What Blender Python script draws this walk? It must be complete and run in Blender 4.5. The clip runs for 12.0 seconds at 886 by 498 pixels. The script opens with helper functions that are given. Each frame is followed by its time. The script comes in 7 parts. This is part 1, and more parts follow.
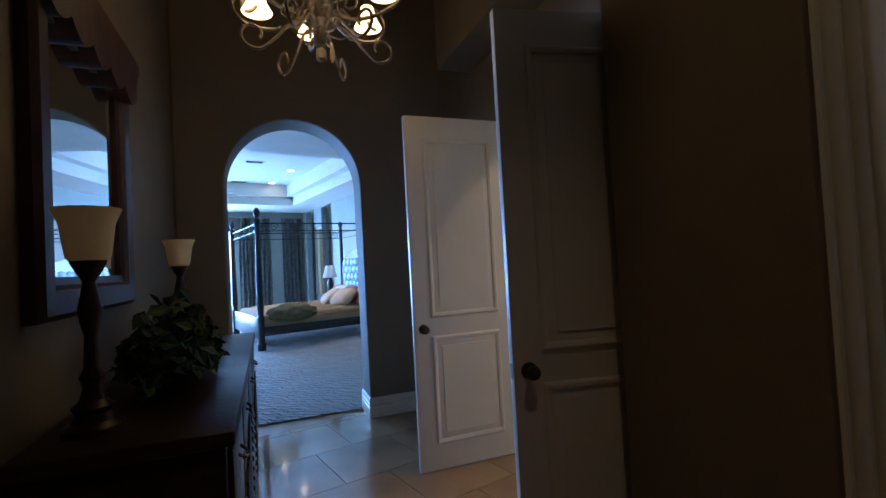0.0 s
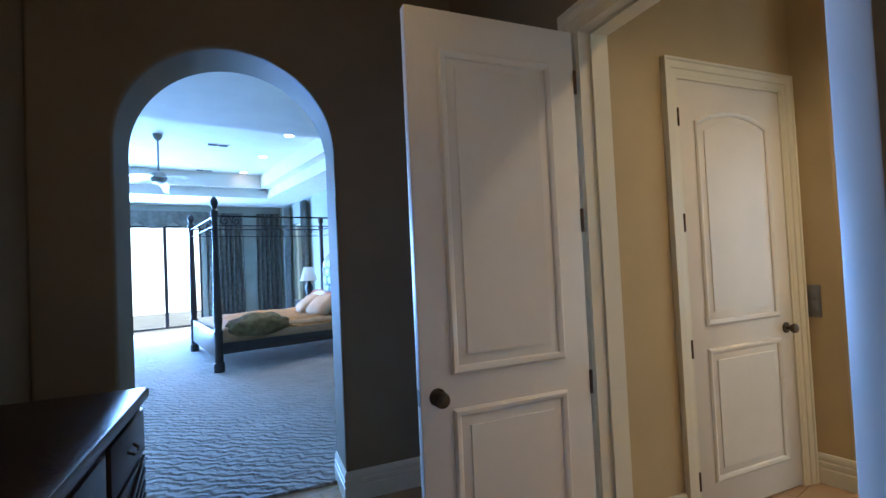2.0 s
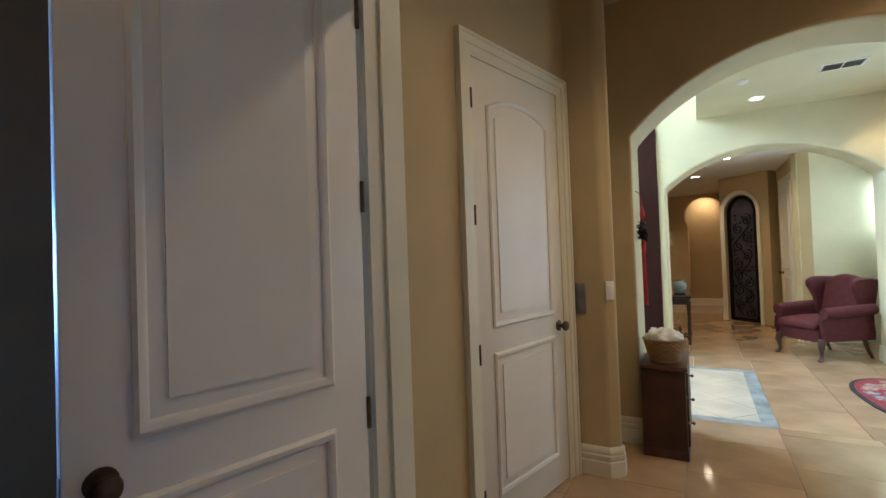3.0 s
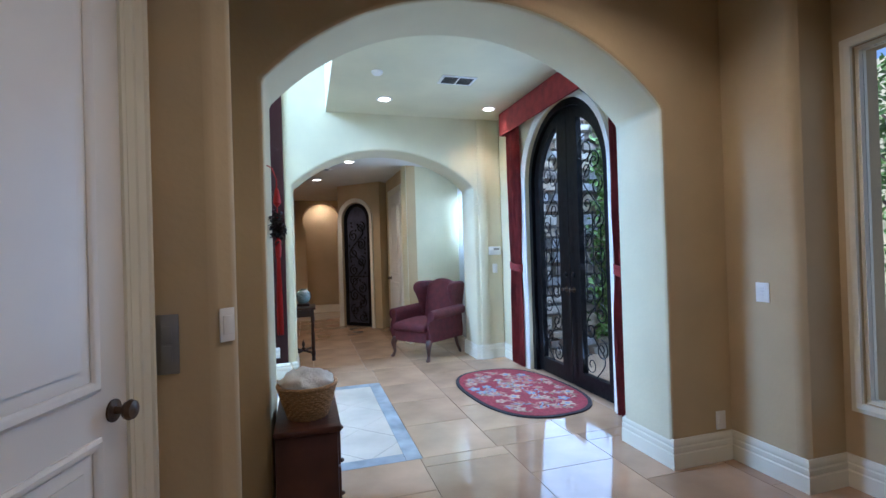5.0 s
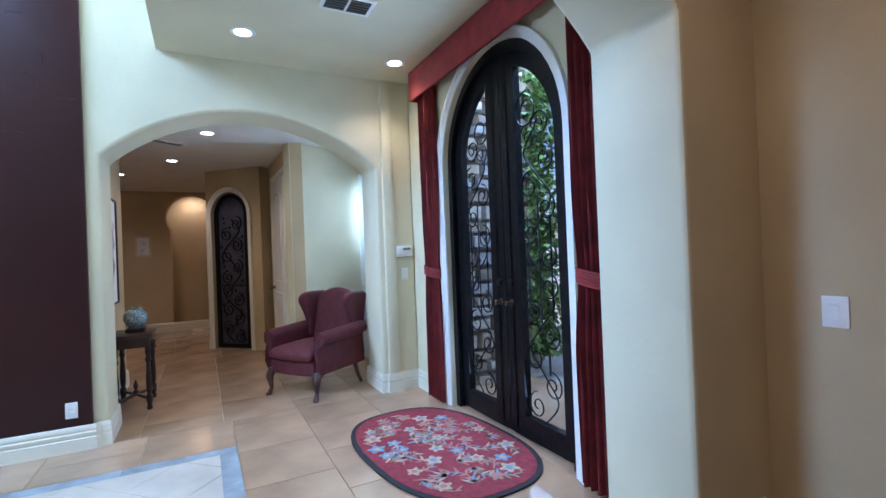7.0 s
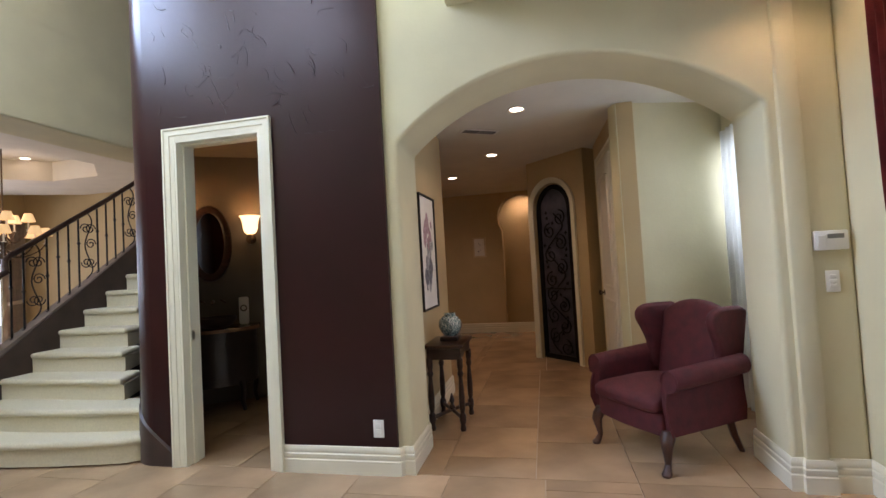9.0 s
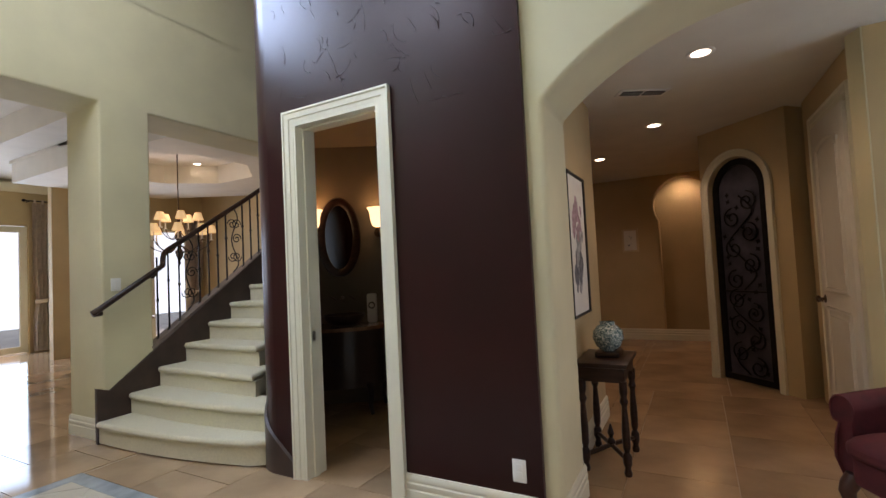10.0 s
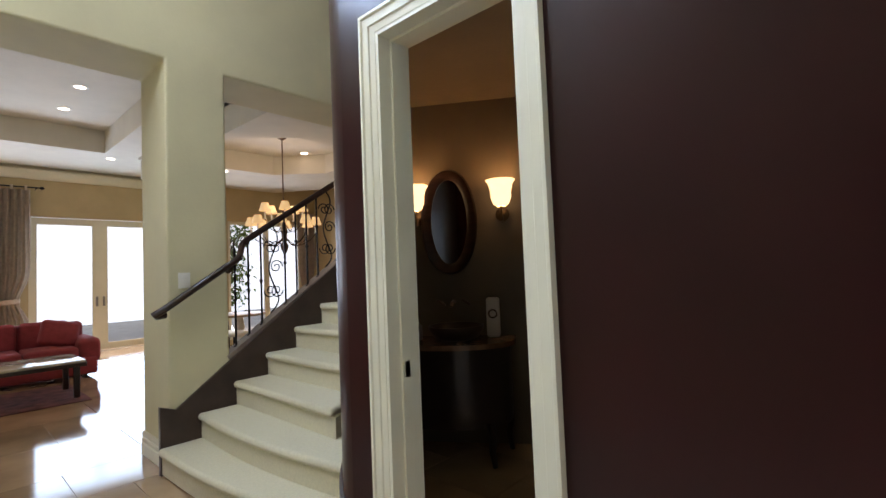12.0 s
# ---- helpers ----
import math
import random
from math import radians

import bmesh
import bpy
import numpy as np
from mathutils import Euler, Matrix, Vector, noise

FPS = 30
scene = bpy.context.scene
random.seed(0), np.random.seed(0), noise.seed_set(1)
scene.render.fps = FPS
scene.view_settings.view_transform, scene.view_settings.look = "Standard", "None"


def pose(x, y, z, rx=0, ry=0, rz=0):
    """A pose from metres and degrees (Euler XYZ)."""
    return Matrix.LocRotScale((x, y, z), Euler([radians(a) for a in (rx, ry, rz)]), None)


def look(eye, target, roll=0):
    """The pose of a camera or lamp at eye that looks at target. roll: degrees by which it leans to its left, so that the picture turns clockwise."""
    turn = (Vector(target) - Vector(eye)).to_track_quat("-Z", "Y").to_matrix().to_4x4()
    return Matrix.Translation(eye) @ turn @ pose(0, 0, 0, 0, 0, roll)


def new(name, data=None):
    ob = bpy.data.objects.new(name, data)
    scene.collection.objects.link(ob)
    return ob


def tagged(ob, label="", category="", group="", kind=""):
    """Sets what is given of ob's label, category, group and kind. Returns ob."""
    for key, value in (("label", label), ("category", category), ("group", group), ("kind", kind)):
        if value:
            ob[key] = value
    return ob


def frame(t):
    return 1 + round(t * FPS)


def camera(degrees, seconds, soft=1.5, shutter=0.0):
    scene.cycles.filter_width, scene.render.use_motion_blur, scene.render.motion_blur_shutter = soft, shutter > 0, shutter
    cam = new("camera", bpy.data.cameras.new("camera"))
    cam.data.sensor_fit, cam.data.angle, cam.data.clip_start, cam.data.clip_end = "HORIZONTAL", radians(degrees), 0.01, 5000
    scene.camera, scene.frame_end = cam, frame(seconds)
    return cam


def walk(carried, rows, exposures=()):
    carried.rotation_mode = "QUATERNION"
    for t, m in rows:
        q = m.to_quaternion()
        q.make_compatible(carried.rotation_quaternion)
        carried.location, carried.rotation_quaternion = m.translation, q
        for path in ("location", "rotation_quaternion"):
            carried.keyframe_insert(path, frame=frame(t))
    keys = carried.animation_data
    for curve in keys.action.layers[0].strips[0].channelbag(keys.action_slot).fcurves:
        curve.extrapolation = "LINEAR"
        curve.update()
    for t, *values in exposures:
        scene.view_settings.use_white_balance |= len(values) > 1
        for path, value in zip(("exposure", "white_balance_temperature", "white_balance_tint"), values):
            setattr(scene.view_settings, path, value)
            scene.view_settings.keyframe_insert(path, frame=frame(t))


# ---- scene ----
cam = camera(87.2, 12.0)
PATH = [
    (0, (-0.111, 0.209, 1.42), (1.016, 1.86, 1.476), -3.1),
    (0.5, (0.084, 0.534, 1.463), (1.07, 2.273, 1.524), -3),
    (1, (0.296, 0.846, 1.47), (1.209, 2.624, 1.537), -3),
    (1.5, (0.484, 1.163, 1.467), (1.418, 2.931, 1.53), -2.8),
    (2, (0.569, 1.495, 1.47), (1.738, 3.115, 1.524), -2.7),
    (2.5, (0.79, 1.667, 1.389), (2.252, 3.03, 1.444), -2.2),
    (3, (1.041, 1.819, 1.414), (2.793, 2.781, 1.452), -2.0),
    (3.5, (1.292, 1.971, 1.411), (3.233, 2.453, 1.443), -1.8),
    (3.7, (1.392, 1.985, 1.396), (3.372, 2.264, 1.428), -2.0),
    (5.3, (2.56, 2.054, 1.407), (4.437, 1.364, 1.425), -1.6),
    (5.5, (2.688, 1.997, 1.421), (4.535, 1.231, 1.444), -1.6),
    (6, (2.977, 1.834, 1.414), (4.77, 0.949, 1.431), -1.9),
    (6.5, (3.303, 1.687, 1.413), (5.065, 0.74, 1.425), -2.1),
    (6.7, (3.429, 1.601, 1.401), (5.188, 0.65, 1.41), -2.2),
    (8.3, (4.541, 1.261, 1.368), (6.532, 1.077, 1.416), -3.0),
    (8.5, (4.679, 1.215, 1.379), (6.678, 1.219, 1.436), -3.2),
    (9, (5.001, 1.243, 1.379), (6.955, 1.665, 1.45), -3.2),
    (9.5, (5.316, 1.4, 1.394), (7.187, 2.103, 1.473), -2.9),
    (10, (5.653, 1.523, 1.386), (7.411, 2.474, 1.467), -2.8),
    (10.5, (5.912, 1.687, 1.372), (7.555, 2.823, 1.469), -2.5),
    (11, (6.15, 1.922, 1.394), (7.711, 3.168, 1.491), -2.2),
    (11.5, (6.417, 2.149, 1.375), (7.927, 3.456, 1.472), -2.3),
    (12, (6.68, 2.391, 1.379), (8.163, 3.731, 1.47), -2.3),
]
EXPO = [(0, 0.05, 6800, 14), (1.2, 0.42, 6700, 14), (2.2, 0.52, 7000, 12), (3.0, 0.2, 6700, 12), (3.5, 0.15, 6200, 15), (5.5, 0.08, 5000, 19), (6.7, 0.0, 5050, 21), (8.5, -0.40, 6700, 31), (9.5, -0.70, 7400, 31), (10.5, -0.95, 7400, 29), (12, -0.82, 7500, 28)]
walk(cam, [(t, look(eye, target, roll)) for t, eye, target, roll in PATH], exposures=EXPO)

# ---- light ----
world = bpy.data.worlds.new("world")
scene.world = world
world.use_nodes = True
wn = world.node_tree
sky = wn.nodes.new("ShaderNodeTexSky")
sky.sky_type = "NISHITA"
sky.sun_disc = False
sky.sun_elevation, sky.sun_rotation = radians(58), radians(24)
wn.links.new(sky.outputs[0], wn.nodes["Background"].inputs[0])
wn.nodes["Background"].inputs[1].default_value = 0.15


def lamp(name, kind, energy, color, m, size=0.1, size_y=None, angle=None):
    data = bpy.data.lights.new(name, kind)
    data.energy, data.color = energy, color
    if kind == "AREA":
        data.shape, data.size, data.size_y = "RECTANGLE", size, size_y or size
    elif kind == "SUN":
        data.angle = radians(angle or 0.5)
    elif kind == "SPOT":
        data.spot_size, data.spot_blend, data.shadow_soft_size = radians(angle or 110), 0.6, size
    else:
        data.shadow_soft_size = size
    ob = new(name, data)
    ob.matrix_world = m
    return ob


DAY = (0.60, 0.80, 1.0)
WARM = (1.0, 0.80, 0.56)
lamp("sun", "SUN", 4.5, (1.0, 0.95, 0.88), look((14, 10, 34), (6, -8, 0)), angle=0.5)
# daylight in the windows: French doors of the living room, bedroom slider, high foyer window, sidelights
lamp("living_daylight", "AREA", 170, (0.42, 0.70, 1.0), look((9.09, 14.15, 1.45), (8.4, 6, 1.2)), 2.1, 2.5)
lamp("living_daylight_west", "AREA", 170, DAY, look((6.45, 14.1, 1.5), (6.2, 5, 1.2)), 1.8, 2.5)
lamp("bedroom_daylight", "AREA", 1350, (0.15, 0.40, 1.0), look((0.4, 15.3, 1.5), (1.3, 5, 1.0)), 3.2, 2.6)
lamp("clerestory_daylight", "AREA", 520, (0.42, 0.67, 1.0), look((6.5, 6.3, 4.95), (5.6, 0.5, 1.2)), 2.1, 1.4)
lamp("west_clerestory_daylight", "AREA", 130, (0.62, 0.80, 1.0), look((5.26, 4.4, 4.95), (8.6, 6.0, 3.4)), 1.9, 1.4)
lamp("porch_daylight", "AREA", 130, DAY, look((6.5, -1.5, 3.9), (6.6, 1.2, 0.0)), 2.2, 1.2)
lamp("front_door_daylight", "AREA", 34, (0.5, 0.75, 1.0), look((6.535, -0.435, 1.45), (6.5, 4.0, 1.0)), 1.2, 2.3)
lamp("hall_window_daylight", "AREA", 45, DAY, look((9.3, -0.62, 1.6), (9.6, 2.0, 1.2)), 0.9, 2.0)
lamp("dining_daylight", "AREA", 90, DAY, look((11.2, 12.24, 1.4), (10.3, 8, 1.0)), 1.6, 2.3)

# ---- materials ----
def mat(name, color, rough=0.6, metal=0.0, var=0.12, scale=6.0, bump=0.0, bscale=60.0, spec=0.5, sheen=0.0, coat=0.0, detail=4.0, emit=None, strength=0.0, stretch=None, dark=None):
    m = bpy.data.materials.new(name)
    m.use_nodes = True
    nt = m.node_tree
    b = nt.nodes["Principled BSDF"]
    b.inputs["Roughness"].default_value, b.inputs["Metallic"].default_value = rough, metal
    b.inputs["Specular IOR Level"].default_value = spec
    b.inputs["Sheen Weight"].default_value, b.inputs["Coat Weight"].default_value = sheen, coat
    tc = nt.nodes.new("ShaderNodeTexCoord")
    mp = nt.nodes.new("ShaderNodeMapping")
    nt.links.new(tc.outputs["Object"], mp.inputs[0])
    if stretch:
        mp.inputs["Scale"].default_value = stretch
    n1 = nt.nodes.new("ShaderNodeTexNoise")
    n1.inputs["Scale"].default_value, n1.inputs["Detail"].default_value = scale, detail
    nt.links.new(mp.outputs[0], n1.inputs["Vector"])
    ramp = nt.nodes.new("ShaderNodeMix")
    ramp.data_type = "RGBA"
    c = list(color)
    lo = list(dark) if dark else [max(0, v * (1 - var)) for v in c]
    hi = [min(1, v * (1 + var)) for v in c] if not dark else c
    ramp.inputs["A"].default_value, ramp.inputs["B"].default_value = (*lo, 1), (*hi, 1)
    mr = nt.nodes.new("ShaderNodeMapRange")
    mr.inputs["From Min"].default_value, mr.inputs["From Max"].default_value = 0.3, 0.7
    nt.links.new(n1.outputs["Fac"], mr.inputs["Value"])
    nt.links.new(mr.outputs[0], ramp.inputs["Factor"])
    nt.links.new(ramp.outputs["Result"], b.inputs["Base Color"])
    if bump:
        n2 = nt.nodes.new("ShaderNodeTexNoise")
        n2.inputs["Scale"].default_value, n2.inputs["Detail"].default_value = bscale, 5
        nt.links.new(mp.outputs[0], n2.inputs["Vector"])
        bp = nt.nodes.new("ShaderNodeBump")
        bp.inputs["Strength"].default_value, bp.inputs["Distance"].default_value = bump, 0.01
        nt.links.new(n2.outputs["Fac"], bp.inputs["Height"])
        nt.links.new(bp.outputs[0], b.inputs["Normal"])
    if emit:
        b.inputs["Emission Color"].default_value, b.inputs["Emission Strength"].default_value = (*emit, 1), strength
    return m


def bsdf(m):
    return m.node_tree.nodes["Principled BSDF"]


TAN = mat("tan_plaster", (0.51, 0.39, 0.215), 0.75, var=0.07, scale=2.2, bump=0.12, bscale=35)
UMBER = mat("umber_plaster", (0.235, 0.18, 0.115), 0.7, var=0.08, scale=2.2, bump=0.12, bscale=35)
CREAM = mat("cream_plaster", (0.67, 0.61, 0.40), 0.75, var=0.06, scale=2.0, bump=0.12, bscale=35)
HALLWALL = mat("ochre_plaster", (0.56, 0.42, 0.23), 0.75, var=0.06, scale=2.0, bump=0.12, bscale=35)
GREYGREEN = mat("grey_green_plaster", (0.36, 0.38, 0.32), 0.75, var=0.06, scale=2.0, bump=0.1, bscale=35)
CEIL = mat("ceiling_paint", (0.72, 0.69, 0.60), 0.8, var=0.04, scale=3, bump=0.12, bscale=40)
TRIM = mat("trim_paint", (0.76, 0.715, 0.56), 0.4, var=0.04, scale=3, bump=0.03, bscale=30)
DOORW = mat("door_paint", (0.78, 0.73, 0.64), 0.38, var=0.04, scale=3, bump=0.04, bscale=25)
WOODD = mat("dark_walnut", (0.030, 0.013, 0.008), 0.30, var=0.5, scale=5, bump=0.15, bscale=40, stretch=(1, 1, 6), coat=0.05, spec=0.35)
WOODM = mat("reddish_mahogany", (0.06, 0.021, 0.012), 0.45, var=0.45, scale=5, bump=0.12, bscale=40, stretch=(6, 1, 1))
SKIRT = mat("espresso_skirt", (0.05, 0.028, 0.022), 0.4, var=0.3, scale=6)
IRON = mat("black_iron", (0.018, 0.018, 0.02), 0.38, metal=0.75, var=0.3, scale=20, bump=0.15, bscale=60)
BRONZE = mat("aged_bronze", (0.10, 0.065, 0.042), 0.38, metal=0.8, var=0.4, scale=25, bump=0.2, bscale=70)
RUSTIRON = mat("silvered_bronze", (0.20, 0.17, 0.14), 0.45, metal=0.6, var=0.4, scale=25, bump=0.25, bscale=70)
PLASTICW = mat("white_plastic", (0.82, 0.80, 0.74), 0.35, var=0.02)
GREYP = mat("grey_steel_plate", (0.28, 0.27, 0.25), 0.35, metal=0.7, var=0.1)
REDCURT = mat("crimson_velvet", (0.24, 0.022, 0.020), 0.8, var=0.3, scale=9, bump=0.2, bscale=120, sheen=0.0)
WINE = mat("wine_upholstery", (0.085, 0.009, 0.012), 0.75, var=0.25, scale=14, bump=0.3, bscale=220, sheen=0.0)
REDSOFA = mat("red_sofa_cloth", (0.33, 0.045, 0.055), 0.85, var=0.15, scale=12, bump=0.3, bscale=180, sheen=0.05)
CARPETS = mat("stair_carpet", (0.65, 0.58, 0.41), 0.95, var=0.06, scale=60, bump=0.35, bscale=200, sheen=0.2)
SAND = mat("sand_curtain", (0.62, 0.51, 0.41), 0.85, var=0.12, scale=12, bump=0.2, bscale=120)
SHEER = mat("white_sheer", (0.82, 0.82, 0.78), 0.8, var=0.05, scale=9, bump=0.1)
_nt = SHEER.node_tree
_tl = _nt.nodes.new("ShaderNodeBsdfTranslucent")
_tl.inputs["Color"].default_value = (0.85, 0.87, 0.85, 1)
_mx = _nt.nodes.new("ShaderNodeMixShader")
_mx.inputs[0].default_value = 0.6
_out = [n for n in _nt.nodes if n.type == "OUTPUT_MATERIAL"][0]
_nt.links.new(bsdf(SHEER).outputs[0], _mx.inputs[1])
_nt.links.new(_tl.outputs[0], _mx.inputs[2])
_nt.links.new(_mx.outputs[0], _out.inputs["Surface"])
STONE = mat("ledge_stone", (0.36, 0.33, 0.29), 0.85, var=0.45, scale=5, bump=0.8, bscale=18)
LEAF = mat("green_leaf", (0.13, 0.23, 0.05), 0.5, var=0.5, scale=4)
LEAFD = mat("ivy_leaf", (0.035, 0.07, 0.022), 0.45, var=0.5, scale=7)
BARK = mat("bark", (0.09, 0.065, 0.045), 0.9, var=0.4, scale=12, bump=0.6, bscale=30)
BULB = mat("lamp_glass_lit", (0.9, 0.8, 0.6), 0.5, emit=(1.0, 0.72, 0.38), strength=3.5)
CANLIT = mat("downlight_lens", (0.9, 0.9, 0.85), 0.5, emit=(1.0, 0.9, 0.72), strength=14)
# alabaster with a faint glow put in, though no lamp burns inside
ALAB = mat("alabaster_faint_glow", (0.72, 0.56, 0.33), 0.5, var=0.12, scale=8, emit=(1.0, 0.66, 0.32), strength=0.02)
SILKSHADE = mat("pleated_silk_shade", (0.75, 0.62, 0.40), 0.8, emit=(1.0, 0.70, 0.34), strength=0.9)
PAPER = mat("art_paper", (0.78, 0.75, 0.68), 0.8, var=0.04)
RIM = mat("black_frame", (0.02, 0.018, 0.016), 0.4)

# purple trowelled plaster
PURPLE = mat("plum_plaster", (0.027, 0.0044, 0.0046), 0.28, var=0.18, scale=1.6, bump=0.18, bscale=5, spec=0.30)
# polished travertine, one tone per slab
TRAV = mat("polished_travertine", (0.44, 0.285, 0.17), 0.075, var=0.26, scale=1.8, bump=0.02, bscale=8, detail=8, spec=0.8)
_nt = TRAV.node_tree
_oi = _nt.nodes.new("ShaderNodeObjectInfo")
_hs = _nt.nodes.new("ShaderNodeHueSaturation")
_mr = _nt.nodes.new("ShaderNodeMapRange")
_mr.inputs["To Min"].default_value, _mr.inputs["To Max"].default_value = 0.88, 1.08
_nt.links.new(_oi.outputs["Random"], _mr.inputs["Value"])
_nt.links.new(_mr.outputs[0], _hs.inputs["Value"])
_mix = [n for n in _nt.nodes if n.type == "MIX"][0]
_nt.links.new(_mix.outputs["Result"], _hs.inputs["Color"])
_nt.links.new(_hs.outputs[0], bsdf(TRAV).inputs["Base Color"])
GROUT = mat("tile_grout", (0.42, 0.28, 0.17), 0.45, var=0.1)
INLAYL = mat("ivory_marble", (0.60, 0.53, 0.42), 0.14, var=0.14, scale=2.5, detail=8)
INLAYB = mat("blue_grey_marble", (0.33, 0.355, 0.36), 0.15, var=0.3, scale=5, detail=8)

# bedroom carpet with a sculpted wave pile
BCARP = mat("sculpted_carpet", (0.40, 0.38, 0.35), 0.95, var=0.1, scale=3, sheen=0.2)
_nt = BCARP.node_tree
_tc = [n for n in _nt.nodes if n.type == "TEX_COORD"][0]
_w = _nt.nodes.new("ShaderNodeTexWave")
_w.inputs["Scale"].default_value, _w.inputs["Distortion"].default_value, _w.inputs["Detail Scale"].default_value = 5.5, 7.0, 1.6
_w.bands_direction = "DIAGONAL"
_nt.links.new(_tc.outputs["Object"], _w.inputs["Vector"])
_b2 = _nt.nodes.new("ShaderNodeBump")
_b2.inputs["Strength"].default_value, _b2.inputs["Distance"].default_value = 0.9, 0.03
_nt.links.new(_w.outputs["Fac"], _b2.inputs["Height"])
_nt.links.new(_b2.outputs[0], bsdf(BCARP).inputs["Normal"])


def glass(name, tint, rough=0.0, trans=1.0):
    m = bpy.data.materials.new(name)
    m.use_nodes = True
    b = bsdf(m)
    b.inputs["Base Color"].default_value = (*tint, 1)
    b.inputs["Roughness"].default_value, b.inputs["Transmission Weight"].default_value, b.inputs["IOR"].default_value = rough, trans, 1.15
    return m


GLASS = glass("clear_glass", (0.96, 0.98, 0.98))
MIRROR = mat("mirror_silver", (0.85, 0.86, 0.86), 0.02, metal=1.0, var=0.0)


# ---- mesh helpers ----
def link_mesh(name, bm, material, parent=None, smooth=35):
    me = bpy.data.meshes.new(name)
    bmesh.ops.recalc_face_normals(bm, faces=bm.faces)
    bm.to_mesh(me)
    bm.free()
    if smooth:
        for p in me.polygons:
            p.use_smooth = True
        me.set_sharp_from_angle(angle=radians(smooth))
    for mm in (material if isinstance(material, (list, tuple)) else [material]):
        me.materials.append(mm)
    ob = new(name, me)
    if parent:
        ob.parent = parent
    return ob


def part(name, bm, material, parent, label="", smooth=35):
    ob = link_mesh(name, bm, material, parent, smooth)
    if label:
        ob["label"] = label
    return ob


def thing(name, label, category, m=None, group="", kind=""):
    ob = new(name)
    ob.empty_display_size = 0.1
    if m is not None:
        ob.matrix_world = m
    return tagged(ob, label, category, group, kind)


def struct(name, bm, material, label, category, smooth=35):
    return tagged(link_mesh(name, bm, material, None, smooth), label, category, kind="structure")


def box(bm, x0, x1, y0, y1, z0, z1, bev=0.0, m=None, seg=2):
    r = bmesh.ops.create_cube(bm, size=1)
    vs = r["verts"]
    bmesh.ops.transform(bm, matrix=Matrix.Translation(((x0 + x1) / 2, (y0 + y1) / 2, (z0 + z1) / 2)) @ Matrix.Diagonal((x1 - x0, y1 - y0, z1 - z0, 1)), verts=vs)
    if bev:
        es = {e for v in vs for e in v.link_edges}
        g = bmesh.ops.bevel(bm, geom=list(es), offset=bev, segments=seg, profile=0.5, affect="EDGES")
        vs = list({v for v in g["verts"]} | {v for f in g["faces"] for v in f.verts})
        seen, stack = set(vs), list(vs)
        while stack:
            v = stack.pop()
            for e in v.link_edges:
                o = e.other_vert(v)
                if o not in seen:
                    seen.add(o)
                    stack.append(o)
        vs = list(seen)
    if m is not None:
        bmesh.ops.transform(bm, matrix=m, verts=vs)
    return vs


def bbox(*a, **k):
    bm = bmesh.new()
    box(bm, *a, **k)
    return bm


def prism(bm, pts, depth, m=None):
    """Extrudes the outline pts (a, b) by depth along the third axis."""
    m = m or Matrix.Identity(4)
    lo = [bm.verts.new(m @ Vector((a, b, 0))) for a, b in pts]
    hi = [bm.verts.new(m @ Vector((a, b, depth))) for a, b in pts]
    n = len(pts)
    bm.faces.new(lo)
    bm.faces.new(hi[::-1])
    for i in range(n):
        bm.faces.new((lo[i], lo[(i + 1) % n], hi[(i + 1) % n], hi[i]))


def sweep(bm, path, profile, m=None, closed=False):
    """Runs the outline profile (offset to the left, height) along the flat path."""
    m = m or Matrix.Identity(4)
    n, rings = len(path), []
    for i, p in enumerate(path):
        p = Vector(p)
        a = Vector(path[i - 1]) if (i or closed) else None
        c = Vector(path[(i + 1) % n]) if (i < n - 1 or closed) else None
        d1 = (p - a).normalized() if a is not None else (c - p).normalized()
        d2 = (c - p).normalized() if c is not None else d1
        n1, n2 = Vector((-d1.y, d1.x)), Vector((-d2.y, d2.x))
        nn = (n1 + n2).normalized()
        nn = nn / max(0.3, nn.dot(n1))
        rings.append([bm.verts.new(m @ Vector((p.x + nn.x * o, p.y + nn.y * o, h))) for o, h in profile])
    k = len(profile)
    for i in range(n if closed else n - 1):
        r, s = rings[i], rings[(i + 1) % n]
        for j in range(k):
            bm.faces.new((r[j], r[(j + 1) % k], s[(j + 1) % k], s[j]))
    if not closed:
        bm.faces.new(rings[0][::-1])
        bm.faces.new(rings[-1])


def tube(bm, pts, r, seg=8, r2=None, cap=True):
    pts = [Vector(p) for p in pts]
    n, rings, up = len(pts), [], None
    for i, p in enumerate(pts):
        d = (pts[min(i + 1, n - 1)] - pts[max(i - 1, 0)]).normalized()
        if up is None:
            up = d.orthogonal().normalized()
        up = (up - d * up.dot(d)).normalized()
        side = d.cross(up)
        rr = r + ((r2 - r) * i / (n - 1) if r2 is not None else 0)
        rings.append([bm.verts.new(p + (up * math.cos(t) + side * math.sin(t)) * rr) for t in (2 * math.pi * j / seg for j in range(seg))])
    for a, b in zip(rings, rings[1:]):
        for j in range(seg):
            bm.faces.new((a[j], a[(j + 1) % seg], b[(j + 1) % seg], b[j]))
    if cap:
        bm.faces.new(rings[0][::-1])
        bm.faces.new(rings[-1])


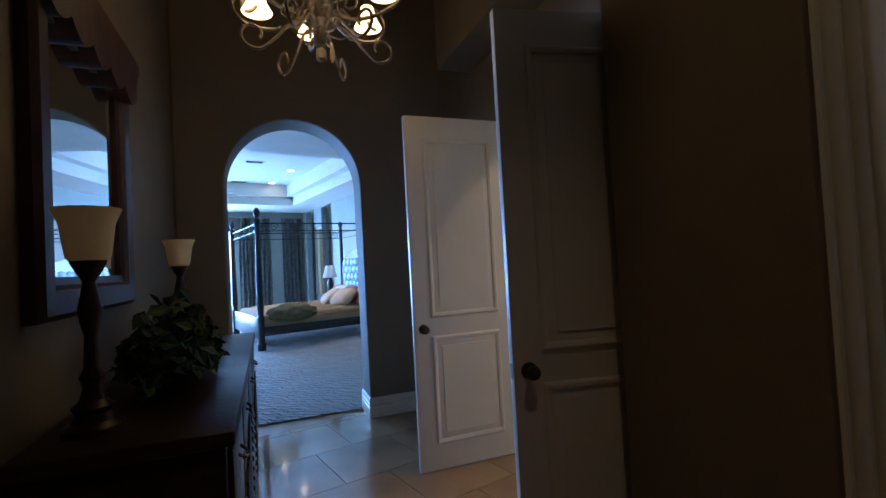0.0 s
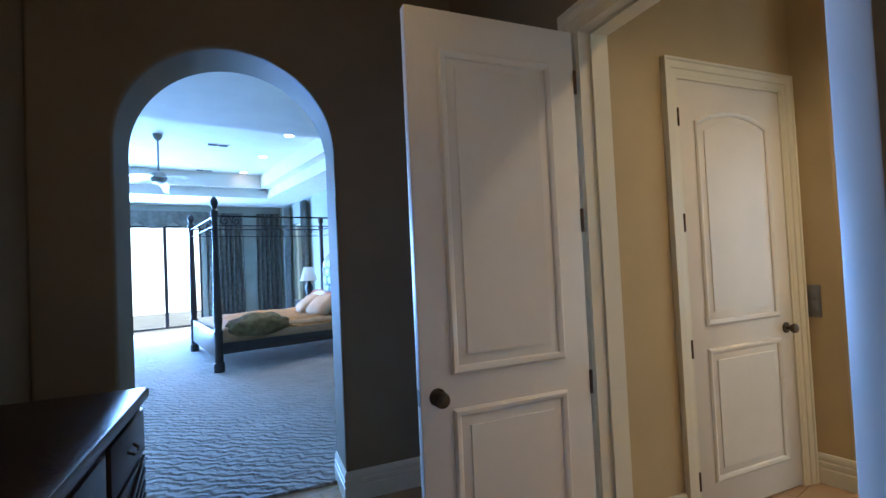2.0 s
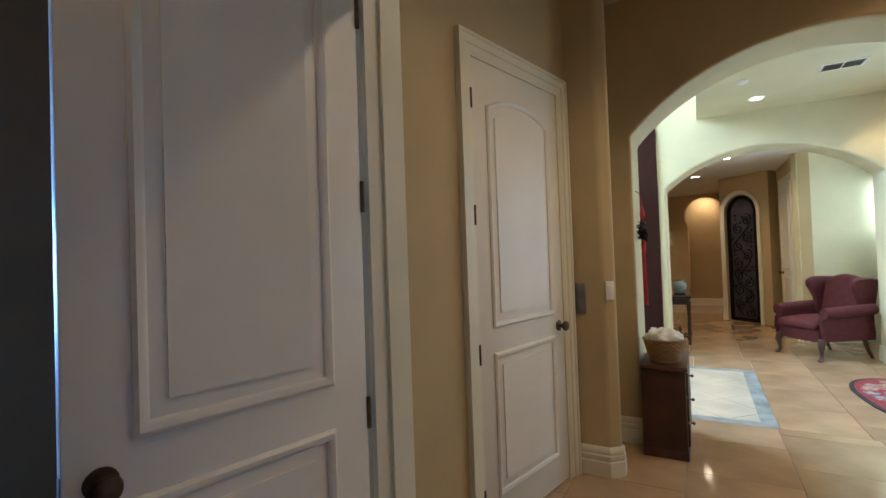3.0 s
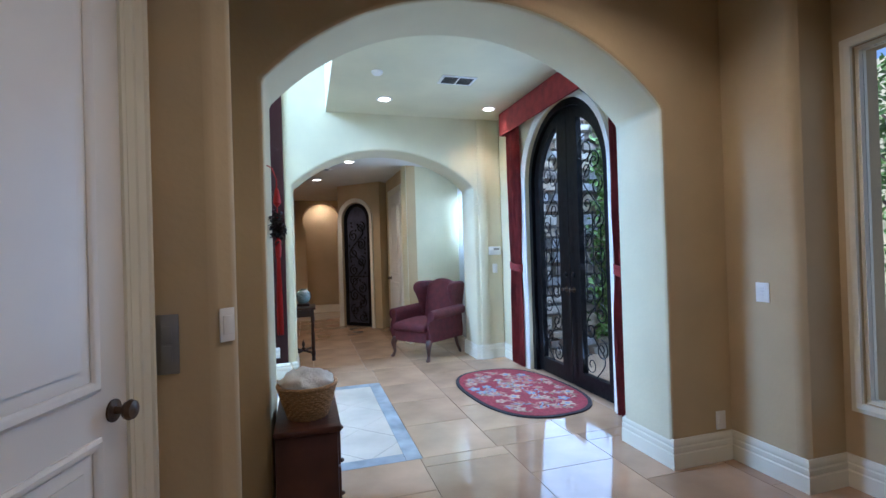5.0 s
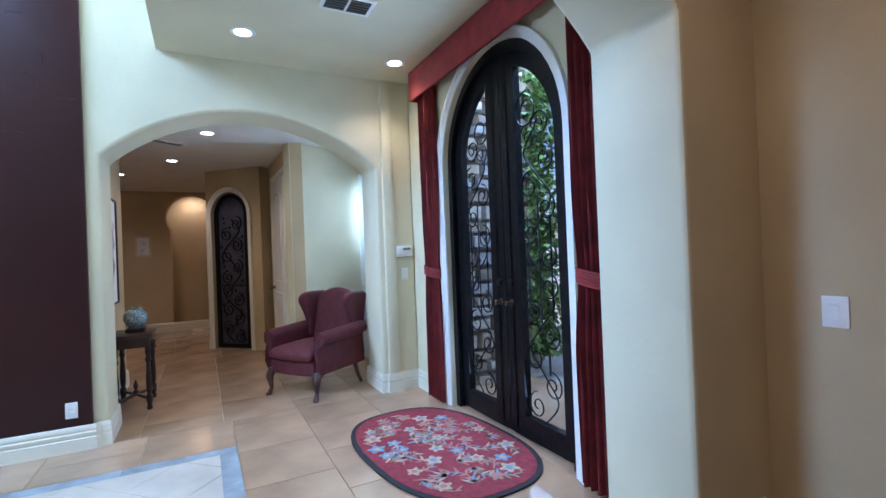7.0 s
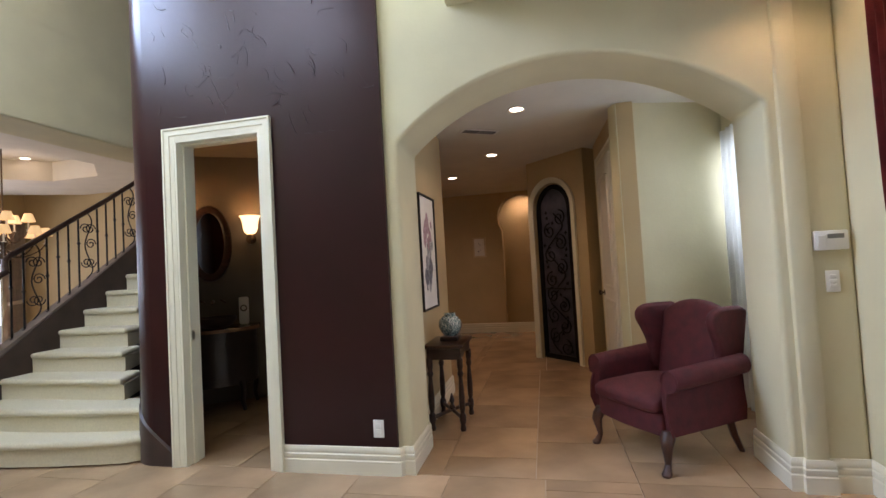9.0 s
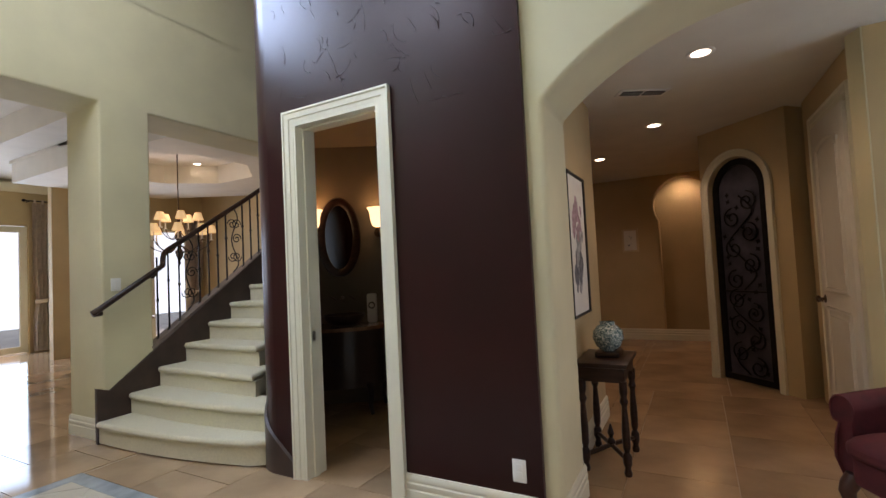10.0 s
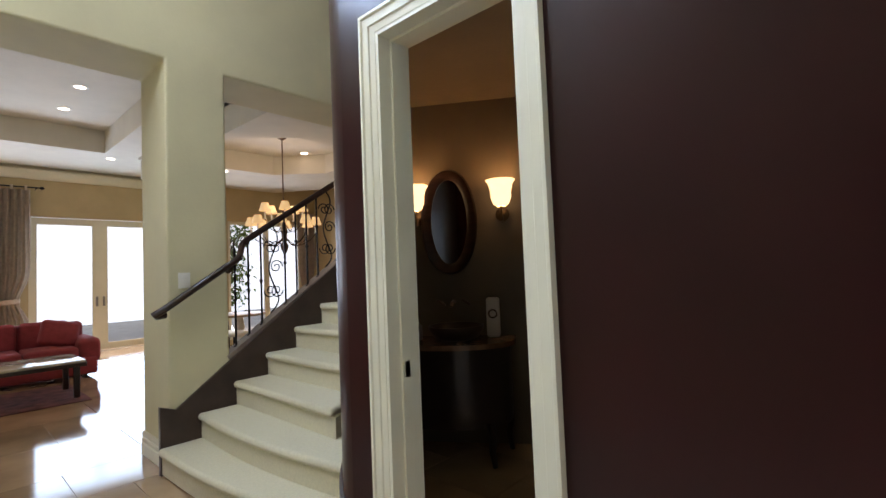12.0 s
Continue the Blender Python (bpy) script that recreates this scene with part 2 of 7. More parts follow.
def lathe(bm, prof, seg=20, m=None, cap=True):
    m = m or Matrix.Identity(4)
    rings = [[bm.verts.new(m @ Vector((r * math.cos(2 * math.pi * j / seg), r * math.sin(2 * math.pi * j / seg), z))) for j in range(seg)] for r, z in prof]
    for a, b in zip(rings, rings[1:]):
        for j in range(seg):
            bm.faces.new((a[j], a[(j + 1) % seg], b[(j + 1) % seg], b[j]))
    if cap:
        bm.faces.new(rings[0][::-1])
        bm.faces.new(rings[-1])


def blathe(*a, **k):
    bm = bmesh.new()
    lathe(bm, *a, **k)
    return bm


def btube(*a, **k):
    bm = bmesh.new()
    tube(bm, *a, **k)
    return bm


def spiral(c, r0, r1, a0, turns, n=26):
    """Points of a flat scroll about c, from radius r0 to r1."""
    out = []
    for i in range(n + 1):
        f = i / n
        a, r = a0 + turns * 2 * math.pi * f, r0 + (r1 - r0) * f
        out.append((c[0] + r * math.cos(a), c[1] + r * math.sin(a)))
    return out


def arc(x0, x1, spring, apex, n=28):
    """Points of a round arch from x0 to x1."""
    h, w = apex - spring, abs(x1 - x0) / 2
    rad = (w * w + h * h) / (2 * h)
    cx, cz = (x0 + x1) / 2, apex - rad
    a0 = math.atan2(spring - cz, x0 - cx)
    a1 = math.atan2(spring - cz, x1 - cx)
    a0, a1 = (a + 2 * math.pi if a < -math.pi / 2 else a for a in (a0, a1))
    return [(cx + rad * math.cos(a0 + (a1 - a0) * i / n), cz + rad * math.sin(a0 + (a1 - a0) * i / n)) for i in range(n + 1)]


def smooth_path(pts, n=6):
    out, k = [], len(pts)
    P = [Vector((*p, 0)) for p in pts]
    for i in range(k - 1):
        a, b, c, d = P[max(i - 1, 0)], P[i], P[i + 1], P[min(i + 2, k - 1)]
        for j in range(n):
            t = j / n
            q = 0.5 * (2 * b + (c - a) * t + (2 * a - 5 * b + 4 * c - d) * t * t + (3 * b - a - 3 * c + d) * t ** 3)
            out.append((q.x, q.y))
    return out + [tuple(pts[-1])]


def upright(p, q):
    """The frame of an upright plane from p to q: s along it, height, and out to its left."""
    d = (Vector(q) - Vector(p)).normalized()
    return Matrix(((d.x, 0, d.y, p[0]), (d.y, 0, -d.x, p[1]), (0, 1, 0, 0), (0, 0, 0, 1)))


def wall(name, p, q, t, z0, z1, material, label, doors=(), windows=(), bull=0.0):
    """A wall whose seen face runs from p to q; its thickness t lies to the right of that way. doors: (s0, s1, spring, apex), flat where equal."""
    m = upright(p, q)
    length = (Vector(q) - Vector(p)).length
    bm = bmesh.new()
    if not windows:
        out = [(0, z0)]
        for s0, s1, spring, apex in sorted(doors):
            out += [(s0, z0)] + (arc(s0, s1, spring, apex) if apex > spring else [(s0, apex), (s1, apex)]) + [(s1, z0)]
        out += [(length, z0), (length, z1), (0, z1)]
        prism(bm, out, t, m)
    else:
        cuts, s = sorted(windows), 0.0
        for s0, s1, b, tp in cuts:
            prism(bm, [(s, z0), (s0, z0), (s0, z1), (s, z1)], t, m)
            if b > z0:
                prism(bm, [(s0, z0), (s1, z0), (s1, b), (s0, b)], t, m)
            prism(bm, [(s0, tp), (s1, tp), (s1, z1), (s0, z1)], t, m)
            s = s1
        prism(bm, [(s, z0), (length, z0), (length, z1), (s, z1)], t, m)
    ob = struct(name, bm, material, label, "wall")
    if bull:
        mod = ob.modifiers.new("bullnose", "BEVEL")
        mod.width, mod.segments, mod.limit_method, mod.angle_limit = bull, 4, "ANGLE", radians(40)
        mod.harden_normals = False
    return ob


BASE = [(0, 0), (0.02, 0), (0.02, 0.09), (0.014, 0.098), (0.018, 0.106), (0.018, 0.13), (0.012, 0.138), (0.015, 0.146), (0.015, 0.166), (0.006, 0.182), (0, 0.184)]


def baseboard(name, path, label="cream painted stepped baseboard along the wall"):
    bm = bmesh.new()
    sweep(bm, path, BASE)
    return struct(name, bm, TRIM, label, "baseboard")


def ceiling(name, poly, z, t, material, label="painted plaster ceiling"):
    bm = bmesh.new()
    prism(bm, poly, t, Matrix.Translation((0, 0, z)))
    return struct(name, bm, material, label, "ceiling")


def floor_slab(name, poly, material, label, top=0.0, t=0.1):
    bm = bmesh.new()
    prism(bm, poly, t, Matrix.Translation((0, 0, top - t)))
    return struct(name, bm, material, label, "floor")


# the bedroom wing stands turned against the foyer: its own axes
VO = Vector((1.752, 4.275))
VA = radians(-13.5)


def V(u, v):
    return (VO.x + u * math.cos(VA) - v * math.sin(VA), VO.y + u * math.sin(VA) + v * math.cos(VA))


def vpose(u, v, z=0, rz=0):
    x, y = V(u, v)
    return pose(x, y, z, 0, 0, math.degrees(VA) + rz)

# ---- structure: vestibule and bedroom wing ----
H1 = 4.6
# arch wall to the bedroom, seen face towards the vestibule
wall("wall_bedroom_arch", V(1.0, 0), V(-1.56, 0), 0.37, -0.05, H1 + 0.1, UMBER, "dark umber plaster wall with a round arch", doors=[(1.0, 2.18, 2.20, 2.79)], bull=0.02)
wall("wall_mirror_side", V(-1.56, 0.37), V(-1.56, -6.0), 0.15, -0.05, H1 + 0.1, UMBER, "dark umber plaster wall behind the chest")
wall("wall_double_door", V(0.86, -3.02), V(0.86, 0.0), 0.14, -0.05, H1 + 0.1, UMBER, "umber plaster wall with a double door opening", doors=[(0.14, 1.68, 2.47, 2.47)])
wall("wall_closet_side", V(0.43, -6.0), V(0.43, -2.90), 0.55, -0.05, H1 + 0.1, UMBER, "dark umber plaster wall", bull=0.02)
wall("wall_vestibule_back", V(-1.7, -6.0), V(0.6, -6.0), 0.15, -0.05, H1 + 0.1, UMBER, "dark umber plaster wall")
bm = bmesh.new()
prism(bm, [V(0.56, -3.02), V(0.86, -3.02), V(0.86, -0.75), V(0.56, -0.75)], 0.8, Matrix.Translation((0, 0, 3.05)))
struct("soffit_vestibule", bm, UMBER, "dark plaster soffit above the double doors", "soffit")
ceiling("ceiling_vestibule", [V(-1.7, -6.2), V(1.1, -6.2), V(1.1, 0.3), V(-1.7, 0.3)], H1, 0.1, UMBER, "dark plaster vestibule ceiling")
baseboard("baseboard_vestibule", [V(0.86, -1.20), V(0.86, 0), V(0.0, 0), V(0.0, 0.37)])
baseboard("baseboard_vestibule_left", [V(-1.18, 0.37), V(-1.18, 0), V(-1.56, 0), V(-1.56, -6)])

# bedroom, square with the foyer
wall("wall_bedroom_far", (6.0, 15.6), (-4.0, 15.6), 0.2, -0.05, 4.0, GREYGREEN, "grey green bedroom wall with sliding glass", windows=[(3.35, 7.2, 0.02, 2.75)])
wall("wall_bedroom_head", (4.8, 4.2), (4.8, 15.6), 0.2, -0.05, 4.0, GREYGREEN, "grey green bedroom wall behind the headboard", windows=[(9.3, 10.3, 0.5, 2.7)])
wall("wall_bedroom_west", (-4.0, 15.6), (-4.0, 3.5), 0.2, -0.05, 4.0, GREYGREEN, "grey green bedroom wall")
wall("wall_bedroom_south_east", (4.8, 4.05), V(0.12, 0.37), 0.1, -0.05, 4.0, GREYGREEN, "grey green bedroom wall")
wall("wall_bedroom_south_west", V(-1.5, 0.37), (-4.0, 5.2), 0.12, -0.05, 4.0, GREYGREEN, "grey green bedroom wall")
ceiling("ceiling_bedroom", [V(-1.6, 0.30), V(1.0, 0.30), (5.0, 3.9), (5, 15.8), (-4.2, 15.8), (-4.2, 4.4)], 3.85, 0.1, CEIL, "white bedroom tray ceiling")
for i, (pts) in enumerate((((-4.2, 4.85), (5.0, 7.8)), ((3.95, 7.8), (5.0, 15.8)), ((-4.2, 13.8), (3.95, 15.8)), ((-4.2, 7.8), (-3.2, 13.8)))):
    (a, b), (c, d) = pts
    bm = bbox(a, c, b, d, 3.3, 3.86)
    box(bm, a if a < -4 else a - 0.22, c + (0.22 if c < 0 else 0), b if b < 5 else b - (0.22 if b > 10 else 0), d + (0.22 if d < 8 else 0), 3.52, 3.86)
    struct("ceiling_bedroom_step_%d" % (i + 1), bm, CEIL, "stepped plaster tray ceiling border", "ceiling", smooth=0)
floor_slab("floor_bedroom", [V(-1.6, 0.30), V(1.0, 0.30), (5.0, 3.9), (5.0, 15.8), (-4.2, 15.8), (-4.2, 4.4)], BCARP, "pale sculpted wave pile bedroom carpet", top=0.012)

# ---- structure: hall between the double doors and the foyer ----
H2 = 3.3
wall("wall_hall_door", V(2.72, -1.12), V(1.0, -1.12), 0.14, -0.05, H2 + 0.1, TAN, "tan plaster wall with a closed white door", doors=[(0.14, 1.04, 2.44, 2.44)])
bm = bmesh.new()
prism(bm, [(4.11, 2.36), (4.165, 2.295), (4.20, 2.295), (4.20, 2.9), (4.0, 2.9), V(2.70, -1.12)], H2 + 0.15, Matrix.Translation((0, 0, -0.05)))
ob = struct("wall_pilaster", bm, TAN, "tan plaster bullnose pilaster", "wall")
mod = ob.modifiers.new("bullnose", "BEVEL")
mod.width, mod.segments, mod.limit_method, mod.angle_limit = 0.02, 3, "ANGLE", radians(40)
bm = bmesh.new()
prism(bm, [(4.2, 2.52), (4.8, 2.52), (4.8, 2.9), (4.2, 2.9)], H2 + 0.15, Matrix.Translation((0, 0, -0.05)))
struct("wall_hall_recess", bm, TAN, "tan plaster hall wall", "wall")
# foyer's west wall with the wide arch
wall("wall_arch_west", (4.75, -0.62), (4.75, 2.6), 0.46, -0.05, 6.0, TAN, "tan plaster wall with a wide low arch", doors=[(0.50, 2.85, 2.27, 2.80)], bull=0.025)
aw = bpy.data.objects["wall_arch_west"]
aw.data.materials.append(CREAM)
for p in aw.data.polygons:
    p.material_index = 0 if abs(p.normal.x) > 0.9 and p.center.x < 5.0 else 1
wall("wall_foyer_west", (5.21, 7.0), (5.21, 2.55), 0.2, -0.05, 6.0, CREAM, "cream plaster foyer wall with a high window", windows=[(1.6, 3.6, 4.2, 5.7)])
bm = bmesh.new()
prism(bm, [(4.90, -0.60), (4.62, -0.60), (4.30, -0.60), (4.27, -0.64), (4.27, -1.1), (4.90, -1.1)], H2 + 0.15, Matrix.Translation((0, 0, -0.05)))
ob = struct("wall_hall_pier", bm, TAN, "tan plaster bullnose pier beside the window", "wall")
mod = ob.modifiers.new("bullnose", "BEVEL")
mod.width, mod.segments, mod.limit_method, mod.angle_limit = 0.03, 4, "ANGLE", radians(40)
wall("wall_hall_window", (0.9, -0.90), (4.30, -0.90), 0.2, -0.05, H2 + 0.1, TAN, "tan plaster wall with a tall window", windows=[(2.1, 3.27, 0.49, 2.475)])
wall("wall_hall_south_west", V(1.0, -2.88), (1.3, -1.0), 0.12, -0.05, H2 + 0.1, TAN, "tan plaster wall")
ceiling("ceiling_hall", [V(1.0, -4.2), V(1.0, -1.0), V(2.8, -0.9), (4.8, 2.9), (4.8, -1.1), (1.0, -1.1)], H2, 0.1, TAN, "tan plaster hall ceiling")
baseboard("baseboard_hall_north", [(4.75, 2.23), (4.75, 2.52), (4.2, 2.52), (4.2, 2.295), (4.165, 2.295), (4.11, 2.36), V(2.70, -1.12), V(2.665, -1.12)])
baseboard("baseboard_hall_north_west", [V(1.60, -1.12), V(1.0, -1.12)])
baseboard("baseboard_hall_south", [V(1.0, -2.88), (1.3, -0.9), (4.27, -0.90), (4.27, -0.60), (4.75, -0.60), (4.75, -0.13), (5.21, -0.13), (5.21, -0.44)])

# ---- structure: foyer ----
HF = 6.0
wall("wall_front", (5.21, -0.45), (8.05, -0.45), 0.22, -0.05, 3.3, CREAM, "cream plaster front wall with an arched doorway", doors=[(0.54, 2.10, 2.13, 2.91)])
wall("wall_arch_east", (8.03, -0.45), (8.03, 2.30), 0.47, -0.05, HF, CREAM, "cream plaster wall with a wide low arch", doors=[(0.39, 2.63, 2.235, 2.68)], bull=0.025)
bm = bmesh.new()
box(bm, 8.0, 8.1, -0.24, -0.12, -0.05, 3.12, bev=0.02)
struct("wall_strip_east", bm, CREAM, "cream plaster corner strip", "wall")
wall("wall_north_header", (13.0, 6.2), (4.7, 6.2), 0.6, -0.05, 4.15, CREAM, "cream plaster wall with openings to living and dining rooms", doors=[(0.6, 4.70, 3.05, 3.05), (5.14, 7.80, 3.06, 3.06)], bull=0.02)
wall("wall_north_upper", (13.0, 6.2), (4.7, 6.2), 0.6, 4.12, HF, CREAM, "cream plaster upper wall with a high window", windows=[(5.4, 7.6, 4.2, 5.7)])
# plum wall with its rounded end along the stairs
bm = bmesh.new()
y0, y1, dy0, dy1 = 2.275, 4.20, 3.200, 3.925
prism(bm, [(0, -0.05), (dy0 - y0, -0.05), (dy0 - y0, 2.435), (dy1 - y0, 2.435), (dy1 - y0, -0.05), (y1 - y0, -0.05), (y1 - y0, HF), (0, HF)], 0.16, upright((8.0, y0), (8.0, y1)))
struct("wall_plum", bm, PURPLE, "deep plum trowelled plaster wall with a doorway", "wall")
curve = [(8.0, 4.20)] + [(8.22 - 0.22 * math.cos(a), 4.20 + 0.24 * math.sin(a)) for a in (radians(9 * i) for i in range(1, 8))] + [(8.5, 4.78), (9.0, 5.28), (9.7, 5.62), (11.0, 5.7)]
inner = [(11.0, 5.58), (9.72, 5.50), (9.08, 5.16), (8.58, 4.66), (8.24, 4.34), (8.16, 4.20)]
bm = bmesh.new()
prism(bm, curve + inner, HF + 0.05, Matrix.Translation((0, 0, -0.05)))
struct("wall_plum_curve", bm, PURPLE, "deep plum plaster wall curving along the stairs", "wall", smooth=50)
# short raised knife strokes left in the plaster
rnd = random.Random(17)
bm = bmesh.new()
for _ in range(120):
    y, z = rnd.uniform(2.32, 4.12), 2.42 + 1.9 * rnd.random() ** 1.1
    if dy0 - 0.12 < y < dy1 + 0.12 and z < 2.60:
        continue
    a, n, h = rnd.choice((1.2, 1.35, 1.0, 0.9, 0.2, 2.6)) + rnd.uniform(-0.3, 0.3), rnd.uniform(0.02, 0.085), rnd.uniform(-0.5, 0.5)
    pts = [(8.0005, y + n * t * math.cos(a + h * t), z + n * t * math.sin(a + h * t)) for t in (-1.0, -0.6, -0.2, 0.2, 0.6, 1.0)]
    tube(bm, pts, rnd.uniform(0.0026, 0.0050), 6, 0.0008)
    if rnd.random() < 0.35:
        b = a + rnd.choice((-1.1, 1.2))
        tube(bm, [(8.0005, pts[-1][1] + 0.035 * t * math.cos(b), pts[-1][2] + 0.035 * t * math.sin(b)) for t in (0.0, 0.5, 1.0)], 0.0035, 6, 0.0008)
for t in (0.0, 0.09, 0.17):
    tube(bm, [(8.0005, 2.62 + t, 2.36), (8.0005, 2.655 + t, 2.372), (8.0005, 2.69 + t, 2.362)], 0.003, 6, 0.0008)
part("knife_ridges", bm, PURPLE, bpy.data.objects["wall_plum"], "raised trowel strokes in the plum plaster", smooth=60)
# low ceiling by the front door and the high one
ceiling("ceiling_foyer_low", [(5.2, -0.5), (8.05, -0.5), (8.05, 1.78), (5.2, 1.78)], 3.12, 2.9, CREAM, "pale plaster lowered ceiling by the front door")
ceiling("ceiling_foyer_high", [(4.7, -0.6), (13, -0.6), (13, 7.0), (4.7, 7.0)], HF, 0.1, CREAM, "pale plaster high foyer ceiling")
baseboard("baseboard_plum", [(8.5, 2.18), (8.03, 2.18), (8.03, 2.24), (8.0, 2.26), (8.0, 3.135)])
baseboard("baseboard_east", [(7.45, -0.45), (8.03, -0.45), (8.03, -0.24), (8.0, -0.24), (8.0, -0.12), (8.03, -0.12), (8.03, -0.06), (8.5, -0.06)])
baseboard("baseboard_pier", [(7.88, 6.2), (7.86, 6.2), (7.86, 6.8)])

# ---- structure: hall past the east arch ----
H3 = 2.77

wall("wall_picture", (10.0, 2.30), (8.45, 2.30), 0.12, -0.05, 3.1, HALLWALL, "ochre plaster wall with a hanging picture", bull=0.02)
wall("wall_hall_corner", (10.0, 6.0), (10.0, 2.30), 0.02, -0.05, 3.1, HALLWALL, "ochre plaster wall")
wall("wall_hall_end", (14.3, 0.5), (14.3, 3.3), 0.25, -0.05, 3.1, HALLWALL, "ochre plaster wall with a pointed archway at the end of the hall", doors=[(0.77, 1.53, 2.02, 2.72)], bull=0.02)
wall("wall_passage_back", (14.95, 0.4), (14.95, 3.2), 0.1, -0.05, 3.1, HALLWALL, "ochre plaster wall behind the archway")
wall("wall_passage_north", (15.3, 2.9), (14.4, 2.9), 0.1, -0.05, 3.1, HALLWALL, "ochre plaster passage wall")
wall("wall_passage_south", (14.4, 0.6), (15.3, 0.6), 0.1, -0.05, 3.1, HALLWALL, "ochre plaster passage wall")
ceiling("ceiling_passage", [(14.5, 0.5), (15.4, 0.5), (15.4, 3.0), (14.5, 3.0)], 2.9, 0.1, CEIL)
curve = [(14.3, 3.2), (14.15, 3.7), (13.8, 4.2), (13.2, 4.6), (12.4, 4.8), (11.0, 4.8), (10.0, 4.8)]
bm = bmesh.new()
prism(bm, curve + [(10.0, 5.0), (12.4, 5.0), (13.3, 4.8), (14.0, 4.4), (14.45, 3.7), (14.5, 3.2)], 3.2, Matrix.Translation((0, 0, -0.05)))
struct("wall_hall_curve", bm, HALLWALL, "ochre plaster wall curving round the hall", "wall", smooth=60)
# angled wall with the arched iron door
ID = (11.806, 1.418), (11.08, 0.70)
wall("wall_wine_door", ID[1], ID[0], 0.25, -0.05, 3.1, HALLWALL, "ochre plaster wall with an arched iron door", doors=[(0.24, 0.93, 2.07, 2.42)])
wall("wall_wine_return", (11.81, 1.42), (14.3, 1.1), 0.1, -0.05, 3.1, HALLWALL, "ochre plaster wall")
wall("wall_hall_side_door", (9.45, 0.52), (11.10, 0.56), 0.14, -0.05, 3.1, HALLWALL, "ochre plaster wall with a white door")
wall("wall_bay", (9.80, -0.47), (9.45, 0.53), 0.14, -0.05, 3.1, CREAM, "pale cream plaster wall beside the window")
wall("wall_bay_window", (8.4, -0.45), (10.0, -0.45), 0.2, -0.05, 3.1, CREAM, "cream plaster wall with a curtained window", windows=[(0.35, 1.45, 0.3, 2.35)])
ceiling("ceiling_hall_east", [(8.4, -0.6), (14.6, -0.6), (14.6, 5.0), (9.9, 5.0), (9.9, 2.4), (8.4, 2.4)], H3, 0.1, CEIL, "painted plaster hall ceiling")
baseboard("baseboard_picture", [(10.0, 4.8), (10.0, 2.30), (8.5, 2.30), (8.5, 2.18)])
baseboard("baseboard_hall_end", [(11.81, 1.42), (14.3, 1.1), (14.3, 3.2), (14.15, 3.7), (13.8, 4.2), (13.2, 4.6), (12.4, 4.8), (10.0, 4.8)])
baseboard("baseboard_bay", [(8.5, -0.45), (9.79, -0.45), (9.45, 0.52), (9.62, 0.524)])

# ---- structure: powder room ----
DUSK = mat("taupe_plaster", (0.17, 0.135, 0.095), 0.55, var=0.12, scale=2.5, bump=0.15, bscale=20)
wall("wall_powder_vanity", (10.15, 3.9), (9.2, 5.42), 0.08, -0.05, 3.2, DUSK, "dark taupe plaster wall behind the vanity")
wall("wall_powder_left", (9.3, 5.35), (8.1, 4.25), 0.05, -0.05, 3.2, DUSK, "dark taupe plaster wall")
wall("wall_powder_south", (8.1, 2.46), (10.15, 2.46), 0.04, -0.05, 3.2, DUSK, "dark taupe plaster wall")
wall("wall_powder_east", (9.96, 2.4), (9.96, 4.3), 0.03, -0.05, 3.2, DUSK, "dark taupe plaster wall")
ceiling("ceiling_powder", [(8.1, 2.4), (10.2, 2.4), (10.2, 4.4), (9.3, 5.5), (8.1, 4.4)], 2.75, 0.06, DUSK, "dark taupe powder room ceiling")

# ---- structure: living and dining rooms ----
wall("wall_living_far", (10.8, 14.2), (5.1, 14.2), 0.2, -0.05, 4.3, TAN, "tan living room wall with French doors", windows=[(0.57, 2.85, 0.0, 2.74), (3.40, 5.25, 0.0, 2.74)])
wall("wall_living_west", (5.22, 14.2), (5.22, 6.6), 0.15, -0.05, 4.3, TAN, "tan living room wall")
wall("wall_dining_east", (13.0, 6.0), (13.0, 12.44), 0.2, -0.05, 4.3, TAN, "tan dining room wall")
wall("wall_dining_divider", (10.75, 14.2), (10.75, 12.45), 0.1, -0.05, 4.3, TAN, "tan wall between living and dining rooms")
wall("wall_dining_far", (13.0, 12.3), (9.9, 12.3), 0.15, -0.05, 4.3, TAN, "tan dining room wall with a tall window", windows=[(0.35, 2.1, 0.1, 2.6)])
ceiling("ceiling_living", [(5.1, 6.3), (13.2, 6.3), (13.2, 12.45), (10.88, 12.45), (10.88, 14.4), (5.1, 14.4)], 4.1, 0.1, CEIL, "white living room tray ceiling")
for i, (a, b, c, d) in enumerate(((8.77, 9.29, 6.75, 14.3), (9.29, 10.8, 12.36, 14.3), (5.1, 8.77, 12.3, 14.3), (5.1, 8.77, 6.75, 7.6), (5.1, 5.9, 7.6, 12.3))):
    bm = bbox(a, b, c, d, 3.7, 4.12)
    struct("ceiling_living_border_%d" % (i + 1), bm, CEIL, "dropped plaster tray ceiling border", "ceiling", smooth=0)
bm = bmesh.new()
rad = [(10.55 + 1.25 * math.cos(radians(22.5 + 45 * k)), 9.35 + 1.3 * math.sin(radians(22.5 + 45 * k))) for k in range(8)]
rim = [(9.6, 6.75), (13.1, 6.75), (13.1, 12.3), (9.6, 12.3)]
sq = [(13.1, 10.5), (12.0, 12.3), (9.32, 12.3), (9.3, 10.5), (9.3, 8.2), (9.32, 6.75), (12.0, 6.75), (13.1, 8.2)]
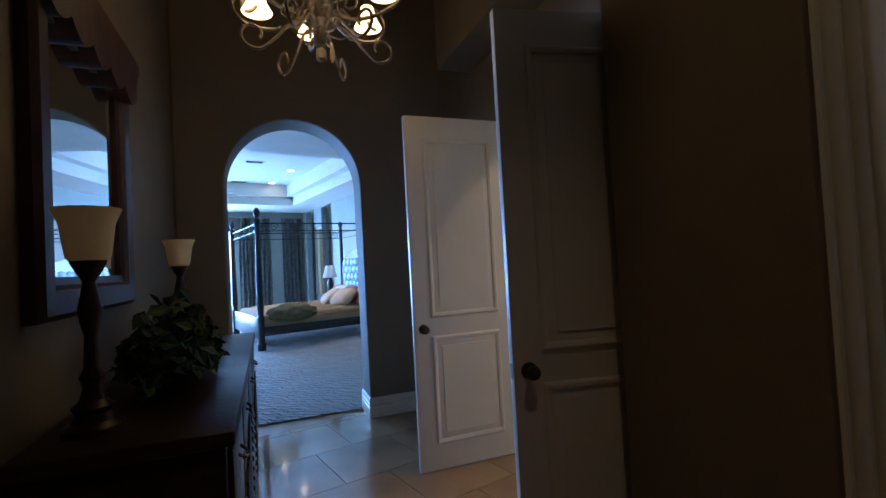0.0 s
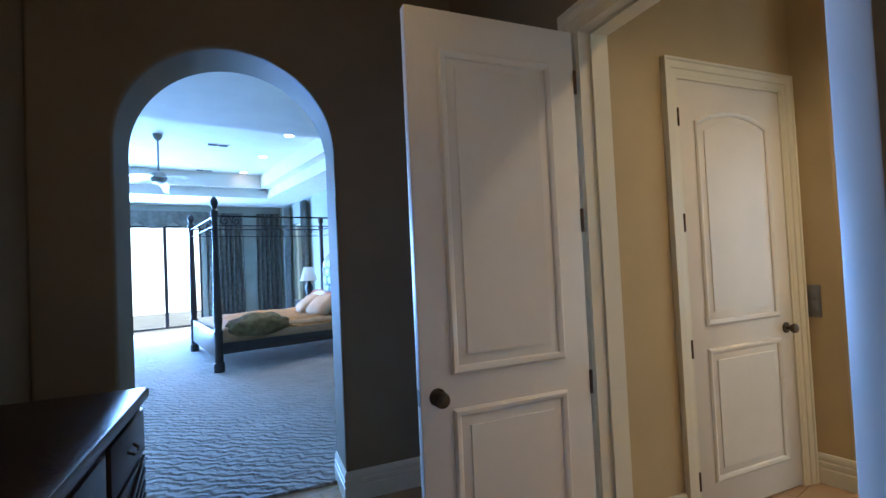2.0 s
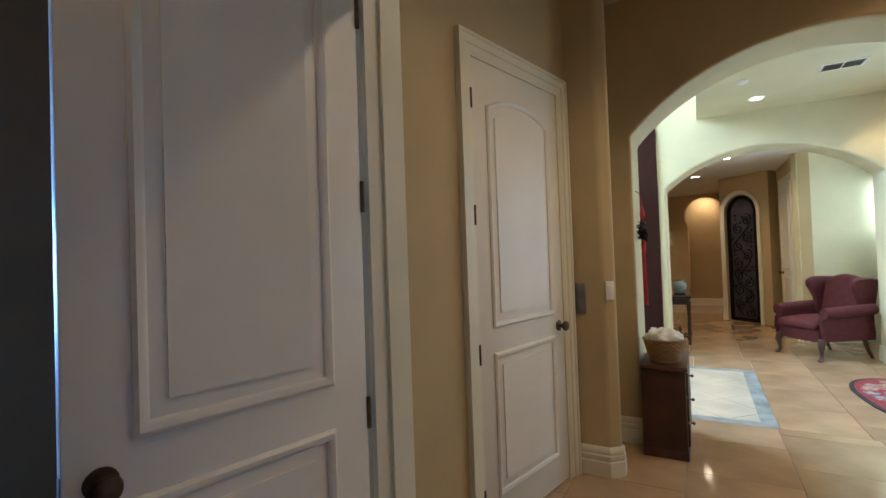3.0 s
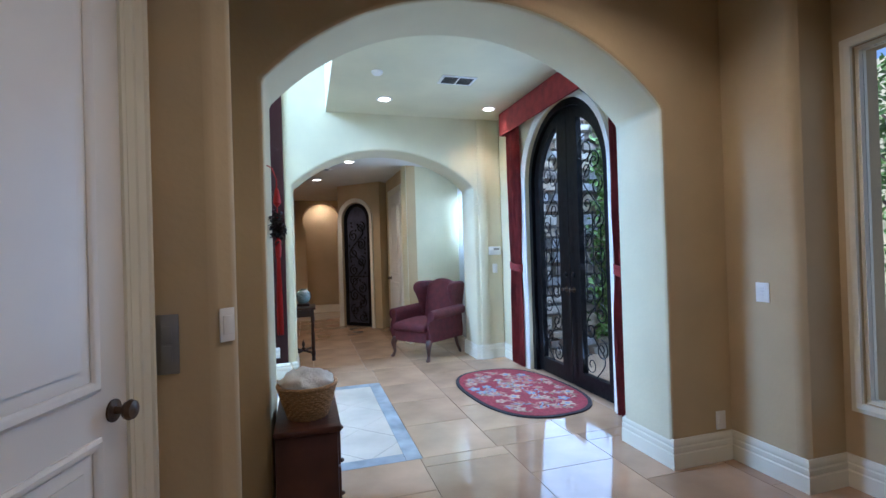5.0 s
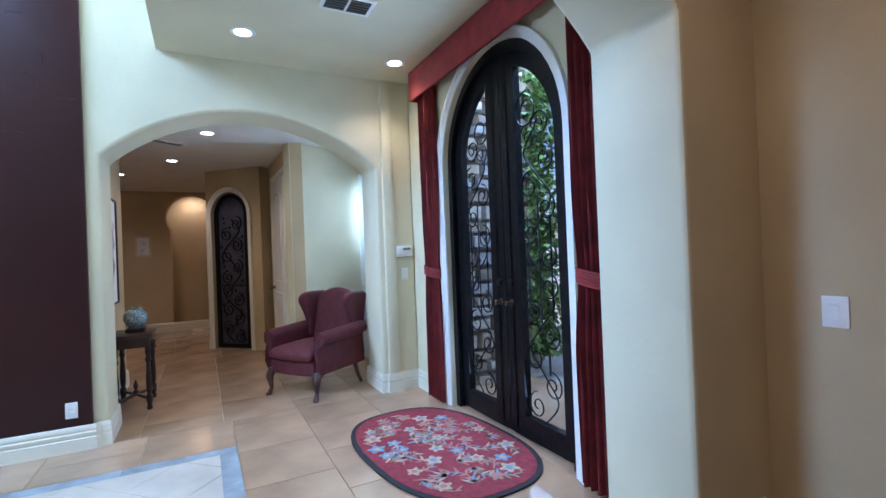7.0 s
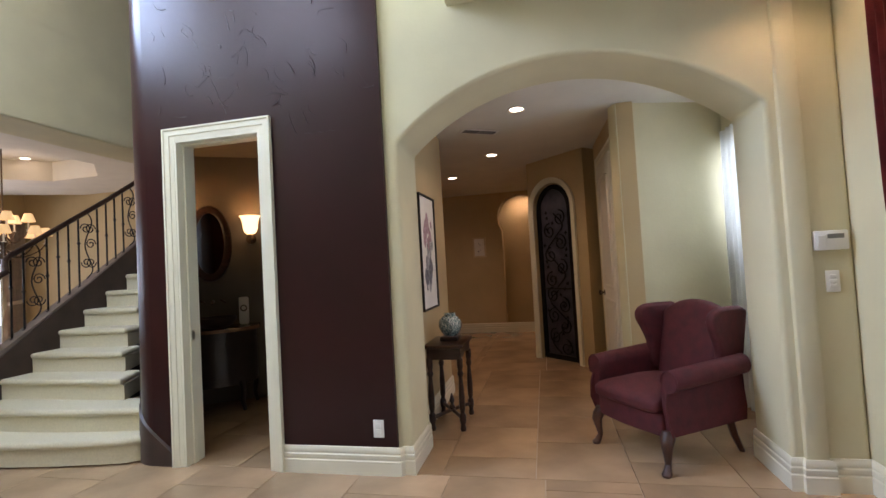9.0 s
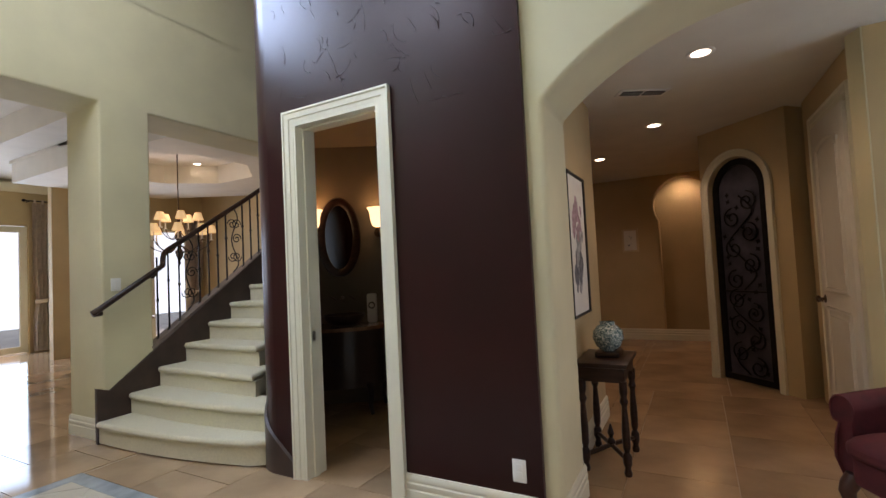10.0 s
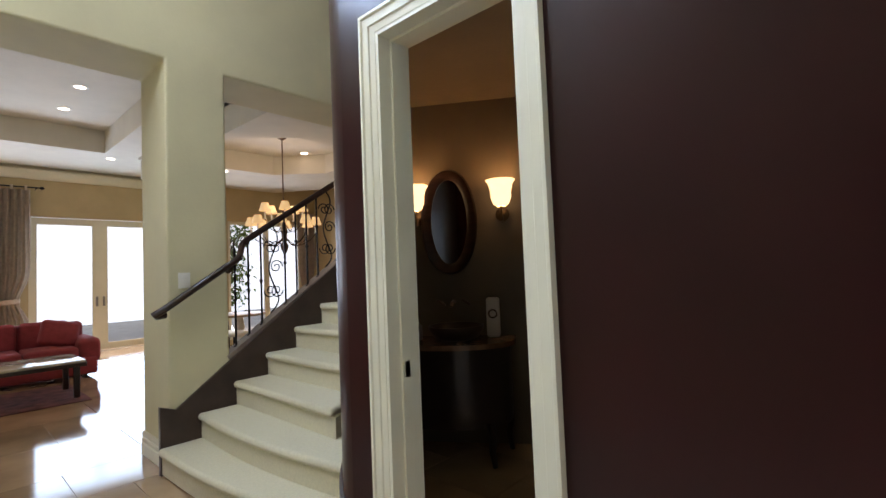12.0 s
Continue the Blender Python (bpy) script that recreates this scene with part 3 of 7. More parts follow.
for k in range(8):
    prism(bm, [rad[k], sq[k], sq[(k + 1) % 8], rad[(k + 1) % 8]], 0.5, Matrix.Translation((0, 0, 3.30)))
struct("ceiling_dining_border", bm, CEIL, "dropped octagonal plaster ceiling border", "ceiling", smooth=0)
ceiling("ceiling_dining", [(9.3, 6.75), (13.1, 6.75), (13.1, 12.35), (9.3, 12.35)], 3.65, 0.1, CEIL, "pale dining room ceiling")
bm = bmesh.new()
sweep(bm, [(10.75, 14.2), (5.2, 14.2)], [(0, 3.45), (0.05, 3.45), (0.12, 3.55), (0.12, 3.62), (0, 3.70)])
struct("trim_living_crown", bm, TRIM, "cream crown moulding", "trim")

# ---- floors ----
floor_slab("floor_subfloor", [(-3, -3.0), (15.4, -0.6), (15.4, 6.0), (13.2, 12.4), (10.9, 12.4), (10.9, 14.4), (5.1, 14.4), (5.1, 3.2), (4.3, 3.2), V(1.0, 0.30), V(-1.6, 0.30)], GROUT, "tan tile grout under the stone floor", top=-0.006)

# ---- doors ----
def frame_mould(bm, x0, x1, z0, z1, y, out, arch_rise=0.0, w=0.032, d=0.014):
    path = [(x0, z0), (x1, z0)] + ([(x1, z1), (x0, z1)] if not arch_rise else arc(x1, x0, z1 - arch_rise, z1, 10))
    m = Matrix(((1, 0, 0, 0), (0, 0, out, y), (0, 1, 0, 0), (0, 0, 0, 1)))
    sweep(bm, path, [(-w / 2, -0.002), (-w / 2, d * 0.5), (-w / 5, d), (w / 5, d * 0.8), (w / 2, d * 0.25), (w / 2, -0.002)], m, closed=True)


def knob(parent, x, z, y, out, lever=False):
    m = Matrix.Translation((x, y, z)) @ pose(0, 0, 0, -90 * out, 0, 0)
    k = part("knob", blathe([(0.033, 0), (0.033, 0.005), (0.012, 0.008), (0.011, 0.03), (0.024, 0.036), (0.03, 0.048), (0.026, 0.06), (0.010, 0.066)], 20, m), BRONZE, parent, "aged bronze door knob")
    if lever:
        part("lever", btube([(x, y + out * 0.045, z), (x - 0.05, y + out * 0.05, z), (x - 0.11, y + out * 0.045, z - 0.005)], 0.009, 8), BRONZE, k, "aged bronze lever")


def door_leaf(name, w, h, m, label, arch=0.0, lever=False, hinges=True, hx=None):
    """A two-panel leaf: hinge at x 0, free edge at w."""
    d = thing(name, label, "door", m)
    t = 0.022
    part("leaf", bbox(0, w, -t, t, 0.008, h, bev=0.004), DOORW, d)
    mx = 0.14
    for side in (1, -1):
        for z0, z1, a in ((0.20, 0.90, 0.0), (1.06, h - 0.17, arch)):
            bm = bmesh.new()
            frame_mould(bm, mx, w - mx, z0, z1, side * t, side, a)
            part("panel_mould", bm, DOORW, d)
            bm = bmesh.new()
            mm = Matrix(((1, 0, 0, 0), (0, 0, side, side * t), (0, 1, 0, 0), (0, 0, 0, 1)))
            i = 0.055
            pts = [(mx + i, z0 + i), (w - mx - i, z0 + i)] + ([(w - mx - i, z1 - i), (mx + i, z1 - i)] if not a else arc(w - mx - i, mx + i, z1 - a - i * 0.8, z1 - i, 10))
            prism(bm, pts, 0.006, mm)
            part("panel", bm, DOORW, d, smooth=20)
        knob(d, w - 0.065, 0.97, side * t, side, lever)
    part("latch", bbox(w - 0.001, w + 0.002, -0.012, 0.012, 0.94, 1.0), GREYP, d, "steel latch plate")
    if hinges:
        for z in (0.22, 0.93, 1.62, h - 0.22):
            part("hinge", btube([(-0.004, hx or t, z - 0.05), (-0.004, hx or t, z + 0.05)], 0.008, 8), BRONZE, d, "dark bronze hinge")
    return d


def casing(name, p, q, s0, s1, top, out=0.0, w=0.09, label="cream painted door casing", jamb=0.0, material=None, spring=None):
    """The moulded trim round an opening, on the seen face of a wall from p to q, with its lining."""
    m = upright(p, q) @ pose(0, 0, 0) @ Matrix.Diagonal((1, 1, -1, 1))
    bm = bmesh.new()
    mid = [(s0, top), (s1, top)] if spring is None else arc(s0, s1, spring, top, 24)
    path = [(s0, 0.0)] + mid + [(s1, 0.0)]
    sweep(bm, path, [(0.0, 0), (0.0, 0.014), (w * 0.35, 0.018), (w * 0.4, 0.024), (w * 0.8, 0.026), (w * 0.86, 0.034), (w, 0.034), (w, 0)], m)
    ob = struct(name, bm, material or TRIM, label, "door frame")
    if jamb:
        bm = bmesh.new()
        m2 = upright(p, q)
        sweep(bm, path, [(0.0, -0.012), (0.0, jamb + 0.012), (-0.018, jamb + 0.012), (-0.018, -0.012)], m2)
        part("lining", bm, material or TRIM, ob)
        bm = bmesh.new()
        sweep(bm, path, [(-0.018, jamb * 0.35), (-0.018, jamb * 0.62), (-0.03, jamb * 0.62), (-0.03, jamb * 0.35)], m2)
        part("stop", bm, material or TRIM, ob)
    return ob


door_leaf("door", 0.765, 2.44, vpose(0.815, -1.335, 0, 180), "white painted two-panel door standing open", hx=0.022)
door_leaf("door", 0.765, 2.44, vpose(0.79, -2.86, 0, 169.5), "white painted two-panel door standing open", hx=-0.022)
casing("casing_double_door", V(0.86, -3.02), V(0.86, 0.0), 0.14, 1.68, 2.47, jamb=0.14)
casing("casing_double_door_hall", V(1.0, 0.0), V(1.0, -3.02), 1.34, 2.88, 2.47)
casing("casing_hall_door", V(2.72, -1.12), V(1.0, -1.12), 0.14, 1.04, 2.44, jamb=0.14)
door_leaf("door", 0.87, 2.425, vpose(1.695, -1.10, 0, 0), "closed white two-panel door with an arched panel", arch=0.07, lever=False, hx=-0.03)
casing("casing_closet_door", V(0.43, -6.0), V(0.43, -2.90), 0.9, 2.24, 2.44)
door_leaf("door", 1.34, 2.43, vpose(0.445, -5.1, 0, 90), "closed white two-panel door", hinges=False)
casing("casing_powder_door", (8.0, 2.275), (8.0, 4.2), 0.925, 1.65, 2.435, jamb=0.16)
part("strike_plate", bbox(8.07, 8.10, 3.895, 3.905, 0.92, 0.99), BRONZE, bpy.data.objects["casing_powder_door"], "bronze strike plate")

# ---- vestibule things ----
def chest():
    c = thing("sideboard", "long dark walnut sideboard with drawers and slatted doors", "sideboard", vpose(0, 0))
    u0, u1, v0, v1 = -1.54, -1.0, -2.81, -0.44
    part("body", bbox(u0, u1, v0, v1, 0.07, 0.90, bev=0.006), WOODD, c)
    bm = bbox(u0 - 0.0, u1 + 0.03, v0 - 0.03, v1 + 0.03, 0.90, 0.95, bev=0.012)
    part("top", bm, WOODD, c, "polished dark walnut top")
    part("plinth", bbox(u0, u1 + 0.02, v0 - 0.02, v1 + 0.02, 0.0, 0.08, bev=0.01), WOODD, c)
    n = 4
    wd = (v1 - v0) / n
    for i in range(n):
        a, b = v0 + i * wd + 0.03, v0 + (i + 1) * wd - 0.03
        d = part("drawer", bbox(u1, u1 + 0.018, a, b, 0.68, 0.87, bev=0.005), WOODD, c)
        bm = btube([(u1 + 0.018, (a + b) / 2 - 0.05, 0.78), (u1 + 0.04, (a + b) / 2 - 0.04, 0.765), (u1 + 0.045, (a + b) / 2, 0.757), (u1 + 0.04, (a + b) / 2 + 0.04, 0.765), (u1 + 0.018, (a + b) / 2 + 0.05, 0.78)], 0.006, 6)
        part("handle", bm, BRONZE, d, "bronze bail handle")
        f = part("door", bbox(u1, u1 + 0.016, a, b, 0.10, 0.65, bev=0.004), WOODD, c)
        for k in range(9):
            zz = 0.14 + k * 0.055
            dz = 0.12 if i % 2 else -0.12
            bm = bbox(-0.006, 0.006, -(b - a) / 2 + 0.03, (b - a) / 2 - 0.03, -0.012, 0.012, bev=0.003, m=Matrix.Translation((u1 + 0.022, (a + b) / 2, zz)) @ Matrix.Rotation(dz * 3, 4, "X"))
            part("slat", bm, WOODD, f)
    return c


chest()


def wall_mirror():
    o = thing("wall_mirror", "tall mirror in a carved dark mahogany frame", "mirror", vpose(-1.56, -2.10, 0) @ pose(0, 0, 0, 0, 0, 90))
    # x along the wall, y away from the room
    m = Matrix(((1, 0, 0, 0), (0, 0, -1, -0.004), (0, 1, 0, 0), (0, 0, 0, 1)))
    bm = bmesh.new()
    sweep(bm, [(-0.38, 1.44), (0.40, 1.44), (0.40, 2.34), (-0.38, 2.34)], [(0.0, 0.01), (0.0, 0.025), (-0.03, 0.032), (-0.045, 0.05), (-0.125, 0.055), (-0.145, 0.035), (-0.145, 0.0)], m, closed=True)
    part("frame", bm, WOODM, o, "carved dark mahogany frame")
    bm = bmesh.new()
    pts = [(-0.58, 2.36)] + [(-0.58 + 1.16 * i / 30, 2.36 - 0.05 * abs(math.sin(i * math.pi / 6))) for i in range(31)][1:-1] + [(0.58, 2.36), (0.60, 2.48), (0.66, 2.53), (0.66, 2.58), (-0.66, 2.58), (-0.66, 2.53), (-0.60, 2.48)]
    prism(bm, [(0.01 + x * 0.95, z) for x, z in pts], 0.085, m)
    part("cornice", bm, WOODM, o, "scalloped mahogany cornice")
    part("glass", bbox(-0.385, 0.405, -0.016, -0.008, 1.435, 2.345), MIRROR, o, "silvered mirror glass")
    return o


wall_mirror()


def torchiere(u, v, s=1.0):
    o = thing("table_lamp", "unlit torchiere lamp with alabaster shade on the sideboard", "lamp", vpose(u, v, 0.95), "pair of torchiere lamps")
    part("base", blathe([(0.085, 0), (0.085, 0.02), (0.06, 0.035), (0.05, 0.06), (0.058, 0.08), (0.035, 0.10), (0.026, 0.14), (0.036, 0.17), (0.022, 0.20), (0.018, 0.30), (0.026, 0.33), (0.034, 0.38), (0.024, 0.43), (0.018, 0.47), (0.035, 0.50), (0.05, 0.53), (0.05, 0.54)], 20), WOODD, o, "turned dark wood stem")
    part("shade", blathe([(0.05, 0.535), (0.06, 0.545), (0.068, 0.60), (0.074, 0.65), (0.094, 0.70), (0.088, 0.70), (0.068, 0.65), (0.062, 0.60), (0.052, 0.55)], 28, cap=False), ALAB, o, "amber alabaster glass shade")
    return o


torchiere(-1.39, -2.61)
torchiere(-1.38, -1.03)


def leaf_cloud(bm, n, place, size, rnd, flat=0.3):
    for _ in range(n):
        p = place(rnd)
        s = size * rnd.uniform(0.6, 1.25)
        e = Euler((rnd.uniform(-1.1, 1.1), rnd.uniform(-1.1, 1.1), rnd.uniform(0, 6.28)))
        m = Matrix.LocRotScale(p, e, (s, s, s))
        pts = [(-0.5, 0, 0), (-0.15, -0.32, 0.05), (0.15, -0.22, 0.02), (0.55, 0, -0.1), (0.15, 0.22, 0.02), (-0.15, 0.32, 0.05)]
        vs = [bm.verts.new(m @ Vector(q)) for q in pts]
        bm.faces.new(vs[:4])
        bm.faces.new((vs[0], vs[3], vs[4], vs[5]))


def ivy():
    o = thing("ivy_arrangement", "dark green ivy arrangement lying on the sideboard", "plant", vpose(-1.27, -1.95, 0.95))
    rnd = random.Random(4)
    part("bowl", blathe([(0.09, 0), (0.13, 0.03), (0.15, 0.09), (0.14, 0.10), (0.10, 0.05)], 18), BRONZE, o)

    def place(r):
        a, q = r.uniform(0, 6.28), r.random() ** 0.5
        return Vector((0.20 * q * math.cos(a), 0.48 * q * math.sin(a), 0.05 + 0.30 * (1 - q * q) * r.uniform(0.3, 1.0) + 0.06 * r.random()))
    bm = bmesh.new()
    leaf_cloud(bm, 520, place, 0.085, rnd)
    part("foliage", bm, LEAFD, o, smooth=0)
    for k in range(7):
        a = k * 0.9
        part("stem", btube([(0, 0, 0.06), (0.1 * math.cos(a), 0.2 * math.sin(a), 0.2), (0.18 * math.cos(a), 0.42 * math.sin(a), 0.1)], 0.004, 5), BARK, o)
    return o


ivy()


def scroll_chandelier():
    o = thing("chandelier", "lit wrought scroll chandelier with bell glass shades facing down", "chandelier", vpose(-0.54, -1.85, 0.09))
    part("column", blathe([(0.012, 2.45), (0.028, 2.46), (0.026, 2.51), (0.014, 2.52), (0.030, 2.55), (0.04, 2.60), (0.035, 2.63), (0.07, 2.66), (0.085, 2.72), (0.075, 2.78), (0.04, 2.82), (0.03, 2.90), (0.055, 2.98), (0.03, 3.06), (0.025, 3.25), (0.05, 3.30), (0.012, 3.36), (0.01, 4.6)], 18), RUSTIRON, o)
    for k in range(6):
        a = k * math.pi / 3 + 0.55
        P = lambda pts, b=a: [(r * math.cos(b), r * math.sin(b), z) for r, z in pts]
        # long arm: dips from the bowl, rises and curls back on itself at its end
        run = smooth_path([(0.06, 2.74), (0.12, 2.69), (0.22, 2.655), (0.34, 2.67), (0.44, 2.72), (0.50, 2.80)]) + spiral((0.415, 2.83), 0.095, 0.022, -0.25, 1.35, 26)[1:]
        arm = part("arm", btube(P(run), 0.0105, 7), RUSTIRON, o)
        part("scroll", btube(P(spiral((0.17, 2.75), 0.075, 0.015, -1.5, -1.4, 24)), 0.008, 6), RUSTIRON, arm)
        part("collar", blathe([(0.013, -0.012), (0.016, 0.0), (0.013, 0.012)], 8, Matrix.Translation(P([(0.22, 2.655)])[0])), RUSTIRON, arm)
        # lower scroll between the arms
        b = a + math.pi / 6
        low = smooth_path([(0.045, 2.62), (0.09, 2.655), (0.15, 2.64), (0.22, 2.56), (0.28, 2.50)]) + spiral((0.335, 2.555), 0.082, 0.03, -2.3, 0.95, 22)[1:]
        sc = part("lower_scroll", btube(P(low, b), 0.0085, 6), RUSTIRON, o)
        part("leaf", btube(P(smooth_path([(0.05, 2.60), (0.10, 2.585), (0.14, 2.60), (0.15, 2.635)]), b), 0.007, 6, 0.003), RUSTIRON, sc)
        mm = Matrix.Translation(P([(0.36, 2.765)])[0])
        part("cup", blathe([(0.012, 0.155), (0.036, 0.13), (0.034, 0.12), (0.02, 0.115)], 14, mm), RUSTIRON, arm)
        part("stem", btube(P(smooth_path([(0.36, 2.91), (0.33, 2.97), (0.25, 2.95), (0.16, 2.86), (0.06, 2.80)])), 0.008, 6), RUSTIRON, arm)
        part("shade", blathe([(0.036, 0.125), (0.046, 0.09), (0.055, 0.05), (0.082, 0.0), (0.077, 0.0), (0.050, 0.05), (0.041, 0.09), (0.03, 0.122)], 22, mm, cap=False), BULB, arm, "glowing bell glass shade")
    part("tassel", btube([(0.05, -0.06, 2.53), (0.052, -0.06, 2.50), (0.056, -0.06, 2.44), (0.05, -0.06, 2.425), (0.042, -0.06, 2.44), (0.046, -0.06, 2.50)], 0.007, 8), ALAB, o, "crystal drop")
    return o


scroll_chandelier()
lamp("chandelier_light", "POINT", 1.9, WARM, vpose(-0.54, -1.85, 2.66), 0.2)
# unseen ceiling spot, added to brighten the near door leaf
lamp("vestibule_fill", "SPOT", 22, WARM, vpose(-0.25, -4.3, 4.56), 0.06, angle=66)


def plate(name, label, m, w=0.075, h=0.118, material=None, rockers=1, cat="switch"):
    o = thing(name, label, cat, m)
    part("plate", bbox(-w / 2, w / 2, 0.0, 0.007, -h / 2, h / 2, bev=0.003), material or PLASTICW, o)
    for i in range(rockers):
        z = (i - (rockers - 1) / 2) * (h * 0.66 / rockers)
        part("rocker", bbox(-0.017, 0.017, 0.006, 0.011, z - h * 0.28 / rockers, z + h * 0.28 / rockers, bev=0.002), material or PLASTICW, o)
    return o


def facing(x, y, z, deg):
    """A pose whose y axis points out of the wall at that heading (0: +y, 90: -x)."""
    return pose(x, y, z, 0, 0, deg)


plate("light_switch", "white four-button wall switch", facing(4.50, -0.597, 1.10, 0), 0.085, 0.118, rockers=4)
plate("outlet", "white wall outlet above the baseboard", facing(4.746, -0.50, 0.26, 90), cat="outlet")
plate("outlet", "white wall outlet on the plum wall", facing(7.997, 2.40, 0.308, 90), rockers=2, cat="outlet")
plate("light_switch", "white four-button wall switch beside the stairs", facing(7.97, 6.196, 1.38, 180), 0.085, 0.118, rockers=4)
plate("light_switch", "white slide dimmer below the thermostat", facing(8.026, -0.33, 1.17, 90), 0.07, 0.12, rockers=3)
plate("light_switch", "white wall switch on the hall wall", facing(4.134, 2.324, 1.17, 130), 0.055, rockers=1)
plate("intercom", "brushed steel intercom plate beside the door", facing(4.110, 2.505, 1.12, 90), 0.075, 0.20, GREYP, 2, "intercom")
th = thing("thermostat", "white alarm keypad with a small display", "keypad", facing(8.026, -0.33, 1.40, 90))
part("body", bbox(-0.085, 0.085, 0, 0.028, -0.055, 0.055, bev=0.008), PLASTICW, th)
part("display", bbox(-0.06, 0.02, 0.027, 0.030, 0.01, 0.035), GREYP, th, "grey display")
part("keys", bbox(0.03, 0.07, 0.027, 0.031, -0.035, 0.03, bev=0.002), PLASTICW, th)

# pedestal cabinet with the basket by the arch
cb = thing("chest_of_drawers", "small dark mahogany chest of drawers by the arch", "chest")
part("body", bbox(4.54, 5.14, 1.93, 2.205, 0.05, 0.595, bev=0.006), WOODM, cb)
part("top", bbox(4.525, 5.155, 1.915, 2.21, 0.595, 0.625, bev=0.008), WOODM, cb)
part("plinth", bbox(4.535, 5.145, 1.925, 2.208, 0.0, 0.06, bev=0.006), WOODM, cb)
for z in (0.085, 0.255, 0.425):
    d = part("drawer", bbox(4.58, 5.10, 1.917, 1.933, z, z + 0.155, bev=0.004), WOODM, cb)
    part("knob", blathe([(0.006, 0), (0.006, 0.012), (0.014, 0.02), (0.006, 0.03)], 10, pose(4.84, 1.917, z + 0.078, 90)), BRONZE, d)
WICKER = mat("wicker", (0.42, 0.26, 0.12), 0.7, var=0.4, scale=60, bump=0.8, bscale=120, stretch=(1, 1, 4))
TOWEL = mat("white_net_cloth", (0.80, 0.80, 0.78), 0.9, var=0.06, scale=20, bump=0.5, bscale=80)
bk = thing("basket", "round wicker basket filled with white cloth", "basket", pose(4.72, 2.06, 0.626) @ Matrix.Diagonal((0.82, 0.82, 0.9, 1)))
bm = bmesh.new()
for k in range(12):
    f = k / 11
    r = 0.112 + 0.055 * f
    sweepring = [(r * math.cos(t), r * math.sin(t), 0.008 + 0.155 * f + (0.003 if (i + k) % 2 else -0.003)) for i, t in enumerate(2 * math.pi * j / 40 for j in range(41))]
    tube(bm, sweepring, 0.0082 if k not in (6, 7) else 0.010, 6)
part("weave", bm, WICKER, bk)
part("rim", btube([(0.168 * math.cos(t), 0.168 * math.sin(t), 0.172) for t in (2 * math.pi * j / 40 for j in range(41))], 0.011, 8), WICKER, bk)
part("bottom", blathe([(0.11, 0.0), (0.11, 0.01)], 24), WICKER, bk)
bm = bmesh.new()
bmesh.ops.create_icosphere(bm, subdivisions=4, radius=0.16)
for v in bm.verts:
    n = noise.noise(v.co * 16) * 0.05 + abs(noise.noise(v.co * 34)) * 0.03
    v.co = Vector((v.co.x * (1 + n * 3), v.co.y * (1 + n * 3), 0.165 + max(-0.02, v.co.z * 0.50) * (1 + n * 9)))
    q = math.hypot(v.co.x, v.co.y)
    if q > 0.153 and v.co.z < 0.19:
        v.co.x, v.co.y = v.co.x * 0.153 / q, v.co.y * 0.153 / q
tagged(part("cloth", bm, TOWEL, bk, "white crumpled net cloth", smooth=60))
RED = mat("red_silk", (0.45, 0.02, 0.02), 0.6, var=0.3, scale=40, stretch=(1, 1, 0.1))
ts = thing("hanging_tassel", "red silk tassel ornament with dark feathers hanging in the arch", "ornament", pose(4.88, 2.185, 0))
part("cord", btube([(0, 0.055, 1.88), (0, 0.02, 1.86), (0, 0, 1.80), (0, 0, 1.45)], 0.003, 6), RED, ts)
part("knot", blathe([(0.004, 1.66), (0.02, 1.68), (0.016, 1.71), (0.012, 1.74), (0.004, 1.76)], 12), RED, ts)
bm = bmesh.new()
rnd = random.Random(8)
leaf_cloud(bm, 220, lambda r: Vector((r.gauss(0, 0.017), r.gauss(0, 0.014), 1.56 + r.gauss(0, 0.03))), 0.038, rnd)
part("feathers", bm, RIM, ts, "dark feather tuft", smooth=0)
part("sleeve", blathe([(0.012, 1.40), (0.016, 1.44), (0.016, 1.48), (0.008, 1.5)], 12), RED, ts)
bm = bmesh.new()
for k in range(26):
    a, r = rnd.uniform(0, 6.28), 0.016 * rnd.random() ** 0.5
    tube(bm, [(r * 0.5 * math.cos(a), r * 0.5 * math.sin(a), 1.42), (r * math.cos(a), r * math.sin(a), 1.2), (r * 1.2 * math.cos(a), r * 1.2 * math.sin(a), 1.0 + 0.02 * rnd.random())], 0.0028, 4)
part("fringe", bm, RED, ts)


# ---- fixtures on ceilings ----
def downlight(x, y, z, r=0.075, group="recessed downlights"):
    o = thing("downlight", "lit recessed ceiling downlight with white trim", "light", pose(x, y, z), group)
    part("trim_ring", blathe([(r * 0.72, 0.004), (r * 0.74, -0.004), (r, -0.006), (r * 1.08, -0.002), (r * 1.08, 0.004)], 28, cap=False), PLASTICW, o)
    part("lens", blathe([(r * 0.73, -0.003), (r * 0.2, -0.0035)], 24), CANLIT, o)
    return o


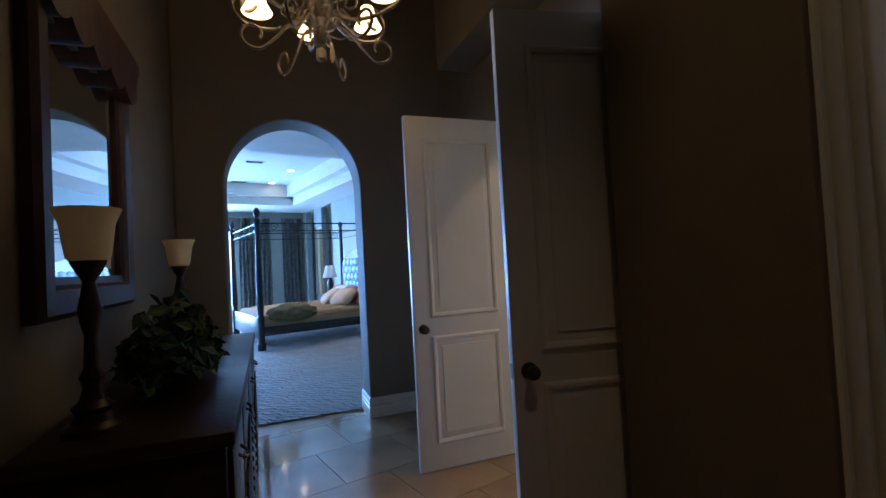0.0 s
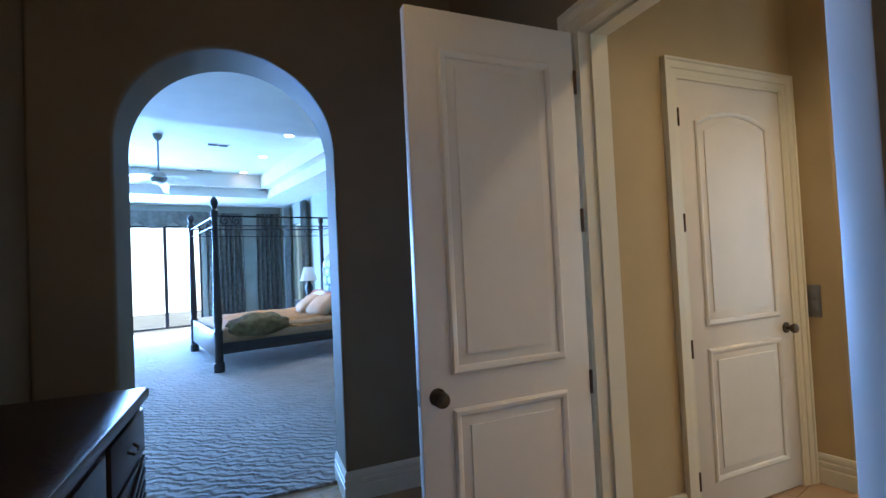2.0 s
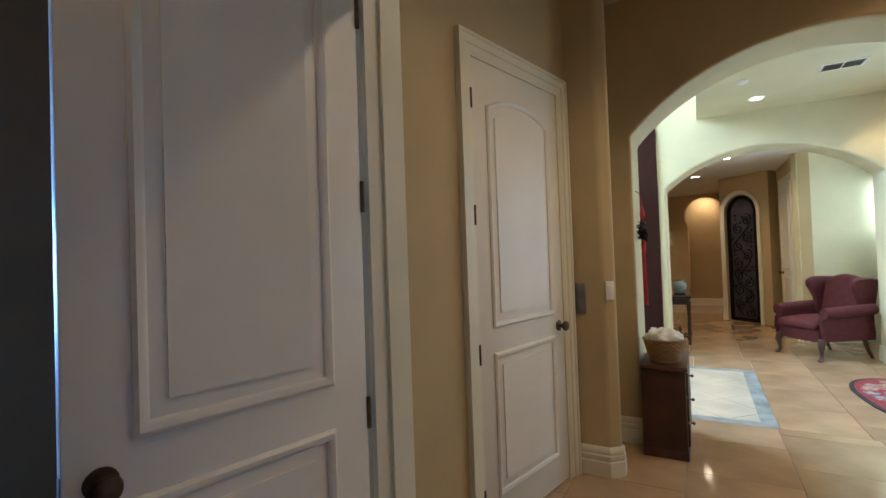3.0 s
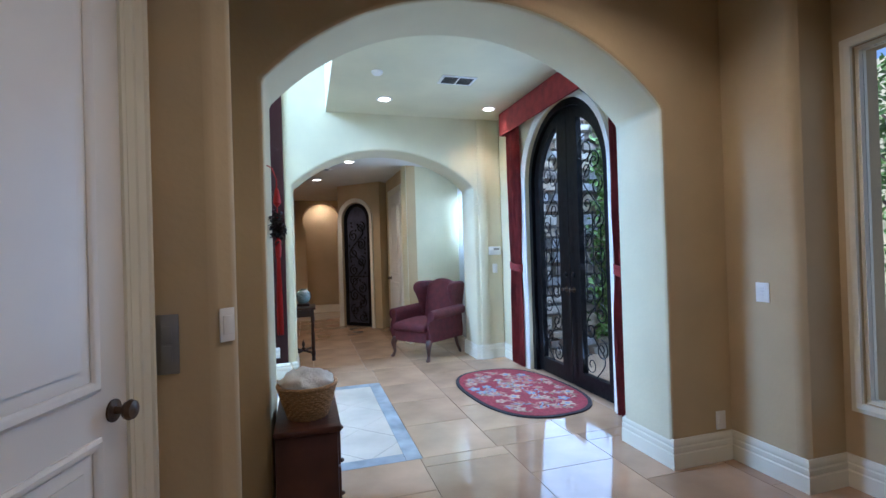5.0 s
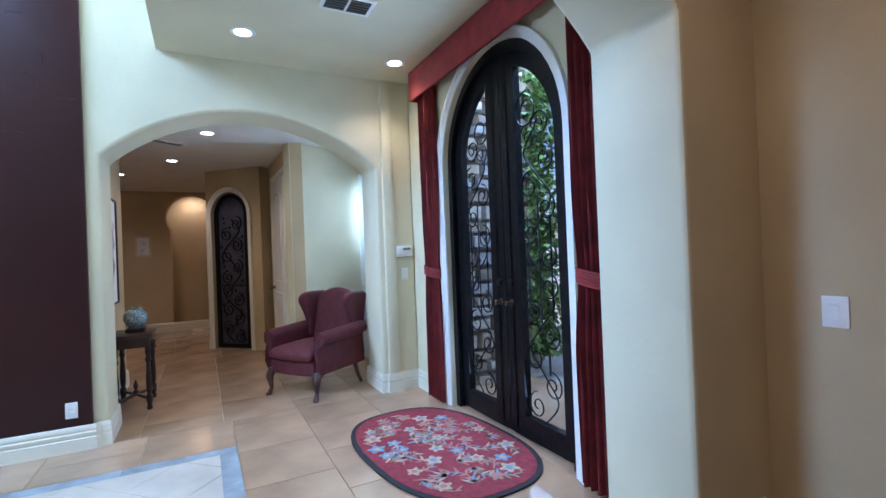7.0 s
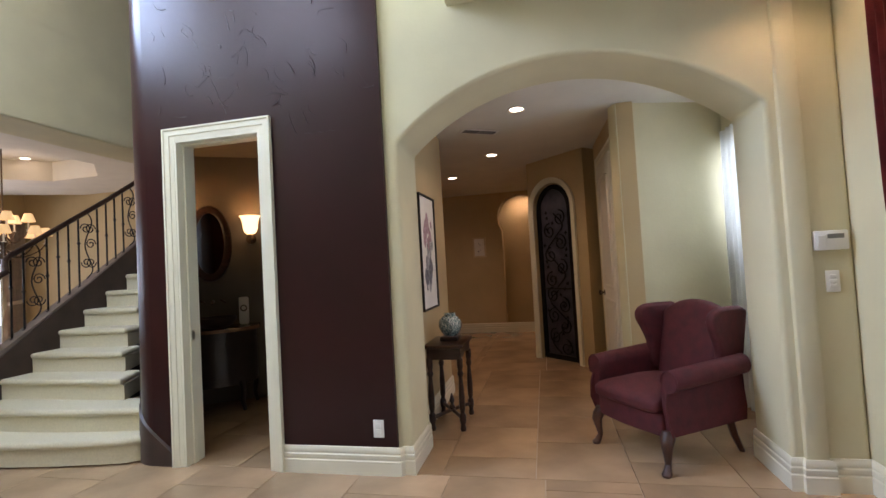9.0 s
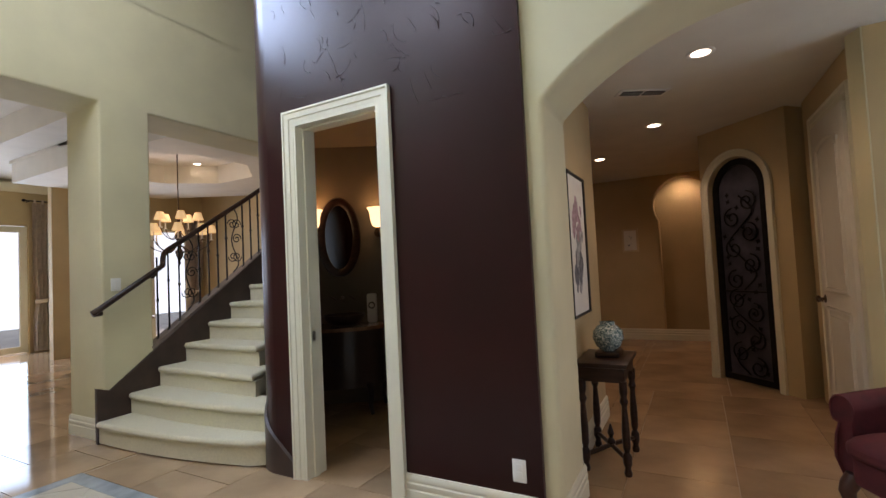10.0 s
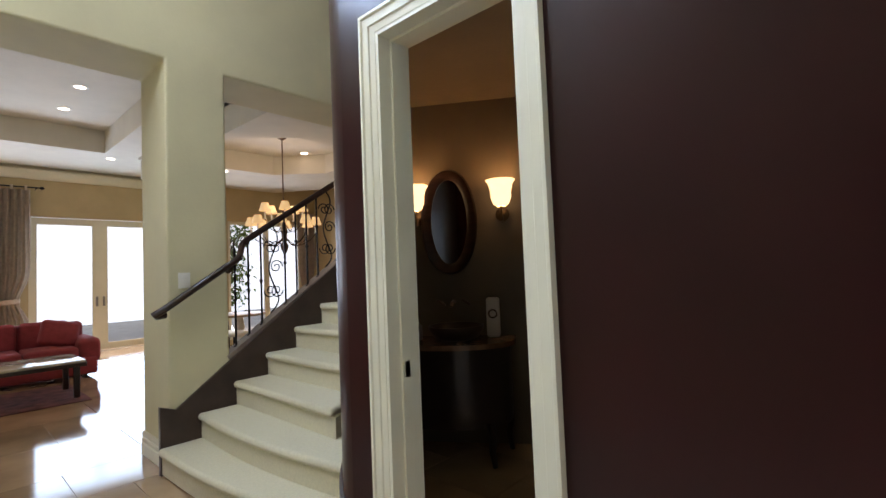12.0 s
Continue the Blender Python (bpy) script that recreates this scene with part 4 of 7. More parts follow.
def vent(x, y, z, rz=0, w=0.36, d=0.2, n=2):
    o = thing("ceiling_vent", "white ceiling air vent with dark louvres", "vent", pose(x, y, z, 0, 0, rz))
    part("frame", bbox(-w / 2, w / 2, -d / 2, d / 2, -0.008, 0.0, bev=0.003), PLASTICW, o)
    for k in range(n):
        a = -w / 2 + 0.03 + k * (w - 0.04) / n
        # flat black sheet gives the shade between the louvres; nothing is cut out
        part("grille", bbox(a, a + (w - 0.04) / n - 0.02, -d / 2 + 0.03, d / 2 - 0.03, -0.011, -0.0075), RIM, o, "black sheet in place of the shaded louvre opening")
        for j in range(5):
            yy = -d / 2 + 0.045 + j * (d - 0.09) / 4
            part("slat", bbox(a, a + (w - 0.04) / n - 0.02, yy - 0.002, yy + 0.002, -0.014, -0.0105), GREYP, o)
    return o


for x, y in ((7.453, 1.168), (7.567, -0.138 + 0.02)):
    downlight(x, y, 3.119, 0.085)
for x, y in ((9.275, 1.407), (10.98, 1.823), (12.3, 2.6)):
    downlight(x, y, 2.769, 0.085)
vent(6.75, 0.55, 3.12, 90, 0.36, 0.22)
vent(9.85, 1.83, 2.77, -58, 0.42, 0.15)
sd = thing("smoke_detector", "small white round smoke detector", "detector", pose(6.69, 1.36, 3.12))
part("body", blathe([(0.055, 0), (0.055, -0.015), (0.04, -0.03), (0.01, -0.033)], 20), PLASTICW, sd)
lamp("foyer_can", "SPOT", 25, WARM, look((7.45, 1.17, 3.09), (7.45, 1.17, 0)), 0.06, angle=120)
lamp("foyer_can_door", "SPOT", 25, WARM, look((7.57, -0.10, 3.09), (7.57, -0.10, 0)), 0.06, angle=120)
lamp("hall_east_can", "SPOT", 28, WARM, look((9.275, 1.407, 2.74), (9.275, 1.407, 0)), 0.06, angle=140)
lamp("hall_east_can_mid", "SPOT", 25, WARM, look((10.98, 1.823, 2.74), (10.98, 1.823, 0)), 0.06, angle=140)
lamp("hall_east_can_far", "SPOT", 36, WARM, look((12.3, 2.6, 2.74), (12.3, 2.6, 0)), 0.06, angle=150)
lamp("passage_can", "SPOT", 30, WARM, look((14.72, 1.65, 2.87), (14.80, 1.65, 0)), 0.05, angle=120)
downlight(14.72, 1.65, 2.899)
# fitting for the added vestibule spot, out of view
downlight(*V(-0.25, -4.3), 4.599)
downlight(2.9, 1.55, H2 - 0.001)
downlight(3.9, 0.6, H2 - 0.001)
lamp("hall_can", "SPOT", 27, WARM, look((2.9, 1.55, H2 - 0.03), (2.9, 1.55, 0)), 0.06, angle=140)
lamp("hall_can_window", "SPOT", 52, WARM, look((3.9, 0.6, H2 - 0.03), (3.9, 0.6, 0)), 0.06, angle=140)


# ---- foyer: iron front door ----
def flat_tube(bm, pts, y, r=0.0058, seg=6):
    tube(bm, [(x, y, z) for x, z in pts], r, seg)


def s_scroll(x, z, h, w, flip=1):
    """An upright S of two scrolls about (x, z)."""
    top = spiral((x + flip * w * 0.15, z + h * 0.32), w * 0.12, w * 0.42, math.pi * (0.5 if flip > 0 else 0.5), flip * -1.35, 22)
    bot = spiral((x - flip * w * 0.15, z - h * 0.32), w * 0.42, w * 0.12, math.pi * 1.0 if flip > 0 else 0.0, flip * 1.35, 22)
    return top, [top[-1], (x + flip * w * 0.05, z + h * 0.05), (x - flip * w * 0.05, z - h * 0.05), bot[0]], bot


def vine(x0, z0, w, h, flip):
    """A wavy stem with curls to both sides."""
    lines = [smooth_path([(x0 + flip * w * 0.35 * math.sin(i * math.pi / 2), z0 + h * i / 6) for i in range(7)])]
    for i in range(6):
        side = flip * (1 if i % 2 else -1)
        zc = z0 + h * (i + 0.6) / 6
        lines.append(spiral((x0 + side * w * 0.22, zc), w * 0.26, w * 0.05, math.pi * (0.5 if side > 0 else 0.5), -side * 1.5, 22))
    return lines


fd = thing("front_door", "arched black iron double front door with scrolled glass", "door", pose(6.535, -0.56, 0))
m_xz = Matrix(((1, 0, 0, 0), (0, 0, 1, 0), (0, 1, 0, 0), (0, 0, 0, 1)))
bm = bmesh.new()
sweep(bm, [(-0.765, 0.0)] + arc(-0.765, 0.765, 2.13, 2.895, 32) + [(0.765, 0.0)], [(0.015, -0.06), (0.015, 0.07), (-0.055, 0.07), (-0.055, -0.06)], m_xz)
part("frame", bm, IRON, fd, "black iron arched frame")
for sx in (-1, 1):
    R = 0.60
    out = [(sx * 0.185, 0.17), (sx * R, 0.17), (sx * R, 2.13)]
    a1 = math.acos(0.185 / R)
    out += [(sx * R * math.cos(a1 * i / 14), 2.13 + R * math.sin(a1 * i / 14)) for i in range(1, 15)]
    bm = bmesh.new()
    path = out if sx > 0 else out[::-1]
    sweep(bm, path, [(0.0, -0.03), (0.0, 0.03), (-0.105, 0.03), (-0.105, -0.03)], m_xz, closed=True)
    box(bm, min(0.004 * sx, 0.10 * sx), max(0.004 * sx, 0.10 * sx), -0.03, 0.03, 0.02, 2.86)
    box(bm, min(0.05 * sx, 0.70 * sx), max(0.05 * sx, 0.70 * sx), -0.028, 0.028, 0.015, 0.08)
    lf = part("leaf", bm, IRON, fd, "black iron door leaf", smooth=30)
    bm = bmesh.new()
    prism(bm, path, 0.006, m_xz @ Matrix.Translation((0, 0, -0.02)))
    g = part("glass", bm, GLASS, lf, "clear glass pane", smooth=0)
    g.visible_shadow = False
    bm = bmesh.new()
    xc, wd = sx * 0.39, 0.38
    for z0, h in ((0.18, 1.0), (1.22, 1.0)):
        for ln in vine(xc, z0, wd, h, sx if z0 < 1 else -sx):
            flat_tube(bm, ln, 0.012)
    for dx, z0, z1 in ((-0.12, 0.9, 1.6), (0.0, 0.8, 1.75), (0.12, 0.9, 1.6)):
        flat_tube(bm, [(xc + dx, z0), (xc + dx, z1)], 0.012, 0.006)
        lathe(bm, [(0.006, 0), (0.016, 0.02), (0.006, 0.04)], 8, Matrix.Translation((xc + dx, 0.012, (z0 + z1) / 2)))
    flat_tube(bm, spiral((sx * 0.30, 2.35), 0.14, 0.03, math.pi / 2, sx * 1.6), 0.012)
    flat_tube(bm, spiral((sx * 0.44, 2.22), 0.10, 0.02, 0, -sx * 1.6), 0.012)
    part("scrollwork", bm, IRON, lf, "black wrought iron scrolls", smooth=60)
    hd = part("handle", blathe([(0.028, 0), (0.028, 0.008), (0.012, 0.012), (0.010, 0.04), (0.02, 0.05), (0.014, 0.06)], 14, pose(sx * 0.07, 0.03, 0.98, -90)), BRONZE, lf, "dark bronze handle")
    part("deadbolt", blathe([(0.028, 0), (0.026, 0.014), (0.012, 0.02)], 14, pose(sx * 0.07, 0.03, 1.13, -90)), IRON, lf)
    for z in (0.25, 1.1, 2.0):
        part("hinge", btube([(sx * 0.72, 0.04, z - 0.06), (sx * 0.72, 0.04, z + 0.06)], 0.016, 8), IRON, lf)
WHITEP = mat("white_arch_plaster", (0.78, 0.77, 0.72), 0.6, var=0.04, bump=0.05)
casing("casing_front_door", (5.21, -0.45), (8.05, -0.45), 0.54, 2.10, 2.91, w=0.075, spring=2.13, material=WHITEP, label="white plaster trim round the arched doorway")


def drape(name, label, x0, x1, y, z0, z1, material, folds=7, amp=0.035, tie=None, m=None, pinch=0.55, group="", seed=1):
    """A hanging curtain with deep folds, drawn in at tie."""
    o = thing(name, label, "curtain", m, group)
    rnd = random.Random(seed)
    ph = [rnd.uniform(-0.5, 0.5) for _ in range(folds + 1)]
    bm = bmesh.new()
    nx, nz, rows = folds * 8, 26, []
    for j in range(nz + 1):
        z = z0 + (z1 - z0) * j / nz
        f = 1.0
        if tie is not None:
            d = (z - tie) / (0.45 if z > tie else 0.35)
            f = 1 - (1 - pinch) * math.exp(-d * d * 2)
        row = []
        for i in range(nx + 1):
            u = i / nx
            k = u * folds
            w = math.sin(2 * math.pi * k + ph[int(k) % folds] + 0.4 * math.sin(z * 2 + k))
            x = (x0 + x1) / 2 + (u - 0.5) * (x1 - x0) * f
            row.append(bm.verts.new((x, y + amp * w * (0.6 + 0.4 * f), z)))
        rows.append(row)
    for a, b in zip(rows, rows[1:]):
        for i in range(nx):
            bm.faces.new((a[i], a[i + 1], b[i + 1], b[i]))
    bmesh.ops.solidify(bm, geom=list(bm.faces), thickness=0.006)
    part("cloth", bm, material, o, smooth=80)
    if tie is not None:
        w = (x1 - x0) * pinch / 2 + 0.012
        bm = bmesh.new()
        ring = [((x0 + x1) / 2 + w * math.cos(t), y + (amp + 0.012) * math.sin(t), tie + 0.02 * math.cos(t)) for t in (2 * math.pi * i / 24 for i in range(25))]
        for dz in (-0.035, -0.0175, 0, 0.0175, 0.035):
            tube(bm, [(a, b, c + dz) for a, b, c in ring], 0.0105, 6)
        part("tieback", bm, material, o)
    return o


drape("curtain", "crimson velvet curtain tied at its middle beside the front door", 7.36, 7.68, -0.40, 0.02, 2.88, REDCURT, 6, 0.03, 1.2, pinch=0.8, group="front door curtains", seed=3)
drape("curtain", "crimson velvet curtain drawn aside by the front door", 5.34, 5.66, -0.40, 0.02, 2.88, REDCURT, 6, 0.03, 1.2, pinch=0.75, group="front door curtains", seed=5)
vl = thing("pelmet", "crimson velvet box pelmet above the front door", "pelmet")
part("front", bbox(5.28, 7.72, -0.345, -0.315, 2.83, 3.085, bev=0.008), REDCURT, vl)
part("end", bbox(7.69, 7.72, -0.448, -0.345, 2.83, 3.085, bev=0.006), REDCURT, vl)
part("end", bbox(5.28, 5.31, -0.448, -0.345, 2.83, 3.085, bev=0.006), REDCURT, vl)
part("board", bbox(5.28, 7.72, -0.448, -0.318, 3.085, 3.105), REDCURT, vl)

# oval rug with flowers
RUGR = mat("red_rug_pile", (0.24, 0.028, 0.035), 0.95, var=0.2, scale=30, bump=0.5, bscale=300)
RUGK = mat("black_rug_border", (0.025, 0.022, 0.022), 0.95, var=0.2, scale=30, bump=0.5, bscale=300)
rg = thing("rug", "oval red rug with cream and blue flowers, black border", "rug", pose(6.62, 0.05, 0.0, 0, 0, 4))


def oval(a, b, n=48, e=2.6):
    return [(a * math.copysign(abs(math.cos(t)) ** (2 / e), math.cos(t)), b * math.copysign(abs(math.sin(t)) ** (2 / e), math.sin(t))) for t in (2 * math.pi * i / n for i in range(n))]


bm = bmesh.new()
prism(bm, oval(0.82, 0.53), 0.012, Matrix.Translation((0, 0, 0.001)))
part("border", bm, RUGK, rg, "black rug border")
bm = bmesh.new()
prism(bm, oval(0.785, 0.495), 0.013, Matrix.Translation((0, 0, 0.002)))
part("field", bm, RUGR, rg, "red rug field")
tones = [mat("rug_" + n, c, 0.95, var=0.2, scale=40) for n, c in (("cream", (0.42, 0.31, 0.21)), ("blue", (0.17, 0.24, 0.30)), ("sage", (0.22, 0.21, 0.12)), ("rose", (0.38, 0.15, 0.12)))]
rnd = random.Random(11)


def in_rug(x, y, k=0.93):
    return (abs(x) / (0.785 * k)) ** 2.6 + (abs(y) / (0.495 * k)) ** 2.6 < 1


def motif(pts, tone, z=0.0145):
    bm = bmesh.new()
    prism(bm, pts, 0.0022, Matrix.Translation((0, 0, z)))
    part("motif", bm, tones[tone], rg, smooth=0)


def petal(x, y, a, n, w, tone, z=0.0145):
    """A pointed leaf of length n from (x, y) along a."""
    out = []
    for t in (2 * math.pi * k / 14 for k in range(14)):
        p, q = n * (0.5 - 0.5 * math.cos(t)), w * math.sin(t) * (0.6 + 0.4 * math.cos(t))
        out.append((x + p * math.cos(a) - q * math.sin(a), y + p * math.sin(a) + q * math.cos(a)))
    if all(in_rug(*p) for p in out):
        motif(out, tone, z)


spots = []
for _ in range(900):
    x, y = rnd.uniform(-0.72, 0.72), rnd.uniform(-0.44, 0.44)
    if in_rug(x, y, 0.84) and all((x - a) ** 2 + (y - b) ** 2 > 0.0160 for a, b in spots):
        spots.append((x, y))
for i, (x, y) in enumerate(spots):
    a0, s = rnd.uniform(0, 6.28), rnd.uniform(0.85, 1.3)
    # a winding stem with paired leaves
    bend, n = rnd.choice((-1, 1)) * rnd.uniform(3, 6), 0.24 * s
    stem, a, px, py = [], a0, x, y
    for k in range(10):
        if not in_rug(px, py):
            break
        stem.append((px, py, a))
        px, py, a = px + n / 9 * math.cos(a), py + n / 9 * math.sin(a), a + bend * 0.045
    if len(stem) > 3:
        bm = bmesh.new()
        sweep(bm, [p[:2] for p in stem], [(-0.0045, 0.0140), (-0.0045, 0.0162), (0.0045, 0.0162), (0.0045, 0.0140)])
        part("stem", bm, tones[(0, 3, 2)[i % 3]], rg, smooth=0)
        for k in range(2, len(stem), 2):
            for sd in (-1, 1):
                petal(stem[k][0], stem[k][1], stem[k][2] + sd * 0.9, rnd.uniform(0.05, 0.085), 0.013, rnd.choice((0, 3, 3, 2, 1, 3)), 0.0148)
    # flower or palmette
    if i % 3 == 2:
        for k in range(5):
            petal(x, y, a0 + (k - 2) * 0.5, 0.085 * s, 0.018, (3, 0, 1)[k % 3], 0.0152)
    else:
        r = 0.043 * s
        motif([(x + r * (1 + 0.28 * math.cos(5 * t)) * math.cos(t + a0), y + r * (1 + 0.28 * math.cos(5 * t)) * math.sin(t + a0)) for t in (2 * math.pi * k / 30 for k in range(30))], (0, 3, 0, 1)[i % 4], 0.0155)
        motif([(x + r * 0.45 * math.cos(t), y + r * 0.45 * math.sin(t)) for t in (2 * math.pi * k / 12 for k in range(12))], (1, 2, 3, 0)[i % 4], 0.0162)

# ---- stairs ----
st = thing("staircase", "straight flight of stairs with cream carpet and dark skirt", "staircase")
RUN, RISE = 0.268, 0.184


def wall_y(x):
    """Where the plum curve runs at x."""
    pts = [(8.0, 4.20), (8.03, 4.36), (8.12, 4.44), (8.5, 4.80), (9.0, 5.30), (9.7, 5.64), (11.2, 5.72)]
    for (a, b), (c, d) in zip(pts, pts[1:]):
        if x <= c:
            return b + (d - b) * max(0, x - a) / (c - a)
    return 5.72


for n in range(1, 12):
    xn = 7.77 + RUN * (n - 1)
    z1, back = RISE * n + 0.015, xn + RUN + 0.12
    bm = bmesh.new()
    yr = (4.32, 4.42)[n - 1] if n < 3 else wall_y(xn + 0.2) + 0.01
    bow = 0.20 if n == 1 else 0.10 if n == 2 else 0.0
    front = [(xn + bow * ((6.17 - y) / 1.8) ** 1.0 - 0.06 * math.sin(math.pi * (6.17 - y) / 1.8) * (1 if n < 3 else 0), y) for y in (6.17 - (6.17 - yr) * i / 12 for i in range(13))]
    if n == 1:
        front = front[:-1] + [(front[-1][0] + 0.0, 4.42), (front[-1][0] + 0.05, 4.34), (8.16, 4.30)]
        pts = front + [(8.16, 4.42), (8.5, 4.82), (back, 5.0), (back, 6.17)]
    else:
        ys = front[-1][1]
        pts = front + [(back, max(wall_y(back) + 0.01, ys) if back < 11 else 5.74), (back, 6.17)]
    prism(bm, pts, 0.056, Matrix.Translation((0, 0, z1 - 0.056)))
    tr = part("tread", bm, CARPETS, st, "cream carpeted tread", smooth=50)
    mod = tr.modifiers.new("round", "BEVEL")
    mod.width, mod.segments, mod.limit_method, mod.angle_limit = 0.027, 5, "ANGLE", radians(60)
    bm = bmesh.new()
    ins = [(x + 0.03, y) for x, y in pts[:len(front)]] + [(x, y) for x, y in pts[len(front):]]
    prism(bm, ins, RISE - 0.05, Matrix.Translation((0, 0, z1 - RISE - 0.003)))
    part("riser", bm, CARPETS, st, "cream carpeted riser", smooth=50)
SL = RISE / RUN
m_y = Matrix(((1, 0, 0, 0), (0, 0, -1, 6.205), (0, 1, 0, 0), (0, 0, 0, 1)))
bm = bmesh.new()
prism(bm, [(7.79, 0.0), (10.7, 0.0), (10.7, 0.40 + SL * 2.9 + 0.1), (7.90, 0.44), (7.79, 0.48)], 0.035, m_y)
part("skirt", bm, SKIRT, st, "espresso painted skirting board")
bm = bmesh.new()
prism(bm, [(8.30, 0.56), (10.7, 0.56 + SL * 2.4), (10.7, 0.76 + SL * 2.4), (8.30, 0.76)], 0.11, Matrix(((1, 0, 0, 0), (0, 0, 1, 6.205), (0, 1, 0, 0), (0, 0, 0, 1))))
part("curb", bm, CREAM, st, "cream plaster curb under the balusters")
bm = bmesh.new()
prism(bm, [(8.30, 0.0), (10.7, 0.0), (10.7, 0.56 + SL * 2.4), (8.30, 0.56)], 0.10, Matrix(((1, 0, 0, 0), (0, 0, 1, 6.21), (0, 1, 0, 0), (0, 0, 0, 1))))
part("stringer_wall", bm, CREAM, st)
bm = bmesh.new()
sweep(bm, [(8.29, 0.745), (10.7, 0.745 + SL * 2.41)], [(-0.012, -0.006), (0.02, -0.006), (0.02, 0.116), (-0.012, 0.116)], Matrix(((1, 0, 0, 0), (0, 0, 1, 6.20), (0, 1, 0, 0), (0, 0, 0, 1))))
part("curb_cap", bm, mat("taupe_curb_paint", (0.20, 0.15, 0.125), 0.5, var=0.2, scale=8), st, "taupe painted curb cap")
bm = bmesh.new()
run = [(8.0, 4.03), (8.0, 4.12)] + [(8.22 - 0.22 * math.cos(a), 4.20 + 0.24 * math.sin(a)) for a in (radians(9 * i) for i in range(0, 8))] + [(8.5, 4.78), (9.0, 5.28), (9.7, 5.62)]
far, rows = 0.0, []
for k, (x, y) in enumerate(run):
    p, q = run[max(k - 1, 0)], run[min(k + 1, len(run) - 1)]
    far += math.hypot(x - p[0], y - p[1])
    d = Vector((q[0] - p[0], q[1] - p[1])).normalized()
    top = 0.10 + far * 0.80 if far < 0.6 else 0.58 + (far - 0.6) * 0.66
    rows.append([bm.verts.new((x - d.y * o, y + d.x * o, z)) for o, z in ((0.001, 0), (0.018, 0), (0.018, top), (0.001, top + 0.012))])
for a, b in zip(rows, rows[1:]):
    for j in range(4):
        bm.faces.new((a[j], a[(j + 1) % 4], b[(j + 1) % 4], b[j]))
bm.faces.new(rows[0])
bm.faces.new(rows[-1][::-1])
part("curved_skirt", bm, SKIRT, st, "espresso painted skirting along the curved wall")
hr = thing("stair_railing", "dark wood handrail on black wrought iron balusters", "railing")
ry = 6.12
rail = [(7.83, 6.16, 1.135), (7.77, 6.15, 1.13), (7.745, ry, 1.14), (7.80, ry, 1.17), (8.36, ry, 1.545)]
bm = bmesh.new()
tube(bm, rail, 0.026, 10)
part("handrail", bm, WOODD, hr, "dark wood wall handrail")
part("handrail", btube([(8.355, ry, 1.542), (8.40, 6.19, 1.60), (8.44, 6.245, 1.66), (8.50, 6.26, 1.712), (9.52, 6.26, 2.37), (10.6, 6.26, 2.37 + SL * 1.08)], 0.027, 10), WOODD, hr, "dark wood handrail")
part("bracket", btube([(8.30, ry, 1.48), (8.30, 6.17, 1.44), (8.30, 6.20, 1.45)], 0.012, 8), BRONZE, hr)
part("bracket_rose", blathe([(0.03, 0), (0.03, 0.006), (0.014, 0.012)], 14, pose(8.30, 6.205, 1.45, 90)), BRONZE, hr)


def rail_z(x):
    return 1.66 + (x - 8.42) * (2.37 - 1.66) / 1.1


for k in range(20):
    x = 8.38 + k * 0.113
    if k % 5 == 3:
        zc, w = (0.76 + (x - 8.3) * SL + rail_z(x)) / 2, 0.17
        bm = bmesh.new()
        for cz, sg in ((zc + 0.19, 1), (zc - 0.19, -1), (zc + 0.02, 1)):
            for fl in (1, -1) if abs(cz - zc) > 0.1 else (1,):
                pts = spiral((x + fl * 0.028, cz), 0.062, 0.012, math.pi * (0 if fl > 0 else 1), fl * sg * 1.5, 22)
                flat_tube(bm, pts, 6.26, 0.006)
        flat_tube(bm, smooth_path([(x - 0.03, 0.78 + (x - 8.3) * SL), (x + 0.045, zc - 0.26), (x - 0.04, zc), (x + 0.045, zc + 0.26), (x, rail_z(x) - 0.02)]), 6.26, 0.007)
        part("scroll_baluster", bm, IRON, hr, "wrought iron scroll baluster", smooth=60)
        continue
    bm = bmesh.new()
    z0 = 0.76 + (x - 8.3) * SL
    box(bm, x - 0.007, x + 0.007, 6.253, 6.267, z0, rail_z(x), bev=0.001)
    lathe(bm, [(0.007, 0), (0.017, 0.012), (0.017, 0.022), (0.007, 0.034)], 8, Matrix.Translation((x, 6.26, (z0 + rail_z(x)) / 2 + (0.08 if k % 2 else -0.04))))
    lathe(bm, [(0.02, 0), (0.02, 0.012), (0.008, 0.02)], 8, Matrix.Translation((x, 6.26, z0)))
    part("baluster", bm, IRON, hr, "black iron baluster")

# ---- powder room ----
# x along the wall to the south-east, y out of the wall into the room
PM = Matrix(((0.53, -0.848, 0, 9.50), (-0.848, -0.53, 0, 4.86), (0, 0, 1, 0), (0, 0, 0, 1)))
VANW = mat("black_walnut_vanity", (0.030, 0.018, 0.014), 0.3, var=0.3, scale=6, coat=0.3)
MARB = mat("brown_marble", (0.26, 0.15, 0.09), 0.2, var=0.5, scale=9, detail=8)
vn = thing("vanity", "dark bow-front vanity with brown stone top on cabriole legs", "vanity", PM)
bow = [(0.45 * math.cos(math.pi * i / 20), 0.16 + 0.32 * math.sin(math.pi * i / 20) ** 0.8) for i in range(21)]
bm = bmesh.new()
prism(bm, [(0.45, 0.01)] + bow + [(-0.45, 0.01)], 0.55, Matrix.Translation((0, 0, 0.27)))
part("body", bm, VANW, vn, smooth=40)
bm = bmesh.new()
